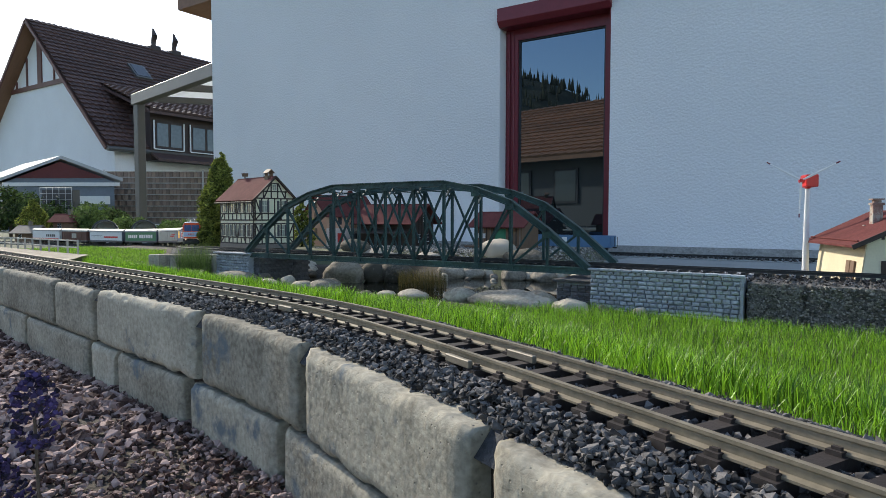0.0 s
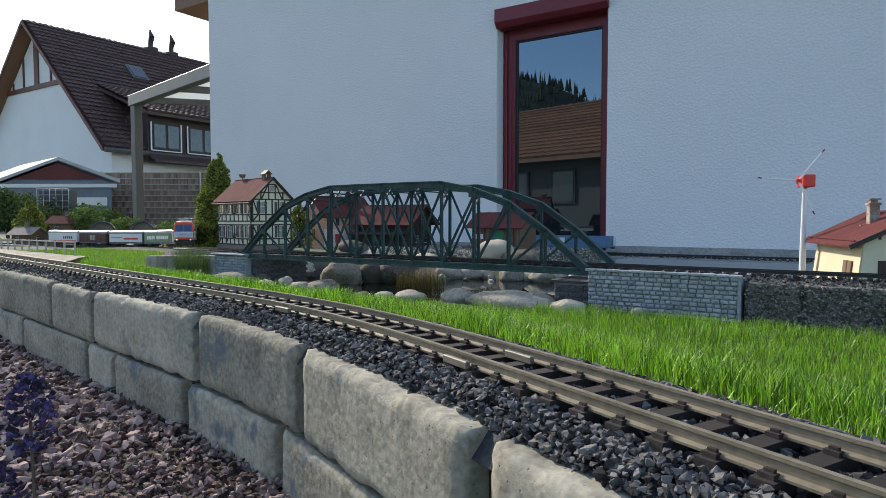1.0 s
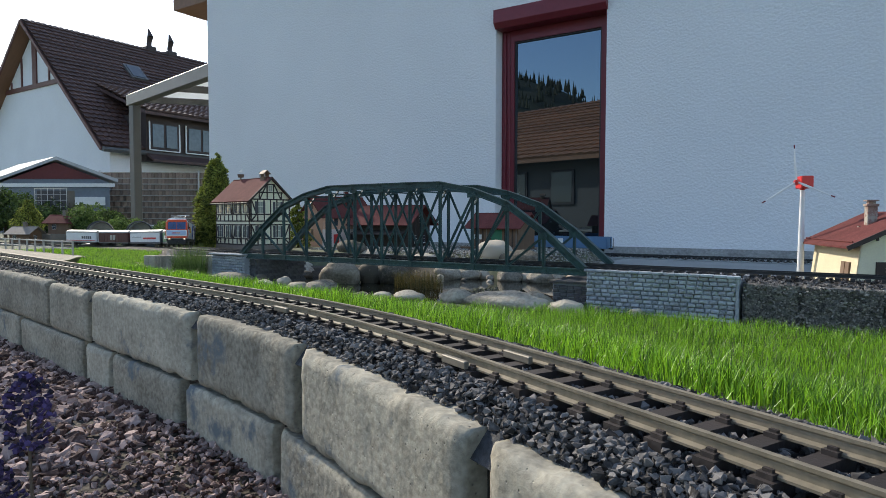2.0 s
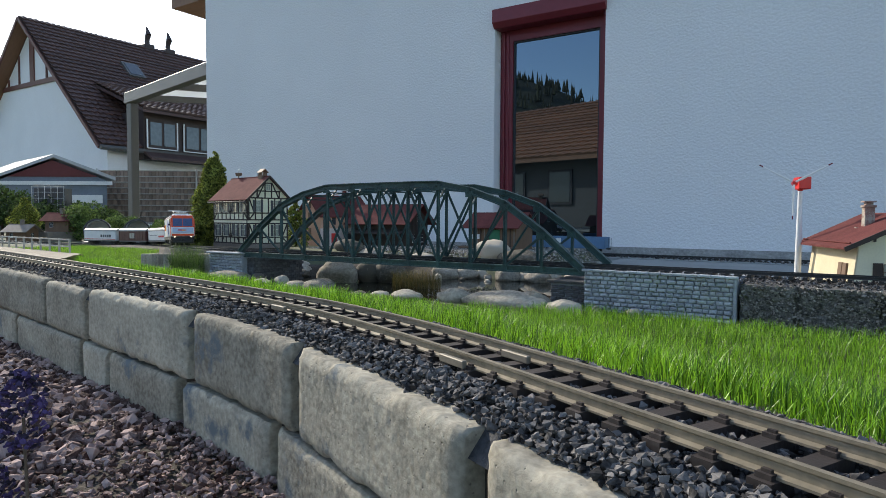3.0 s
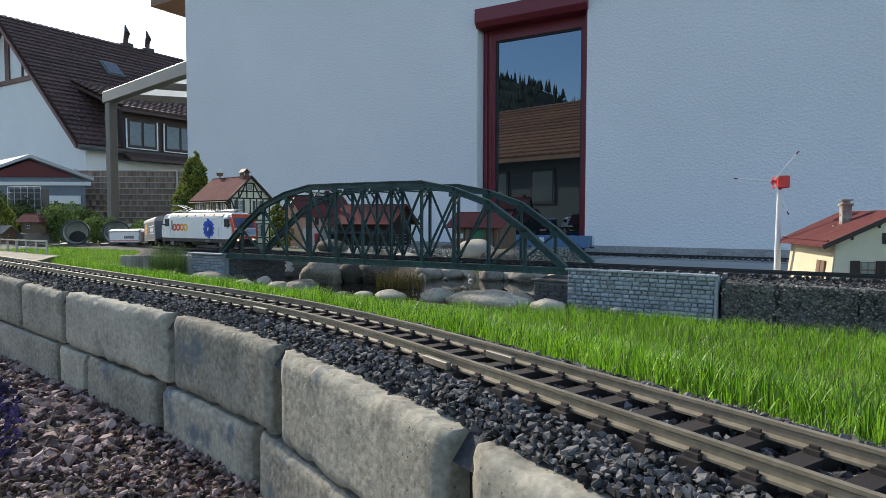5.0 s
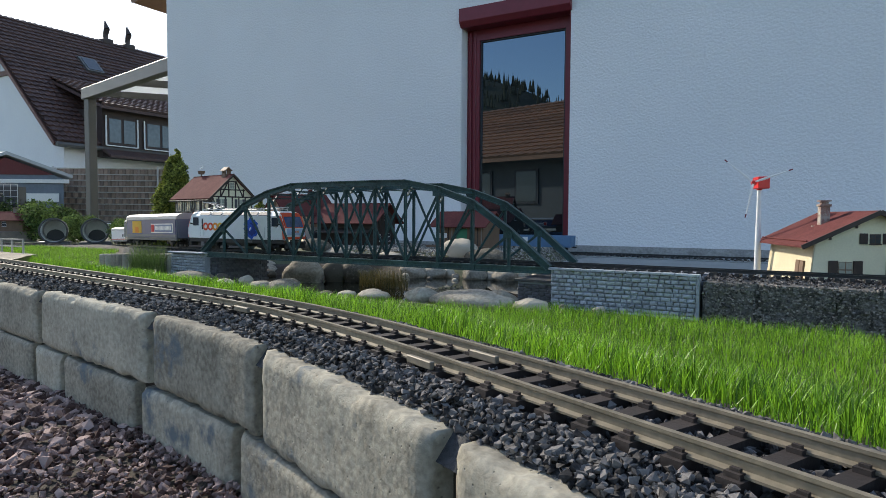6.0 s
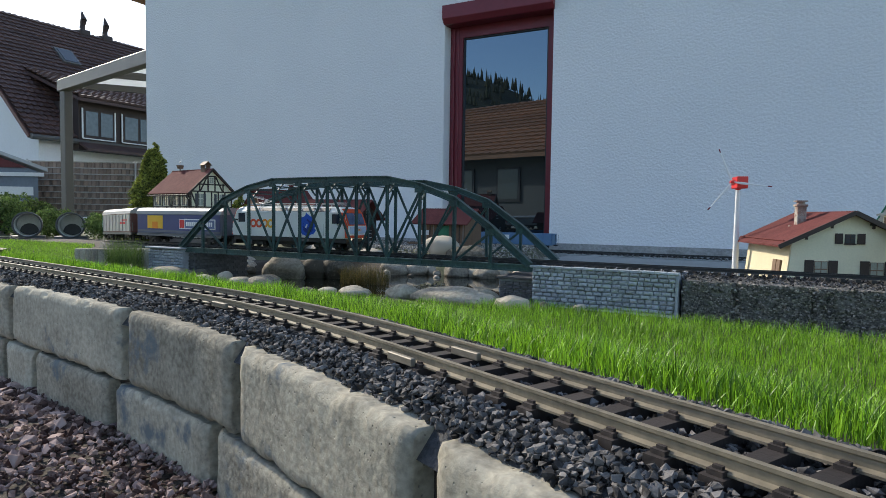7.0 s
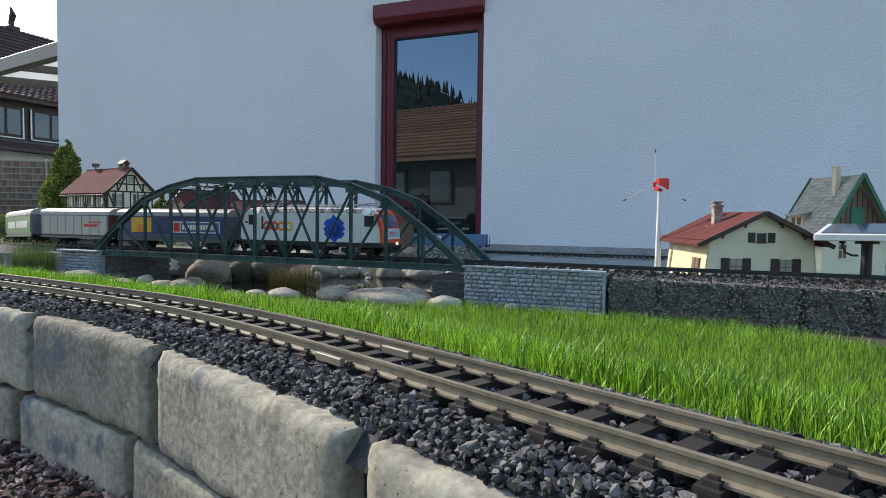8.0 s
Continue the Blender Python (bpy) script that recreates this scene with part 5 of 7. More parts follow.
    for i, (dx, s) in enumerate(((0.006, 1.0), (-0.010, 0.8))):
        b = bm_new()
        x, z = -0.14 + dx, h1 + 0.042
        cyl(b, (x, 0, z), (x, 0, z + 0.014 * s), 0.0008, n=5)
        v = bmesh.ops.create_uvsphere(b, u_segments=8, v_segments=6, radius=0.006 * s, matrix=Matrix.Translation((x, 0, z + 0.019 * s)) @ Matrix.Diagonal((1.5, 0.8, 0.8, 1)))
        cyl(b, (x + 0.006 * s, 0, z + 0.021 * s), (x + 0.010 * s, 0, z + 0.033 * s), 0.0016, 0.0012, 6)
        cyl(b, (x + 0.010 * s, 0, z + 0.034 * s), (x + 0.019 * s, 0, z + 0.034 * s), 0.0014, 0.0003, 6)
        part("stork", b, M["white"], t, "white model stork")
    return t


def chalet():
    t = thing("chalet", "cream model chalet with dark shutters and a red roof", "model house", pose(0.084, 2.39, 0.060, 0, 0, -71))
    L, W, h0, h1 = 0.40, 0.315, 0.150, 0.229
    # the gable at +x of the model looks at the viewer after the turn
    b = bm_new()
    prism(b, lambda x: [(x, -W / 2 - 0.012, 0), (x, W / 2 + 0.012, 0), (x, W / 2 - 0.004, h0), (x, 0, h1), (x, -W / 2 + 0.004, h0)], -L / 2, L / 2)
    part("wall", b, M["white_wall"], t)
    for sy in (-1, 1):
        b = bm_new()
        prism(b, lambda x: [(x, sy * (W / 2 + 0.013), 0), (x, sy * (W / 2 + 0.016), 0), (x, sy * (W / 2), h0), (x, sy * (W / 2 - 0.003), h0)], -L / 2, L / 2)
        part("side_cladding", b, M["yellow_wall"], t)
    k = (h1 - h0) / (W / 2)
    over = 0.045
    for sy in (-1, 1):
        lo, hi = Vector((0, sy * (W / 2 + over), h0 - k * over)), Vector((0, 0, h1))
        q = [lo, hi, hi + Vector((0, 0, 0.007)), lo + Vector((0, 0, 0.006))]
        b = bm_new()
        prism(b, lambda x: [(x, p.y, p.z) for p in q], -L / 2 - 0.03, L / 2 + 0.03)
        r = part("roof", b, M["roof_red"], t)
        b = bm_new()
        beam(b, Vector((L / 2 + 0.032, lo.y, lo.z + 0.001)), Vector((L / 2 + 0.032, 0, h1 + 0.002)), 0.013, 0.005, (1, 0, 0))
        part("barge_board", b, M["timber"], r, "dark barge board")
        b = bm_new()
        cyl(b, (-L / 2 - 0.02, sy * (W / 2 + over - 0.02), h0 - k * (over - 0.02) + 0.009), (L / 2 + 0.01, sy * (W / 2 + over - 0.02), h0 - k * (over - 0.02) + 0.009), 0.0025, n=6)
        part("snow_guard", b, M["roof_red"], r)
        for u in (0.35, 0.78):
            b = bm_new()
            p = Vector((L / 2 + 0.012, sy * W / 2 * u, mix(h1, h0, u) - 0.004))
            box(b, p, (0.03, 0.007, 0.007))
            box(b, p + Vector((0.004, 0, -0.008)), (0.008, 0.005, 0.010))
            part("purlin", b, M["timber"], t)
    for u in (-0.075, 0.075):
        window(t, "g", L, W, u, 0.030, 0.036, 0.057, M["brown_wood"], M["pane"], None)
        for sg in (-1, 1):
            b = bm_new()
            face_box(b, "g", L, W, u + sg * 0.0325 - 0.0125, u + sg * 0.0325 + 0.0125, 0.027, 0.090, 0.004)
            part("shutter", b, M["timber"], t, "dark brown shutter", bevel=0.0006)
    window(t, "g", L, W, 0.0, 0.140, 0.028, 0.028, M["timber"], M["pane_dark"], None)
    for sg in (-1, 1):
        b = bm_new()
        face_box(b, "g", L, W, sg * 0.030 - 0.0105, sg * 0.030 + 0.0105, 0.139, 0.170, 0.004)
        part("shutter", b, M["timber"], t, "dark brown shutter", bevel=0.0006)
    for x in (0.10, 0.135):
        b = bm_new()
        box(b, (x, -W / 2 - 0.013, 0.048), (0.03, 0.006, 0.075), Matrix.Rotation(radians(-5), 3, "X"))
        part("side_door", b, M["brown_wood"], t, "brown wooden side door", bevel=0.0008)
    chimney(t, 0.02, -0.072, 0.165, 0.256, 0.027, M["chimney_brick"])
    b = bm_new()
    span(b, -0.01, 0.005, -0.098, -0.086, 0.16, 0.19)
    part("chimney_foot", b, M["grey_wood"], t)
    return t


def green_house():
    t = thing("green_trimmed_house", "yellow model house with slate roof and green barge boards", "model house", pose(0.475, 3.03, 0.05, 0, 0, -62))
    L, W, h0, h1 = 0.235, 0.27, 0.175, 0.392
    gable_house(t, L, W, h0, h1, M["white_wall"], M["slate"], 0.03, ridge_tiles=True)
    k = (h1 - h0) / (W / 2)
    # slates in rows on the side that shows
    sl = bm_new()
    span(sl, -0.0098, 0.0098, -0.0085, 0.0085, -0.0010, 0.0010)
    me = finish(sl, "shingle", M["slate"])
    run = math.hypot(W / 2 + 0.03, k * (W / 2 + 0.03))
    ang = math.degrees(math.atan(k))
    for r in range(19):
        u = (r + 0.5) / 19
        y, z = -(W / 2 + 0.03) * (1 - u), mix(h0 - k * 0.03, h1, u) + 0.0095
        for i in range(15):
            x = -L / 2 - 0.018 + (i + (0.5 if r % 2 else 0)) * 0.0202
            if x > L / 2 + 0.02:
                continue
            part("shingle", me, M["slate"], t).matrix_local = pose(x, y, z + 0.0005 * random.random(), ang - 4, 0, random.uniform(-1.5, 1.5))
    for sy in (-1, 1):
        b = bm_new()
        beam(b, (L / 2 + 0.034, sy * (W / 2 + 0.03), h0 - k * 0.03), (L / 2 + 0.034, 0, h1 + 0.012), 0.014, 0.006, (1, 0, 0))
        part("barge_board", b, M["green_paint"], t, "green barge board")
        b = bm_new()
        beam(b, (-L / 2 - 0.034, sy * (W / 2 + 0.03), h0 - k * 0.03), (-L / 2 - 0.034, 0, h1 + 0.012), 0.012, 0.006, (1, 0, 0))
        part("barge_board", b, M["green_paint"], t)
    b = bm_new()
    prism(b, lambda x: [(x, -W / 2 + 0.005, h0 + 0.008), (x, W / 2 - 0.005, h0 + 0.008), (x, 0, h1 - 0.012)], L / 2 + 0.0005, L / 2 + 0.004)
    part("gable_boarding", b, M["brown_wood"], t, "brown boarded gable")
    for i in range(11):
        b = bm_new()
        y = -0.11 + i * 0.022
        top = h1 - 0.02 - abs(y) * k
        span(b, L / 2 + 0.0042, L / 2 + 0.006, y - 0.0012, y + 0.0012, h0 + 0.008, top)
        part("batten", b, M["timber"], t)
    b = bm_new()
    face_box(b, "g", L, W, -0.026, 0.026, 0.20, 0.275, 0.008)
    part("loft_door", b, M["green_paint"], t, "green loft door", bevel=0.001)
    window(t, "g", L, W, -0.05, 0.075, 0.032, 0.055, M["cream"], M["brown_wood"])
    window(t, "g", L, W, 0.06, 0.075, 0.032, 0.055, M["cream"], M["brown_wood"])
    b = bm_new()
    face_box(b, "e", L, W, -0.015, 0.02, 0.02, 0.11, 0.004)
    part("front_door", b, M["green_paint"], t, "green front door", bevel=0.001)
    # dormer
    b = bm_new()
    prism(b, lambda x: [(x, -0.125, 0.195), (x, -0.125, 0.243), (x, -0.035, 0.268), (x, -0.055, 0.225)], -0.095, -0.02)
    dm = part("dormer", b, M["yellow_wall"], t, "yellow roof dormer")
    b = bm_new()
    prism(b, lambda x: [(x, -0.145, 0.240), (x, -0.145, 0.246), (x, -0.03, 0.280), (x, -0.03, 0.274)], -0.108, -0.008)
    part("dormer_roof", b, M["slate"], dm)
    for x in (-0.076, -0.040):
        b = bm_new()
        span(b, x - 0.011, x + 0.011, -0.1275, -0.125, 0.205, 0.234)
        part("dormer_window", b, M["brown_wood"], dm)
    chimney(t, 0.055, -0.040, 0.28, 0.425, 0.022, M["yellow_wall"])
    return t


def far_house_salmon():
    t = thing("salmon_station", "salmon and grey model station with a red tiled roof", "model house", pose(-3.18, 3.40, 0.06, 0, 0, -101.5))
    L, W, h0, h1 = 0.42, 0.26, 0.24, 0.365
    gable_house(t, L, W, h0, h1, M["salmon"], M["roof_red"], 0.025)
    b = bm_new()
    span(b, -L / 2 - 0.003, L / 2 + 0.003, W / 2, W / 2 + 0.003, 0, 0.14)
    part("grey_storey", b, M["pink"], t, "greyish pink lower storey")
    for u in (-0.14, -0.03, 0.10):
        b = bm_new()
        span(b, u - 0.022, u + 0.022, W / 2 + 0.002, W / 2 + 0.006, 0.04, 0.105)
        part("shutter", b, M["logo_red"] if u > 0 else M["dark_grey"], t, "closed shutter", bevel=0.001)
        b = bm_new()
        span(b, u - 0.014, u + 0.014, W / 2 + 0.0002, W / 2 + 0.004, 0.165, 0.215)
        part("window", b, M["pane_dark"], t)
    for z in (0.09, 0.20, 0.28):
        b = bm_new()
        span(b, L / 2, L / 2 + 0.004, -0.015, 0.015, z, z + 0.05)
        part("window", b, M["brown_wood"], t)
    chimney(t, -0.05, 0.05, 0.31, 0.395, 0.03, M["roof_red"])
    return t


def dark_barn():
    t = thing("dark_barn", "dark boarded model barn with a red roof and white windows", "model house", pose(-2.74, 3.5, 0.06, 0, 0, 6))
    L, W, h0, h1 = 0.42, 0.30, 0.20, 0.30
    gable_house(t, L, W, h0, h1, M["timber"], M["roof_red"], 0.05)
    for i in range(15):
        b = bm_new()
        y = -W / 2 + (i + 0.5) * W / 15
        span(b, L / 2 + 0.0002, L / 2 + 0.003, y - 0.0015, y + 0.0015, 0.0, h0 + (h1 - h0) * (1 - abs(y) / (W / 2)) - 0.004)
        part("batten", b, M["timber"], t)
    window(t, "g", L, W, 0.02, 0.19, 0.034, 0.045, M["white"], M["pane_dark"])
    window(t, "g", L, W, -0.05, 0.05, 0.034, 0.050, M["white"], M["pane_dark"])
    window(t, "g", L, W, 0.06, 0.05, 0.034, 0.050, M["white"], M["pane_dark"])
    b = bm_new()
    prism(b, lambda x: [(x, -W / 2 - 0.09, 0.105), (x, -W / 2, 0.13), (x, -W / 2, 0.136), (x, -W / 2 - 0.09, 0.111)], -L / 2, L / 2)
    part("lean_to_roof", b, M["timber"], t)
    return t


def goods_shed():
    t = thing("goods_shed", "brown wooden model goods shed with a red roof", "model house", pose(-1.90, 3.55, 0.075, 0, 0, -4))
    L, W, h0, h1 = 0.35, 0.20, 0.16, 0.228
    gable_house(t, L, W, h0, h1, M["brown_wood"], M["roof_red"], 0.036)
    for i in range(13):
        b = bm_new()
        u = -L / 2 + (i + 0.5) * L / 13
        face_box(b, "e", L, W, u - 0.003, u + 0.003, 0.02, h0, 0.003)
        part("batten", b, M["timber"] if i % 2 else M["grey_wood"], t)
    b = bm_new()
    face_box(b, "e", L, W, -0.02, 0.06, 0.03, 0.13, 0.004)
    part("sliding_door", b, M["green_paint"], t, "green sliding door", bevel=0.001)
    for u in (-0.15, -0.10):
        b = bm_new()
        face_box(b, "e", L, W, u - 0.009, u + 0.009, 0.07, 0.10, 0.005)
        part("notice", b, M["white"], t, "white notice")
    b = bm_new()
    span(b, -L / 2 - 0.03, L / 2 + 0.03, -W / 2 - 0.07, -W / 2, 0.012, 0.024)
    part("platform", b, M["brown_wood"], t, bevel=0.001)
    for i in range(5):
        b = bm_new()
        x = mix(-L / 2, L / 2, i / 4)
        span(b, x - 0.006, x + 0.006, -W / 2 - 0.06, -W / 2 - 0.048, -0.02, 0.012)
        part("platform_post", b, M["timber"], t)
    return t


half_timbered()
chalet()
green_house()
far_house_salmon()
dark_barn()
goods_shed()


# ---- wind turbine; its rotor turns ----
ROTOR_AT = (-0.188, 2.455, 0.398)


def turbine():
    t = thing("wind_turbine", "white model wind turbine with a red nacelle", "model turbine")
    b = bm_new()
    cyl(b, (-0.173, 2.5, 0.02), (-0.173, 2.5, 0.385), 0.012, 0.0065, 16)
    part("tower", b, M["white"], t, smooth=False)
    b = bm_new()
    box(b, (-0.168, 2.505, 0.398), (0.038, 0.068, 0.042), Matrix.Rotation(radians(20), 3, "Z"))
    cyl(b, (-0.173, 2.5, 0.372), (-0.173, 2.5, 0.385), 0.010, n=12)
    part("nacelle", b, M["red"], t, bevel=0.006)
    r = thing("turbine_rotor", "three slim white rotor blades with red tips", "rotor")
    b = bm_new()
    cyl(b, (0, 0.012, 0), (0, -0.014, 0), 0.011, 0.005, 14)
    part("hub", b, M["red"], r)
    for k in range(3):
        a = k * 2 * math.pi / 3
        m = Matrix.Rotation(a, 3, "Y")
        b = bm_new()
        vs = []
        for z, w in ((0.006, 0.0028), (0.03, 0.0042), (0.075, 0.0028), (0.112, 0.0018)):
            vs.append([b.verts.new(m @ Vector((x, -0.006 + y, z))) for x, y in ((-w, 0), (0, -0.0012), (w, 0), (0, 0.0012))])
        for i in range(3):
            for j in range(4):
                b.faces.new((vs[i][j], vs[i][(j + 1) % 4], vs[i + 1][(j + 1) % 4], vs[i + 1][j]))
        b.faces.new(vs[0]), b.faces.new(vs[3])
        bl = part("blade", b, M["white"], r)
        b = bm_new()
        beam(b, m @ Vector((0, -0.006, 0.112)), m @ Vector((0, -0.006, 0.125)), 0.0042, 0.0028, (0, 1, 0))
        part("tip", b, M["red_frame"], bl, "dark red tip")
    return r


ROTOR = turbine()


# ---- solar lamp panel beside the track ----
def solar_panel():
    t = thing("solar_panel", "small solar panel in a white frame on a black post", "solar panel")
    b = bm_new()
    cyl(b, (0.41, 2.12, 0.03), (0.41, 2.12, 0.225), 0.014, n=12)
    cyl(b, (0.41, 2.12, 0.205), (0.41, 2.12, 0.236), 0.030, n=14)
    part("post", b, M["black"], t)
    m = Matrix.Rotation(radians(-16), 3, "Z") @ Matrix.Rotation(radians(6.5), 3, "X") @ Matrix.Rotation(radians(-1), 3, "Y")
    b = bm_new()
    box(b, (0.468, 2.066, 0.240), (0.36, 0.25, 0.018), m)
    part("panel_frame", b, M["white"], t, "white plastic frame", bevel=0.002)
    b = bm_new()
    box(b, (0.468, 2.0645, 0.2502), (0.33, 0.22, 0.002), m)
    part("cell", b, M["cell"], t, "blue black solar cell")
    b = bm_new()
    pts = [(0.345, 2.09, 0.225), (0.345, 2.085, 0.20), (0.352, 2.085, 0.18), (0.372, 2.095, 0.172), (0.385, 2.10, 0.172)]
    for p, q in zip(pts, pts[1:]):
        cyl(b, p, q, 0.003, n=8)
    cyl(b, (0.345, 2.09, 0.205), (0.345, 2.09, 0.235), 0.008, n=10)
    part("cable", b, M["black"], t, "black cable and plug")


M["cell"] = mat("solar_cell", (0.03, 0.05, 0.10), 0.08, 0.2, 30)
solar_panel()


# ---- blue open wagon on the rear track ----
def open_wagon():
    t = thing("open_wagon", "blue open model wagon on the rear track", "model wagon", pose(-1.67, 4.1, 0.048))
    b = bm_new()
    L, W = 0.55, 0.10
    for y in (-W / 2, W / 2):
        span(b, -L / 2, L / 2, y - 0.003, y + 0.003, 0.034, 0.108)
    for x in (-L / 2, L / 2):
        span(b, x - 0.003, x + 0.003, -W / 2, W / 2, 0.034, 0.108)
    span(b, -L / 2, L / 2, -W / 2, W / 2, 0.030, 0.036)
    part("body", b, M["wagon_blue"], t)
    for i in range(9):
        b = bm_new()
        x = mix(-L / 2 + 0.004, L / 2 - 0.004, i / 8)
        box(b, (x, -W / 2 - 0.0045, 0.071), (0.006, 0.003, 0.072))
        part("stake", b, M["wagon_blue"], t)
    b = bm_new()
    box(b, (-0.05, -W / 2 - 0.0042, 0.078), (0.045, 0.002, 0.035))
    part("notice", b, M["white"], t, "white notice")
    for sx in (-1, 1):
        bogie(t, sx * 0.19, 0.08)
        b = bm_new()
        box(b, (sx * (L / 2 + 0.014), 0, 0.030), (0.028, 0.012, 0.010))
        for y in (-0.03, 0.03):
            cyl(b, (sx * (L / 2 + 0.02), y, 0.03), (sx * (L / 2 + 0.02), y, 0.100), 0.0016, n=6)
        part("coupler", b, M["running"], t)


M["wagon_blue"] = mat("faded_blue_wagon", (0.10, 0.20, 0.34), 0.55, 0.15, 20)
open_wagon()


# ---- grey chippings of the yard between pond and ledge ----
M["yard"] = mat("yard_chippings", (0.16, 0.15, 0.13), 0.9, 0.4, 40, 200, bump=0.001, bump_scale=200, island=0.6, tint=(0.30, 0.285, 0.26), spec=0.2)


def yard_places():
    out = []
    for _ in range(12000):
        x, y = RNG.uniform(-2.9, -1.28), RNG.uniform(2.84, 3.97)
        out.append((x, y, ground_z(x, y) + 0.003, RNG.uniform(0.005, 0.010)))
    return out


scatter("yard_chippings", yard_places(), M["yard"], "pale grey chippings of the model yard", "gravel")


# ---- plants ----
def leaf_cloud(name, spots, material, size, per, label, category="shrub", trunk=None, group="", flat=0.5):
    """A trunk and a crown of many small leaf clumps; spots: x, y, z, radius of the clumps' clusters."""
    t = thing(name, label, category, group=group)
    if trunk:
        b = bm_new()
        (x0, y0, z0), (x1, y1, z1), r = trunk
        cyl(b, (x0, y0, z0), (x1, y1, z1), r, r * 0.35, 8)
        for i in range(7):
            f = 0.25 + 0.1 * i
            p = Vector((x0, y0, z0)).lerp(Vector((x1, y1, z1)), f)
            a = i * 2.4
            cyl(b, p, p + Vector((math.cos(a) * r * 5, math.sin(a) * r * 5, r * 4)), r * 0.35, r * 0.12, 5)
        part("trunk", b, M["bark"], t)
    verts, faces = [], []
    for x, y, z, rad in spots:
        n = int(per * (rad / spots[0][3]) ** 1.6) + 4
        d = RNG.normal(size=(n, 3))
        d /= np.linalg.norm(d, axis=1)[:, None]
        c = np.array((x, y, z)) + d * rad * RNG.uniform(0.45, 1.05, (n, 1))
        for p, dd in zip(c, d):
            u = RNG.normal(size=3) + dd * flat
            u /= np.linalg.norm(u)
            v = np.cross(u, RNG.normal(size=3))
            v /= np.linalg.norm(v)
            s = size * RNG.uniform(0.6, 1.3)
            k = len(verts)
            verts += [tuple(p - u * s * 0.5), tuple(p + v * s * 0.32), tuple(p + u * s * 0.8), tuple(p - v * s * 0.32)]
            faces.append((k, k + 1, k + 2, k + 3))
    part("crown", joined("crown", verts, faces, material), material, t)
    return t


def cone_spots(x, y, z0, z1, r, n):
    out = [(x, y, (z0 + z1) / 2, r * 0.5)]
    for i in range(n):
        f = RNG.random() ** 0.8
        a = RNG.uniform(0, 6.28)
        rr = r * (1 - f ** 1.6) ** 0.9 * (0.75 + 0.25 * min(1, f * 5)) * RNG.uniform(0.55, 1.0)
        out.append((x + math.cos(a) * rr, y + math.sin(a) * rr, mix(z0, z1, f), r * mix(0.32, 0.13, f) * RNG.uniform(0.7, 1.2)))
    return out


def column_spots(x, y, z0, z1, r, n):
    """A full, uneven column with ragged tops."""
    out = [(x, y, (z0 + z1) / 2, r * 0.6)]
    for _ in range(n):
        f, a = RNG.random(), RNG.uniform(0, 6.28)
        lump = 1 + 0.30 * noise.noise((math.cos(a) * 1.7, math.sin(a) * 1.7, f * 5.0))
        rr = r * (1 - f ** 3.2) ** 0.8 * lump * RNG.uniform(0.55, 1.0)
        out.append((x + math.cos(a) * rr, y + math.sin(a) * rr, mix(z0, z1, f), r * mix(0.30, 0.20, f) * RNG.uniform(0.6, 1.3)))
    for dx, top in ((0.02, 0.72), (-0.05, 0.66), (0.07, 0.64), (-0.015, 0.685)):
        for i in range(7):
            out.append((x + dx + RNG.uniform(-0.012, 0.012), y + RNG.uniform(-0.03, 0.03), top - 0.018 * i, r * (0.08 + 0.035 * i)))
    return out


leaf_cloud("conifer", column_spots(-3.755, 2.80, 0.06, 0.66, 0.135, 330), M["leaf"], 0.015, 520, "dense green dwarf conifer beside the half-timbered house", "tree",
           ((-3.755, 2.80, -0.03), (-3.755, 2.80, 0.60), 0.014))
leaf_cloud("conifer", cone_spots(-3.19, 3.03, 0.08, 0.40, 0.10, 70), M["leaf"], 0.012, 260, "dark dwarf conifer behind the half-timbered house", "tree",
           ((-3.19, 3.03, 0.0), (-3.19, 3.03, 0.36), 0.010))


def reeds(name, x, y, z, r, n, h, label, material):
    pl = []
    for _ in range(n):
        a, d = RNG.uniform(0, 6.28), r * RNG.random() ** 0.5
        pl.append((x + math.cos(a) * d, y + math.sin(a) * d * 0.6, z, h * RNG.uniform(0.5, 1.1)))
    ob = grass_blades(name, pl, label, material)
    return ob


reeds("reed_tuft", -1.60, 2.22, -0.03, 0.12, 1100, 0.095, "olive and rust reeds growing in the pond", M["reed"])
reeds("grass_tuft", -2.52, 1.735, 0.02, 0.10, 1000, 0.15, "long loose grass in front of the palisades", M["bush"])


# ---- boulders round the pond ----
# x, y, foot, half length, height, turn
NEAR_BANK = [(-2.21, 1.73, 0.0, 0.092, 0.044, 5), (-2.12, 1.80, 0.0, 0.037, 0.034, 0), (-1.985, 1.70, 0.0, 0.048, 0.026, 0), (-1.975, 1.80, 0.0, 0.030, 0.032, 20), (-1.75, 1.66, 0.0, 0.052, 0.035, 12),
             (-1.67, 1.70, 0.0, 0.075, 0.041, -8), (-1.39, 1.60, 0.006, 0.032, 0.020, 0), (-1.32, 1.63, 0.006, 0.032, 0.022, 15), (-1.20, 1.62, 0.006, 0.058, 0.034, 0), (-1.06, 1.68, 0.006, 0.054, 0.042, 12),
             (-0.88, 1.67, 0.006, 0.135, 0.046, -3), (-0.80, 1.70, 0.006, 0.055, 0.050, 20), (-0.675, 1.64, 0.006, 0.050, 0.040, 8), (-0.597, 1.68, 0.0, 0.018, 0.030, 0)]
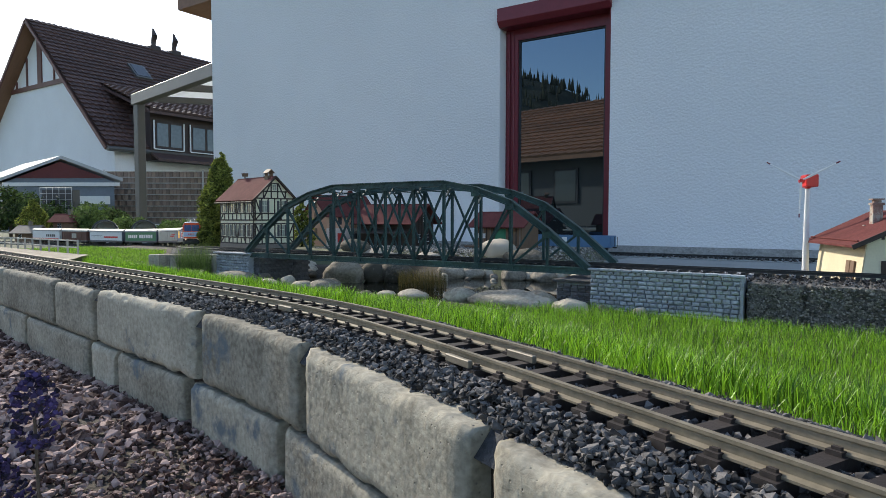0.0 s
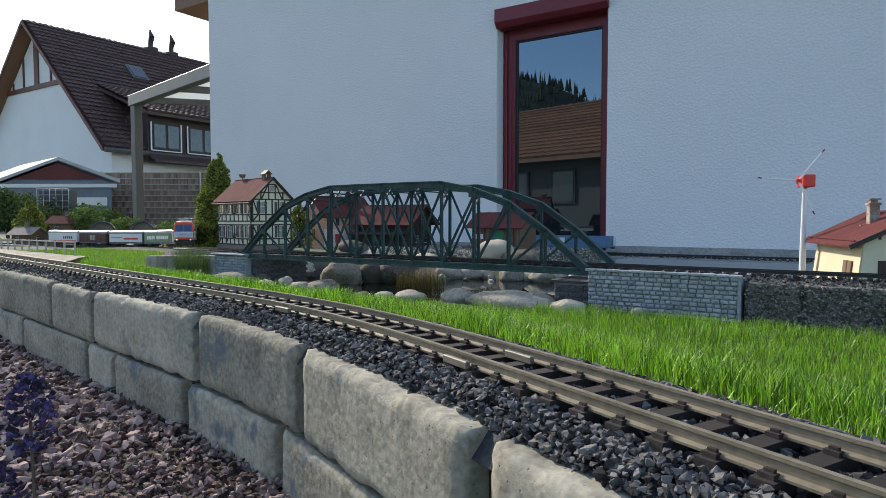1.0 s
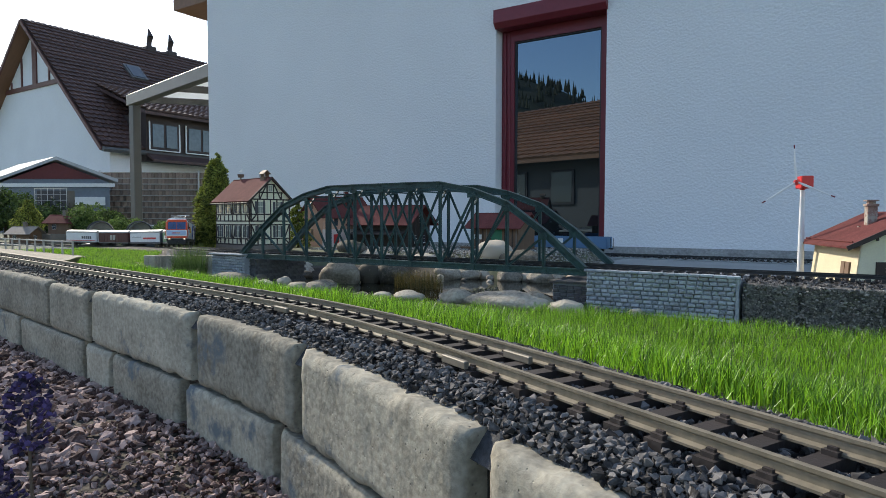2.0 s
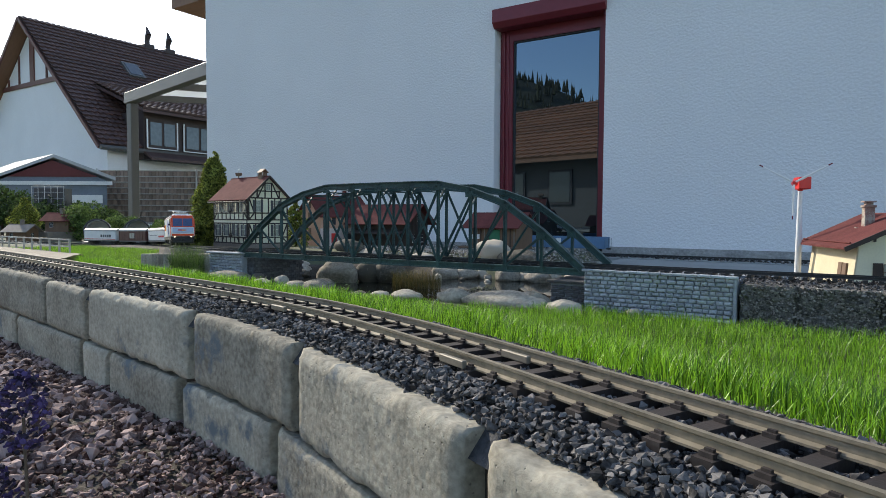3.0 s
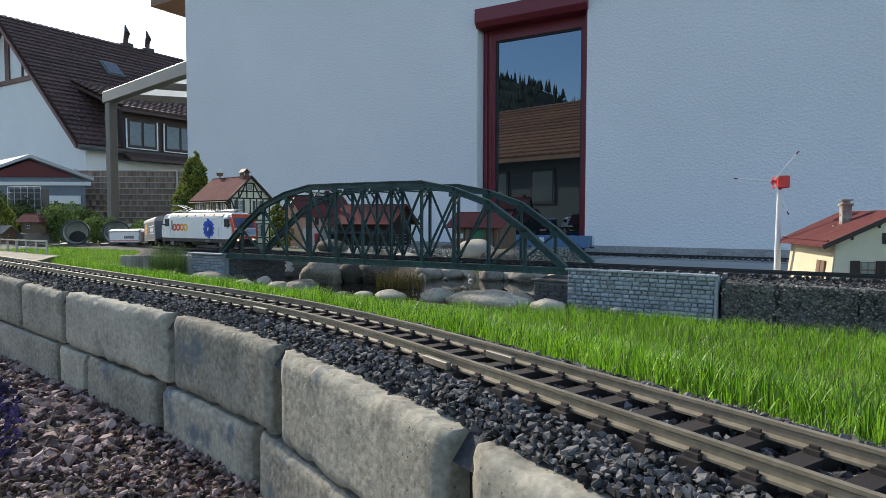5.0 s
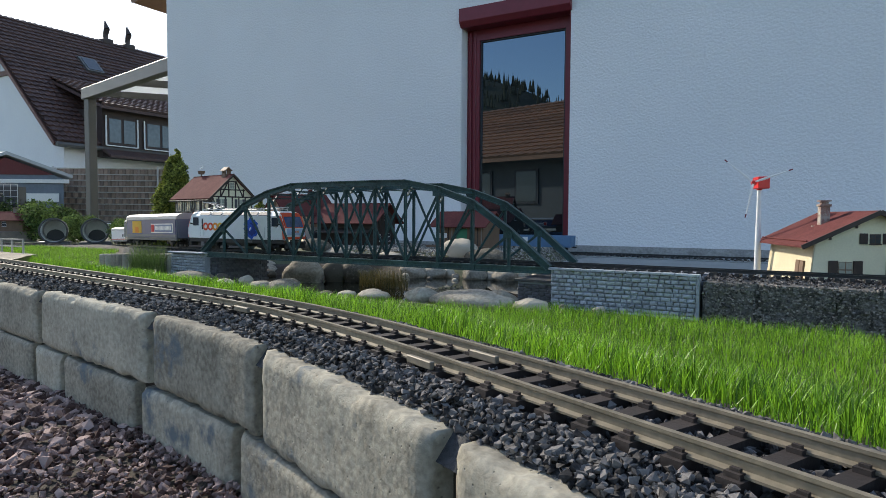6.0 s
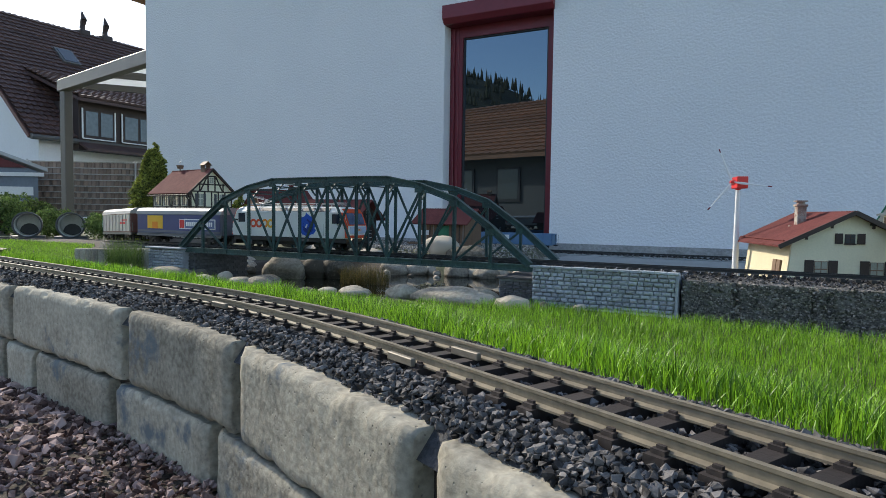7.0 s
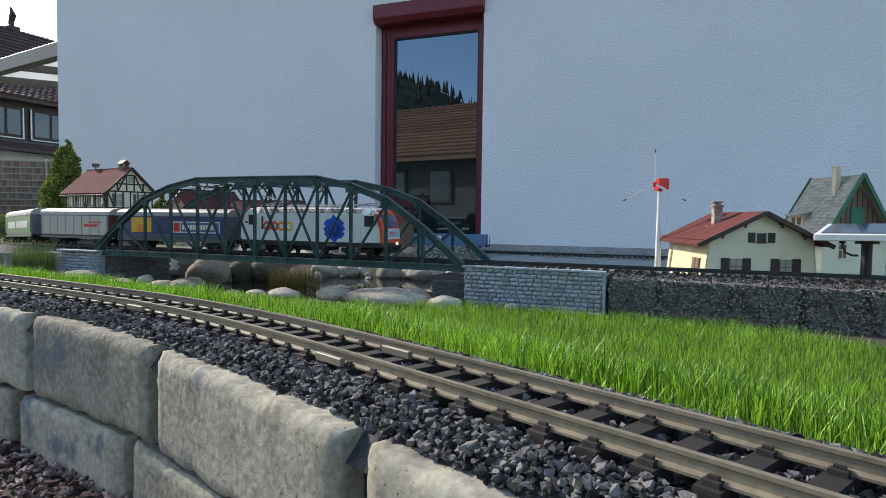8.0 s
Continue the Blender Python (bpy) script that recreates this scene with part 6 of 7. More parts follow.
FAR_BANK = [(-2.58, 2.51, -0.03, 0.042, 0.060, 0), (-2.36, 2.29, -0.03, 0.040, 0.036, 10), (-2.42, 2.36, -0.03, 0.050, 0.055, -20), (-2.03, 2.20, -0.035, 0.102, 0.112, 8), (-1.93, 2.29, -0.035, 0.070, 0.098, -15),
            (-1.84, 2.34, -0.035, 0.088, 0.098, 5), (-1.666, 2.49, -0.03, 0.020, 0.038, 0), (-1.72, 2.64, -0.03, 0.066, 0.066, 20), (-1.645, 2.71, -0.03, 0.070, 0.056, 0), (-1.575, 2.75, -0.03, 0.030, 0.048, -10),
            (-1.51, 2.70, -0.03, 0.022, 0.028, 0), (-1.415, 2.73, -0.03, 0.064, 0.064, 10), (-1.33, 2.76, -0.03, 0.040, 0.052, 0), (-1.27, 2.75, -0.03, 0.070, 0.058, -8), (-1.21, 2.81, -0.03, 0.038, 0.048, 0),
            (-1.17, 2.88, -0.03, 0.034, 0.040, 30), (-1.09, 2.80, -0.03, 0.060, 0.055, 0), (-0.97, 2.74, -0.03, 0.060, 0.055, 10), (-0.84, 2.68, -0.03, 0.060, 0.050, -10), (-0.70, 2.60, -0.03, 0.060, 0.050, 0),
            (-1.47, 2.62, -0.035, 0.016, 0.018, 0), (-1.60, 2.60, -0.035, 0.016, 0.020, 0)]
for i, (x, y, foot, a, h, r) in enumerate(NEAR_BANK):
    boulder(x, y, foot + h * 0.36, a, min(a * 0.75, 0.07), h * 0.66, i, "flat brownish river boulder at the lawn's edge", r)
for i, (x, y, foot, a, h, r) in enumerate(FAR_BANK):
    boulder(x, y, foot + h * 0.40, a, a * 0.8, h * 0.62, 60 + i, turn=r)
PALE = [(-2.50, 2.80, 0.11, 0.06, 0.050), (-2.33, 2.80, 0.13, 0.06, 0.05), (-2.02, 2.85, 0.09, 0.05, 0.04), (-1.62, 2.95, 0.10, 0.06, 0.06), (-1.43, 2.9, 0.13, 0.06, 0.05), (-1.24, 2.85, 0.07, 0.05, 0.03), (-1.78, 2.75, 0.08, 0.05, 0.035),
        (-0.50, 1.70, 0.022, 0.018, 0.022), (-2.86, 1.72, 0.06, 0.04, 0.03), (-2.95, 1.66, 0.05, 0.04, 0.028), (-2.78, 1.64, 0.045, 0.03, 0.02)]
for i, (x, y, a, c, h) in enumerate(PALE):
    boulder(x, y, max(ground_z(x, y), 0.0) + h * 0.35, a, c, h, 40 + i, "pale rounded boulder on the bank")


# ---- neighbour's house with a steep tiled roof ----
def tile_rows(name, parent, a, b, c, d, rows, cols, material):
    """Rows of pantiles on the slope a (lower near end), b (lower far end), c (upper far end), d (upper near end), joined."""
    a, b, c, d = (Vector(p) for p in (a, b, c, d))
    nrm = (b - a).cross(d - a).normalized()
    nrm = nrm if nrm.z > 0 else -nrm
    verts, faces = [], []
    sub = 4
    for r in range(rows):
        for k in range(cols * sub + 1):
            u = k / (cols * sub)
            wave = 0.5 + 0.5 * math.cos(2 * math.pi * (k / sub))
            for e, (f, lift) in enumerate(((r / rows, 0.075), (min(1.0, (r + 1.08) / rows), 0.02))):
                p = a.lerp(b, u).lerp(d.lerp(c, u), f)
                verts.append(p + nrm * (lift + 0.035 * wave))
            p = a.lerp(b, u).lerp(d.lerp(c, u), r / rows)
            verts.append(p + nrm * (0.01 + 0.02 * wave))
    n = cols * sub + 1
    for r in range(rows):
        for k in range(n - 1):
            o = (r * n + k) * 3
            faces.append((o, o + 3, o + 4, o + 1))
            faces.append((o + 2, o + 5, o + 3, o))
    ob = part(name, joined(name, [tuple(v) for v in verts], faces, material), material, parent)
    return tagged(ob, kind="stuff")


def neighbour_house():
    t = thing("neighbour_house", "white neighbouring house with a steep brown tiled roof", "house")
    y0, y1, xr, xe, ze, zr = 11.09, 22.0, -25.05, -20.22, 2.79, 7.26
    xl = 2 * xr - xe
    b = bm_new()
    prism(b, lambda y: [(xl, y, -0.3), (xe, y, -0.3), (xe, y, ze), (xr, y, zr - 0.12), (xl, y, ze)], y0, y1)
    part("wall", b, M["house_white"], t)
    k = (zr - ze) / (xe - xr)
    o = 0.45
    for sgn, xs in ((1, xe + 0.35), (-1, xl - 0.35)):
        zl = ze - k * 0.35
        b = bm_new()
        q = [(xs, zl), (xr, zr), (xr, zr + 0.12), (xs, zl + 0.09)]
        prism(b, lambda y: [(x, y, z) for x, z in q], y0 - o, y1 + o)
        r = part("roof", b, M["big_tile"], t)
        if sgn > 0:
            tile_rows("tiling", r, (xs, y0 - o, zl + 0.08), (xs, y1, zl + 0.08), (xr, y1, zr + 0.11), (xr, y0 - o, zr + 0.11), 30, 58, M["big_tile"])
    for sgn, xs in ((1, xe + 0.35), (-1, xl - 0.35)):
        b = bm_new()
        zl = ze - k * 0.35
        beam(b, (xs, y0 - o - 0.01, zl + 0.0), (xr, y0 - o - 0.01, zr + 0.03), 0.11, 0.05, (0, 1, 0))
        part("barge_board", b, M["wood_red"], t, "red-brown barge board")
        b = bm_new()
        q = [(xs, zl - 0.02), (xr, zr - 0.02), (xr, zr - 0.05), (xs, zl - 0.05)]
        prism(b, lambda y: [(x, y, z) for x, z in q], y0 - o, y0 - 0.003)
        part("soffit", b, M["soffit"], t, "brown boarded soffit")
    # gable boarding: band and uprights
    zb = 5.08
    half = (zr - zb) / k
    b = bm_new()
    span(b, xr - half + 0.02, xr + half - 0.02, y0 - 0.05, y0 - 0.002, zb - 0.09, zb + 0.07)
    part("gable_band", b, M["wood_red"], t, "red-brown timber band")
    for x, w in ((xr, 0.30), (xr - 1.0, 0.07), (xr + 1.05, 0.07), (xr - 1.85, 0.06), (xr + 1.9, 0.06)):
        b = bm_new()
        span(b, x - w / 2, x + w / 2, y0 - 0.05, y0 - 0.002, zb + 0.07, zr - abs(x - xr) * k - 0.14)
        part("gable_post", b, M["wood_red"], t)
    b = bm_new()
    cyl(b, (xe + 0.42, y0 - o, ze - k * 0.35 + 0.0), (xe + 0.42, y1, ze - k * 0.35 + 0.0), 0.08, n=8)
    part("gutter", b, M["alu"], t)
    # roof window
    def on_roof(y, f, lift=0.16):
        x, z = mix(xe + 0.35, xr, f), mix(ze - k * 0.35, zr, f)
        return Vector((x + 0.68 * lift, y, z + 0.73 * lift))
    b = bm_new()
    p, q = on_roof(13.85, 0.625), on_roof(13.85, 0.75)
    along = (q - p)
    beam(b, p, q, 0.10, 0.66, (0, 1, 0))
    rw = part("roof_window", b, M["alu"], t, "roof window")
    b = bm_new()
    e = along * 0.1
    n2 = Vector((0.68, 0, 0.73)) * 0.055
    beam(b, p + e + n2, q - e + n2, 0.02, 0.50, (0, 1, 0))
    part("pane", b, M["pane_dark"], rw)
    # dormer with two windows under its own tiled roof
    dy0, dy1, dx = 12.05, 19.0, -19.75
    b = bm_new()
    span(b, -22.2, dx, dy0, dy1, 2.2, 3.80)
    dm = part("dormer", b, M["dark_wood"], t, "dark boarded dormer")
    b = bm_new()
    q4 = [(dx + 0.4, 3.68), (-22.7, 4.95), (-22.7, 5.05), (dx + 0.4, 3.78)]
    prism(b, lambda y: [(x, y, z) for x, z in q4], dy0 - 0.25, dy1)
    part("dormer_roof", b, M["big_tile"], dm)
    ob = tile_rows("tiling", dm, (dx + 0.4, dy0 - 0.25, 3.78), (dx + 0.4, dy1, 3.78), (-22.7, dy1, 5.05), (-22.7, dy0 - 0.25, 5.05), 12, 34, M["big_tile"])
    for i, (ya, yb) in enumerate(((12.15, 13.25), (13.5, 14.75))):
        b = bm_new()
        span(b, dx, dx + 0.05, ya, yb, 2.60, 3.52)
        w = part("window", b, M["dark_wood"], dm)
        m = (ya + yb) / 2
        for j, (u, v) in enumerate(((ya + 0.1, m - 0.05), (m + 0.05, yb - 0.1))):
            b = bm_new()
            span(b, dx + 0.05, dx + 0.07, u, v, 2.68, 3.44)
            part("pane", b, M["win_reflect"], w)
        b = bm_new()
        for u in (ya, yb):
            span(b, dx + 0.05, dx + 0.08, u - 0.03, u + 0.01, 2.58, 3.52)
        span(b, dx + 0.05, dx + 0.08, ya, yb, 2.56, 2.59)
        part("window_rail", b, M["white"], w, "white edge strip")
    b = bm_new()
    q5 = [(-19.3, 2.16), (-19.9, 2.46), (-19.9, 2.54), (-19.3, 2.24)]
    prism(b, lambda y: [(x, y, z) for x, z in q5], dy0, dy1)
    part("dormer_apron", b, M["big_tile"], dm)
    for y in (15.5, 16.45):
        b = bm_new()
        span(b, xr - 0.22, xr + 0.22, y - 0.22, y + 0.22, zr - 0.3, zr + 0.22)
        cyl(b, (xr, y, zr + 0.2), (xr, y, zr + 0.42), 0.11, n=10)
        c = part("chimney", b, M["dark_wood"], t, "dark chimney", bevel=0.04)
        b = bm_new()
        cyl(b, (xr, y, zr + 0.4), (xr + 0.1, y, zr + 0.62), 0.10, 0.12, 10)
        cyl(b, (xr + 0.1, y, zr + 0.60), (xr - 0.02, y, zr + 0.95), 0.12, 0.03, 10)
        part("chimney_cowl", b, M["dark_wood"], c, "bent chimney cowl")


M["dark_wood"] = mat("dark_brown_boards", (0.045, 0.03, 0.027), 0.6, 0.25, 2, 20)
M["win_reflect"] = mat("dormer_glass", (0.10, 0.13, 0.16), 0.05, 0.2, 1)
neighbour_house()


# ---- glass-roofed pergola ----
def pergola():
    t = thing("pergola", "grey aluminium terrace roof with pale glass panels", "pergola")
    b = bm_new()
    span(b, -10.64, -10.50, 6.18, 6.32, -0.1, 2.40)
    part("post", b, M["alu"], t, bevel=0.01)
    b = bm_new()
    beam(b, (-10.70, 6.25, 2.33), (-6.2, 5.35, 2.33), 0.19, 0.14, (0, 1, 0))
    part("beam", b, M["alu"], t, bevel=0.01)
    for i, x in enumerate((-10.55, -9.2, -7.85, -6.5)):
        b = bm_new()
        y = mix(6.22, 5.4, (x + 10.7) / 4.5)
        beam(b, (x, y, 2.34), (x + 0.6, y + 4.5, 2.75), 0.10, 0.07, (1, 0, 0))
        part("rafter", b, M["alu"], t)
    for i in range(3):
        x = -10.5 + i * 1.35
        b = bm_new()
        y = mix(6.22, 5.4, (x + 10.7) / 4.5)
        vs = [b.verts.new(p) for p in ((x, y + 0.06, 2.40), (x + 1.3, y - 0.19, 2.40), (x + 1.9, y + 4.25, 2.81), (x + 0.6, y + 4.5, 2.81))]
        f = b.faces.new(vs)
        bmesh.ops.solidify(b, geom=[f], thickness=0.012)
        g = part("roof_pane", b, M["frosted"], t, "milky glass roof panel")
    b = bm_new()
    span(b, -10.2, -6.2, 10.7, 10.85, 2.2, 2.9)
    part("rear_beam", b, M["dark_wood"], t)


M["frosted"] = mat("milky_roof_glass", (0.8, 0.82, 0.8), 0.3, 0.04, 2, translucent=0.75)
pergola()


# ---- woven privacy screen ----
M["rail_pale"] = mat("pale_grey_railing", (0.38, 0.37, 0.33), 0.6, 0.2, 30)


def screen():
    t = thing("woven_screen", "brown woven privacy screen on grey posts", "fence")
    p0, p1 = Vector((-15.05, 8.05, 0)), Vector((-12.6, 9.75, 0))
    along = (p1 - p0).normalized()
    a = math.degrees(math.atan2(along.y, along.x))
    length = (p1 - p0).length
    b = bm_new()
    box(b, (0, 0, 0), (0.150, 0.03, 0.108))
    me = finish(b, "weave", M["wicker"], bevel=0.0)
    rows, cols = 9, 36
    for r in range(rows):
        for c in range(cols):
            u = (c + 0.5) / cols * length
            p = p0 + along * u
            ob = part("weave", me, M["wicker"], t)
            z = 0.22 + r * 0.136
            ob.matrix_local = pose(p.x, p.y, z, 0, 0, a + (24 if (r + c) % 2 else -24))
            ob.scale = (0.5, 1, 1)
    for r in range(rows + 1):
        b = bm_new()
        z = 0.152 + r * 0.136
        beam(b, p0 + Vector((0, -0.04, z)), p1 + Vector((0, -0.04, z)), 0.022, 0.014, (0, 1, 0))
        part("wire", b, M["rail_pale"], t, "pale tension wire")
    b = bm_new()
    beam(b, p0 + Vector((0, 0.05, 0.75)), p1 + Vector((0, 0.05, 0.75)), 1.25, 0.02, (0, 1, 0))
    part("backing", b, M["dark_wood"], t)
    for u in (0.0, 0.78, 1.0):
        p = p0.lerp(p1, u)
        b = bm_new()
        cyl(b, (p.x, p.y - 0.05, -0.1), (p.x, p.y - 0.05, 1.42), 0.022, n=8)
        part("post", b, M["steel"], t)


screen()


# ---- shed with a red gable ----
def red_shed():
    t = thing("garden_shed", "grey garden shed with red gable and white roof edge", "shed")
    f0, f1 = Vector((-15.95, 6.29, 0)), Vector((-13.9, 7.6, 0))
    al = (f1 - f0).normalized()
    back = Vector((-0.985, 0.17, 0))
    mid, half = (f0 + f1) / 2, (f1 - f0).length / 2

    b = bm_new()
    L = 2 * half
    prof = [(0, -0.2), (L, -0.2), (L, 1.08), (L / 2, 1.52), (0, 1.08)]
    prism(b, lambda d: [f0 + al * u + back * d + Vector((0, 0, z)) for u, z in prof], 0.0, 4.0)
    part("wall", b, M["shed_grey"], t)
    b = bm_new()
    prof2 = [(0.2, 1.16), (L - 0.2, 1.16), (L / 2, 1.52)]
    prism(b, lambda d: [f0 + al * u + back * d + Vector((0, 0, z)) for u, z in prof2], -0.03, -0.002)
    part("gable", b, M["shed_red"], t, "dark red gable panel")
    for u0, z0, u1, z1 in ((-0.2, 1.08, L / 2, 1.58), (L + 0.15, 1.08, L / 2, 1.58)):
        b = bm_new()
        pr = [(u0, z0), (u1, z1), (u1, z1 + 0.07), (u0, z0 + 0.07)]
        prism(b, lambda d: [f0 + al * u + back * d + Vector((0, 0, z)) for u, z in pr], -0.12, 3.0)
        part("roof", b, M["sheet_roof"], t, "pale grey sheet roof")
    b = bm_new()
    pr = [(-0.1, 0.98), (L + 0.1, 0.98), (L + 0.1, 1.06), (-0.1, 1.06)]
    prism(b, lambda d: [f0 + al * u + back * d + Vector((0, 0, z)) for u, z in pr], -0.06, -0.003)
    part("band", b, M["white"], t, "white band")
    b = bm_new()
    pr = [(L * 0.35, 0.58), (L * 0.95, 0.58), (L * 0.95, 0.76), (L * 0.35, 0.76)]
    prism(b, lambda d: [f0 + al * u + back * d + Vector((0, 0, z)) for u, z in pr], -0.06, -0.003)
    part("band", b, M["white"], t, "white band")


M["sheet_roof"] = mat("pale_sheet_roof", (0.46, 0.47, 0.48), 0.7, 0.1, 2)
M["shed_grey"] = mat("blue_grey_sheet", (0.16, 0.19, 0.23), 0.6, 0.15, 2)
M["shed_red"] = mat("dark_red_sheet", (0.13, 0.025, 0.025), 0.6, 0.15, 2)
red_shed()


# ---- far corner of the layout: shrubs, portals, small huts ----
def ball_spots(x, y, z, rx, rz, n):
    out = [(x, y, z, rx * 0.55)]
    for _ in range(n):
        d = RNG.normal(size=3)
        d /= np.linalg.norm(d)
        out.append((x + d[0] * rx * 0.75, y + d[1] * rx * 0.75, z + d[2] * rz * 0.75, rx * RNG.uniform(0.18, 0.4)))
    return out


def shrub(x, y, z, rx, rz, n, leaf, size, label):
    leaf_cloud("shrub", ball_spots(x, y, z, rx, rz, n), M[leaf], size, 330, label, "shrub", ((x, y, -0.06), (x, y, z), rx * 0.06))


leaf_cloud("conifer", cone_spots(-8.77, 3.75, 0.02, 0.50, 0.22, 90), M["leaf"], 0.02, 260, "small clipped conifer beside the hut", "tree", ((-8.77, 3.75, -0.05), (-8.77, 3.75, 0.4), 0.015))
shrub(-8.10, 4.20, 0.20, 0.30, 0.26, 34, "bush", 0.030, "spreading green shrub behind the track")
shrub(-7.20, 4.12, 0.14, 0.22, 0.15, 30, "bush", 0.024, "low green shrub behind the pipes")
shrub(-6.30, 4.15, 0.12, 0.26, 0.12, 30, "bush", 0.020, "low yellow-green shrub beside the screen")
shrub(-6.75, 4.45, 0.12, 0.22, 0.12, 30, "bush", 0.020, "low yellow-green shrub before the screen")
shrub(-11.3, 4.50, 0.42, 0.50, 0.32, 34, "hedge", 0.045, "dark hedge plant at the garden's edge")
shrub(-12.0, 4.0, 0.42, 0.50, 0.32, 34, "hedge", 0.045, "dark hedge plant at the garden's edge")
shrub(-10.0, 4.75, 0.30, 0.40, 0.26, 34, "hedge", 0.040, "dark shrub behind the hut")
shrub(-9.3, 4.95, 0.22, 0.34, 0.20, 30, "hedge", 0.034, "dark shrub before the gabion")


def portal(x, y, turn):
    t = thing("tunnel_pipe", "round pipe end with a dark rim behind the track", "tunnel portal", pose(x, y, 0.118, 0, 0, turn), group="tunnel portals")
    n = 32
    for name, m_, prof in (("rim", M["dark_grey"], ((0.135, -0.03), (0.122, -0.035), (0.118, 0.0), (0.135, 0.02))), ("pipe", M["portal"], ((0.120, -0.004), (0.110, 0.30), (0.122, 0.30), (0.128, 0.0)))):
        b = bm_new()
        rings = [[b.verts.new((r * math.cos(2 * math.pi * k / n), d, r * math.sin(2 * math.pi * k / n))) for k in range(n)] for r, d in prof]
        for i in range(4):
            for k in range(n):
                b.faces.new((rings[i][k], rings[i][(k + 1) % n], rings[(i + 1) % 4][(k + 1) % n], rings[(i + 1) % 4][k]))
        part(name, b, m_, t, smooth=True)
    b = bm_new()
    cyl(b, (0, 0.28, 0), (0, 0.30, 0), 0.112, n=n)
    part("pipe_end", b, M["portal"], t, "pale wall inside the pipe")
    b = bm_new()
    cyl(b, (0, 0.262, -0.075), (0, 0.279, -0.075), 0.085, n=24)
    part("tunnel_mouth", b, M["black"], t, "black tunnel mouth")
    b = bm_new()
    span(b, -0.15, 0.15, -0.02, 0.3, -0.17, -0.118)
    part("bedding", b, M["dark_grey"], t, "dark bedding block")


M["portal"] = mat("pale_portal_ring", (0.60, 0.60, 0.57), 0.5, 0.15, 20)
portal(-6.88, 3.65, 58)
portal(-6.53, 3.89, 56)


def hut(x, y, z, turn, s, label):
    t = thing("model_hut", label, "model house", pose(x, y, z, 0, 0, turn))
    L, W, h0, h1 = 0.30 * s, 0.22 * s, 0.16 * s, 0.23 * s
    gable_house(t, L, W, h0, h1, M["brown_wood"], M["roof_red"] if s > 1.0 else M["grey_wood"], 0.05 * s)
    window(t, "e", L, W, -0.07 * s, 0.06 * s, 0.05 * s, 0.06 * s, M["white"], M["pane_dark"])
    window(t, "g", L, W, 0.0, 0.06 * s, 0.05 * s, 0.06 * s, M["white"], M["pane_dark"])
    chimney(t, 0.0, 0.0, h1 - 0.01, h1 + 0.05, 0.04 * s, M["grey_wood"])


hut(-8.36, 4.00, 0.085, 30, 1.0001, "small brown model hut with a pale red roof")
hut(-8.40, 3.56, -0.03, 25, 0.88, "low grey-roofed model shed beside the track")
b = bm_new()
span(b, -8.7, -8.2, 3.75, 4.15, -0.1, 0.0855)
solid("hut_base", b, M["grey_wood"], "brown timber base under the hut", "base", bevel=0.004)
leaf_cloud("shrub", ball_spots(-3.95, 3.25, 0.07, 0.20, 0.10, 20), M["bush"], 0.012, 312, "low shrub beside the conifer", "shrub", ((-3.95, 3.25, -0.05), (-3.95, 3.25, 0.1), 0.01))


def gabion():
    t = thing("gabion", "wire gabion basket filled with grey stones", "gabion", pose(-9.85, 4.95, 0.30, 0, 0, 30))
    rngl = random.Random(4)
    me = joined("stone", CHIPS[3][0].tolist(), CHIPS[3][1], M["boulder"])
    for i in range(5):
        for j in range(6):
            ob = part("stone", me, M["boulder"], t)
            ob.matrix_local = pose(-0.62 + i * 0.1, rngl.uniform(-0.03, 0.03), j * 0.075, rngl.uniform(0, 90), 0, rngl.uniform(0, 360))
            ob.scale = (0.065, 0.065, 0.055)
    b = bm_new()
    for i in range(6):
        cyl(b, (-0.67 + i * 0.1, -0.085, -0.3), (-0.67 + i * 0.1, -0.085, 0.43), 0.004, n=5)
    for j in range(6):
        cyl(b, (-0.67, -0.085, -0.02 + j * 0.09), (-0.17, -0.085, -0.02 + j * 0.09), 0.004, n=5)
    part("wire_mesh", b, M["steel"], t)
    b = bm_new()
    span(b, -0.66, -0.18, -0.05, 0.12, -0.6, 0.40)
    part("filling", b, M["dark_grey"], t)


gabion()


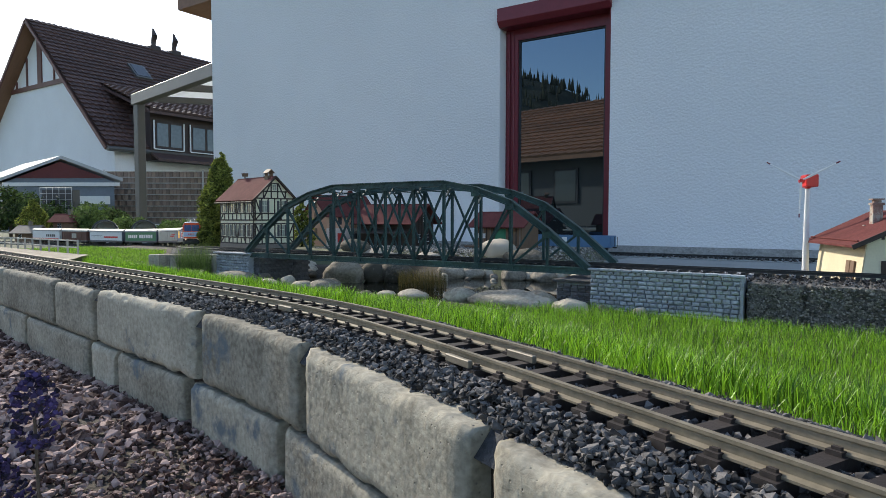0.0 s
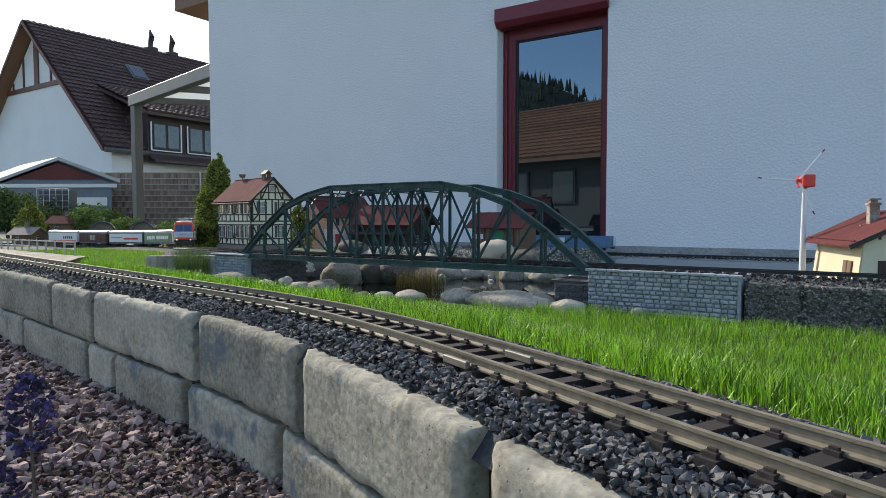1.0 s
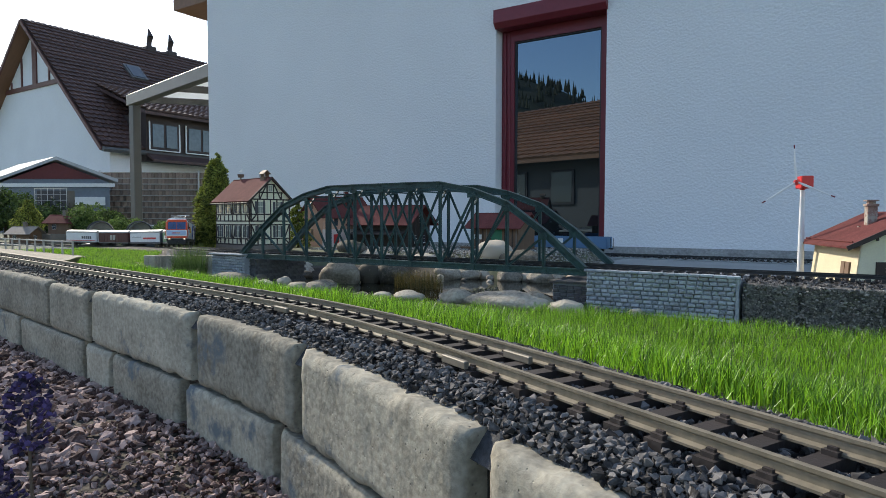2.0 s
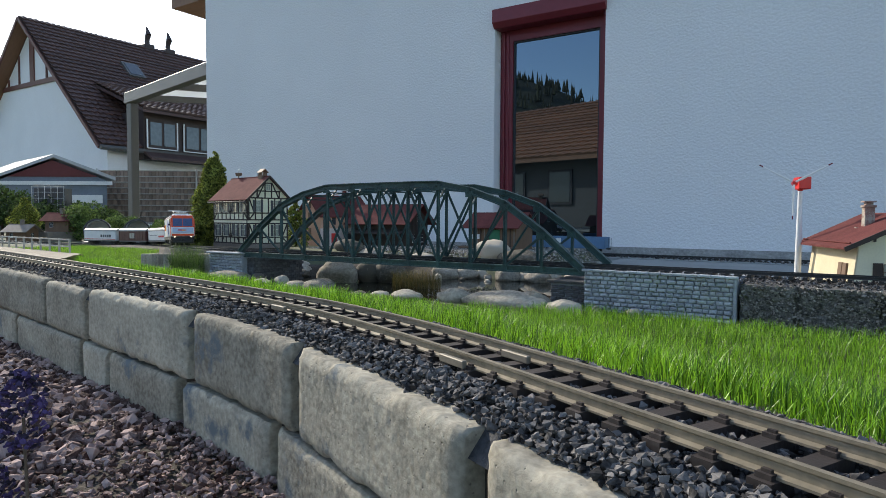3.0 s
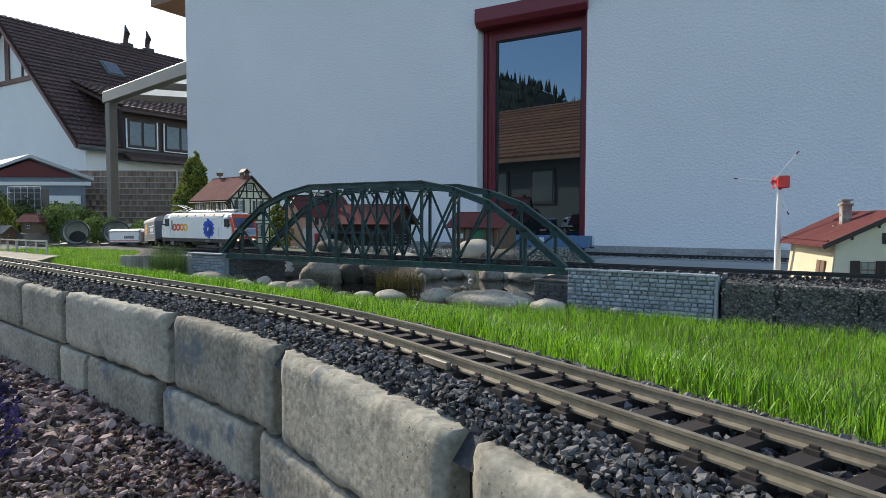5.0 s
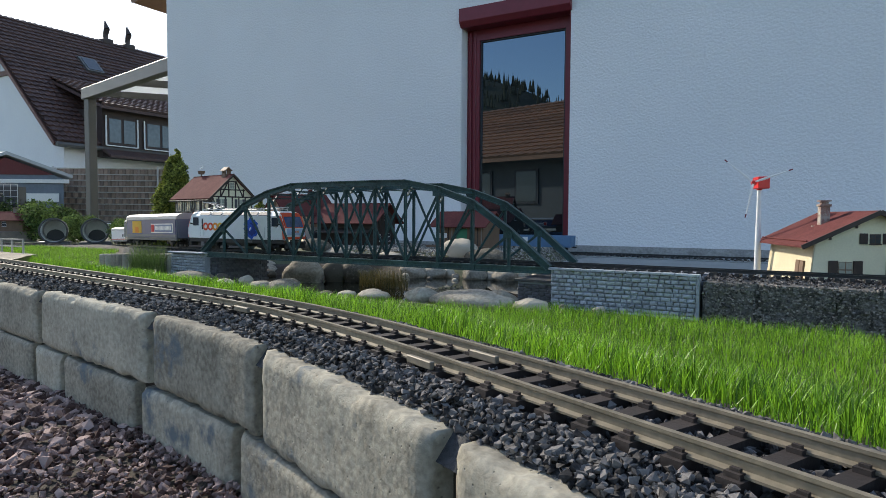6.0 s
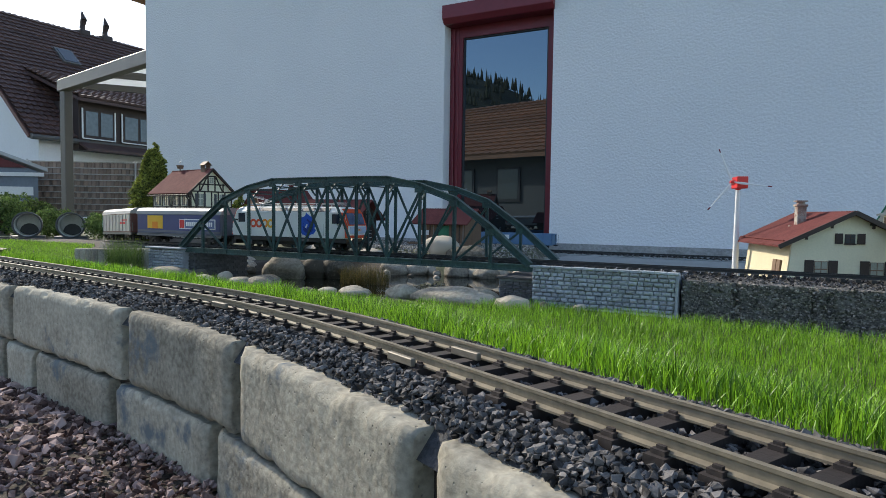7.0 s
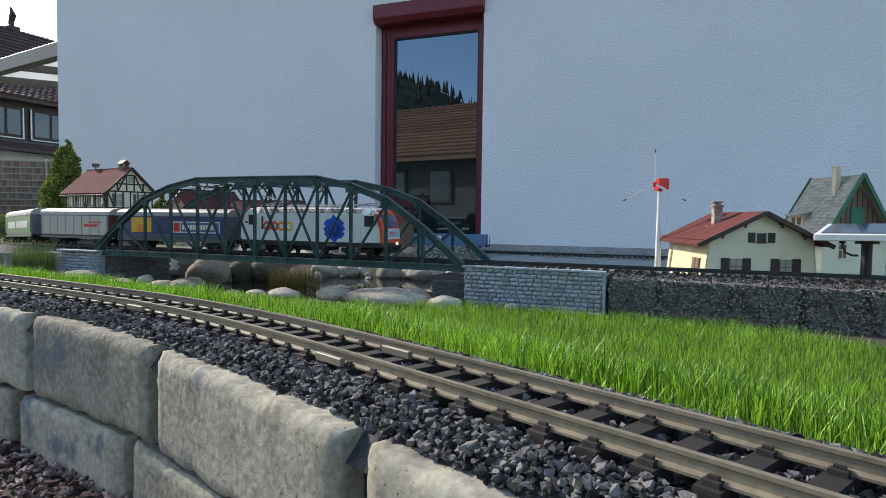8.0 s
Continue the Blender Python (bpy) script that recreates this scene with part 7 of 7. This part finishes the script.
# ---- low railing beside the near track, on a pale path ----
def railing():
    t = thing("path_railing", "pale weathered model railing beside a sandy path", "railing")
    p0, p1 = Vector((-2.66, 1.30, 0.118)), Vector((-5.6, 1.78, 0.09))
    for h in (0.030, 0.058):
        b = bm_new()
        beam(b, p0 + Vector((0, 0, h)), p1 + Vector((0, 0, h)), 0.005, 0.004, (0, 1, 0))
        part("rail", b, M["rail_pale"], t)
    for i in range(24):
        p = p0.lerp(p1, i / 23)
        b = bm_new()
        span(b, p.x - 0.003, p.x + 0.003, p.y - 0.003, p.y + 0.003, p.z - 0.03, p.z + 0.062)
        part("post", b, M["rail_pale"], t)
    verts, faces, n = [], [], 40
    for i in range(n + 1):
        p = (p0 + Vector((0.04, 0, 0))).lerp(p1, i / n)
        ex, ey, _ = near(s_at(p.x + 0.78), 0.105)
        for v in range(9):
            x, y = mix(p.x, ex, v / 8), mix(p.y + 0.03, ey, v / 8)
            z = mix(p.z, 0.147, (v / 8) ** 0.8) + 0.0025 * noise.noise((x * 25, y * 25, 0))
            verts.append((x, y, max(z, lawn_z(x, y) + 0.004)))
    for i in range(n):
        for v in range(8):
            faces.append((i * 9 + v, i * 9 + 9 + v, i * 9 + 10 + v, i * 9 + 1 + v))
    # the path's end and far edge fall to the lawn
    base = len(verts)
    rim = [v for v in range(8, -1, -1)] + [i * 9 for i in range(1, n + 1)]
    verts += [(verts[k][0], verts[k][1], verts[k][2] - 0.07) for k in rim]
    faces += [(rim[k], rim[k + 1], base + k + 1, base + k) for k in range(len(rim) - 1)]
    tagged(new("garden_path", joined("garden_path", verts, faces, M["sand"], True)), "pale sandy path beside the track", "path", kind="structure")


M["sand"] = mat("sandy_path", (0.26, 0.225, 0.17), 0.9, 0.35, 14, 160, bump=0.003, bump_scale=120)
railing()


# ---- lavender close to the viewer ----
def lavender():
    t = thing("lavender", "dark purple lavender spikes on grey-green stems", "flower")
    for x, y, z0, z1, s in ((-0.349, 0.148, -0.02, 0.166, 1.0), (-0.362, 0.137, -0.02, 0.122, 1.0)):
        b = bm_new()
        cyl(b, (x + 0.01, y, z0), (x, y, z1), 0.0008, n=5)
        st = part("stem", b, M["bark"], t)
        b = bm_new()
        for i in range(190):
            f, a = RNG.random(), RNG.uniform(0, 6.28)
            r = (0.0105 * math.sin(math.pi * min(1, f * 0.9 + 0.1)) + 0.002) * RNG.uniform(0.3, 1.1)
            p = (x + math.cos(a) * r, y + math.sin(a) * r, z1 - 0.016 + f * 0.040)
            d = Vector((math.cos(a), math.sin(a), RNG.uniform(-0.2, 1.0))).to_track_quat("Z", "Y").to_matrix().to_4x4()
            bmesh.ops.create_cone(b, cap_ends=True, segments=5, radius1=0.0006, radius2=RNG.uniform(0.0008, 0.0017), depth=RNG.uniform(0.002, 0.0045), matrix=Matrix.Translation(p) @ d)
        part("flower_head", b, M["lavender"], t, "purple flower head")


M["lavender"] = mat("lavender_bloom", (0.022, 0.014, 0.035), 0.8, 0.5, 60, island=0.5, tint=(0.05, 0.03, 0.10))
lavender()


# ---- behind the viewer, mirrored in the window: wooded hill and a tiled house ----
def hill():
    verts, faces = [], []
    nx, ny = 60, 14
    for j in range(ny):
        for i in range(nx):
            x = -160 + i * 5.0
            y = -60 - j * 9
            rise = step(0, 1, j / (ny - 1))
            u = x + 99
            z = rise * max(6, 48.4 - 0.244 * u - 0.00664 * u * max(u, 0) + 0.7 * math.sin(x * 0.23)) - 1 + 1.6 * noise.noise((x * 0.05, y * 0.05, 0))
            verts.append((x, y, z))
    for j in range(ny - 1):
        for i in range(nx - 1):
            faces.append((j * nx + i, j * nx + i + 1, (j + 1) * nx + i + 1, (j + 1) * nx + i))
    tagged(new("hill", joined("hill", verts, faces, M["forest"], True)), "wooded hillside across the valley", "hill", kind="structure")
    tv, tf = [], []
    for _ in range(7000):
        i, j = RNG.integers(0, nx), RNG.integers(2, ny)
        x, y, z = verts[j * nx + i]
        x += RNG.uniform(-3, 3)
        y += RNG.uniform(-4, 4)
        h, r = RNG.uniform(1.4, 3.6), RNG.uniform(0.35, 0.7)
        k = len(tv)
        for q in range(6):
            tv.append((x + r * math.cos(q * 1.047), y + r * math.sin(q * 1.047), z - 0.5))
        tv.append((x, y, z + h))
        tf += [(k + q, k + (q + 1) % 6, k + 6) for q in range(6)]
    tagged(new("forest", joined("forest", tv, tf, M["forest"])), "dark conifer forest on the hillside", "forest", kind="stuff")


M["forest"] = mat("forest_green", (0.050, 0.045, 0.018), 0.9, 0.4, 0.05, 0.6, island=0.4)
hill()


def opposite_house():
    t = thing("opposite_house", "beige house with a brown tiled roof across the garden", "house", pose(-9.2, -15.5, 0, 0, 0, 12))
    b = bm_new()
    span(b, -5, 5, -4, 4, -0.2, 2.5)
    part("wall", b, M["beige_wall"], t)
    for sy in (-1, 1):
        b = bm_new()
        q = [(sy * 4.7, 2.25), (0, 4.9), (0, 5.05), (sy * 4.7, 2.4)]
        prism(b, lambda x: [(x, y, z) for y, z in q], -5.5, 5.5)
        r = part("roof", b, M["roof_brown"], t)
        if sy > 0:
            tile_rows("tiling", r, (-5.5, 4.7, 2.38), (5.5, 4.7, 2.38), (5.5, 0, 5.03), (-5.5, 0, 5.03), 16, 30, M["roof_brown"])
    for x in (-3, -0.6, 1.4, 3.4):
        b = bm_new()
        span(b, x - 0.5, x + 0.5, 4.001, 4.06, 0.8, 2.0)
        w = part("window", b, M["dark_wood"], t)
        b = bm_new()
        span(b, x - 0.42, x + 0.42, 4.06, 4.07, 0.88, 1.92)
        part("pane", b, M["pane_dark"], w)


M["beige_wall"] = mat("beige_house_plaster", (0.13, 0.115, 0.10), 0.9, 0.1, 1)
M["roof_brown"] = mat("orange_brown_tile", (0.30, 0.13, 0.06), 0.7, 0.25, 2, 20, island=0.25)
opposite_house()


# ---- what moves ----
# seconds and the plan point of the locomotive's front
AHEAD = 0.008
FRONT_AT = [(0.0, -3.875, 2.652), (1.5, -3.433, 2.291), (3.0, -2.98, 2.035), (3.5, -2.80, 1.98), (4.5, -2.41, 1.935), (5.8, -1.91, 1.935), (6.5, -1.638, 1.935), (7.0, -1.425, 1.935), (7.5, -1.213, 1.935), (8.0, -1.0, 1.935)]
RUN = np.polyfit([r[0] for r in FRONT_AT], [way_s(r[1], r[2]) for r in FRONT_AT], 4)


def motions():
    times = [i * 0.2 for i in range(41)]
    back = 0.0
    for ob, length in TRAIN:
        rows = []
        for t in times:
            mid = float(np.polyval(RUN, t)) + AHEAD - back - length / 2
            h = length * 0.32
            xa, ya, _ = way(mid + h)
            xb, yb, _ = way(mid - h)
            za, zb = way_z(mid + h), way_z(mid - h)
            rows.append((t, pose((xa + xb) / 2, (ya + yb) / 2, (za + zb) / 2, 0, -math.degrees(math.atan2(za - zb, 2 * h)), math.degrees(math.atan2(ya - yb, xa - xb)))))
        walk(ob, rows)
        back += length + (0.038 if ob is LOCO else 0.004)
    # the rotor runs up slowly: seconds, degrees turned
    turned = np.polyfit((0.0, 1.5, 2.8, 4.7, 5.8, 8.0), (28, 433, 808, 1398, 1753, 2490), 3)
    walk(ROTOR, [(i * 0.1, pose(*ROTOR_AT, 0, 90 - float(np.polyval(turned, i * 0.1)), 0)) for i in range(81)])


motions()
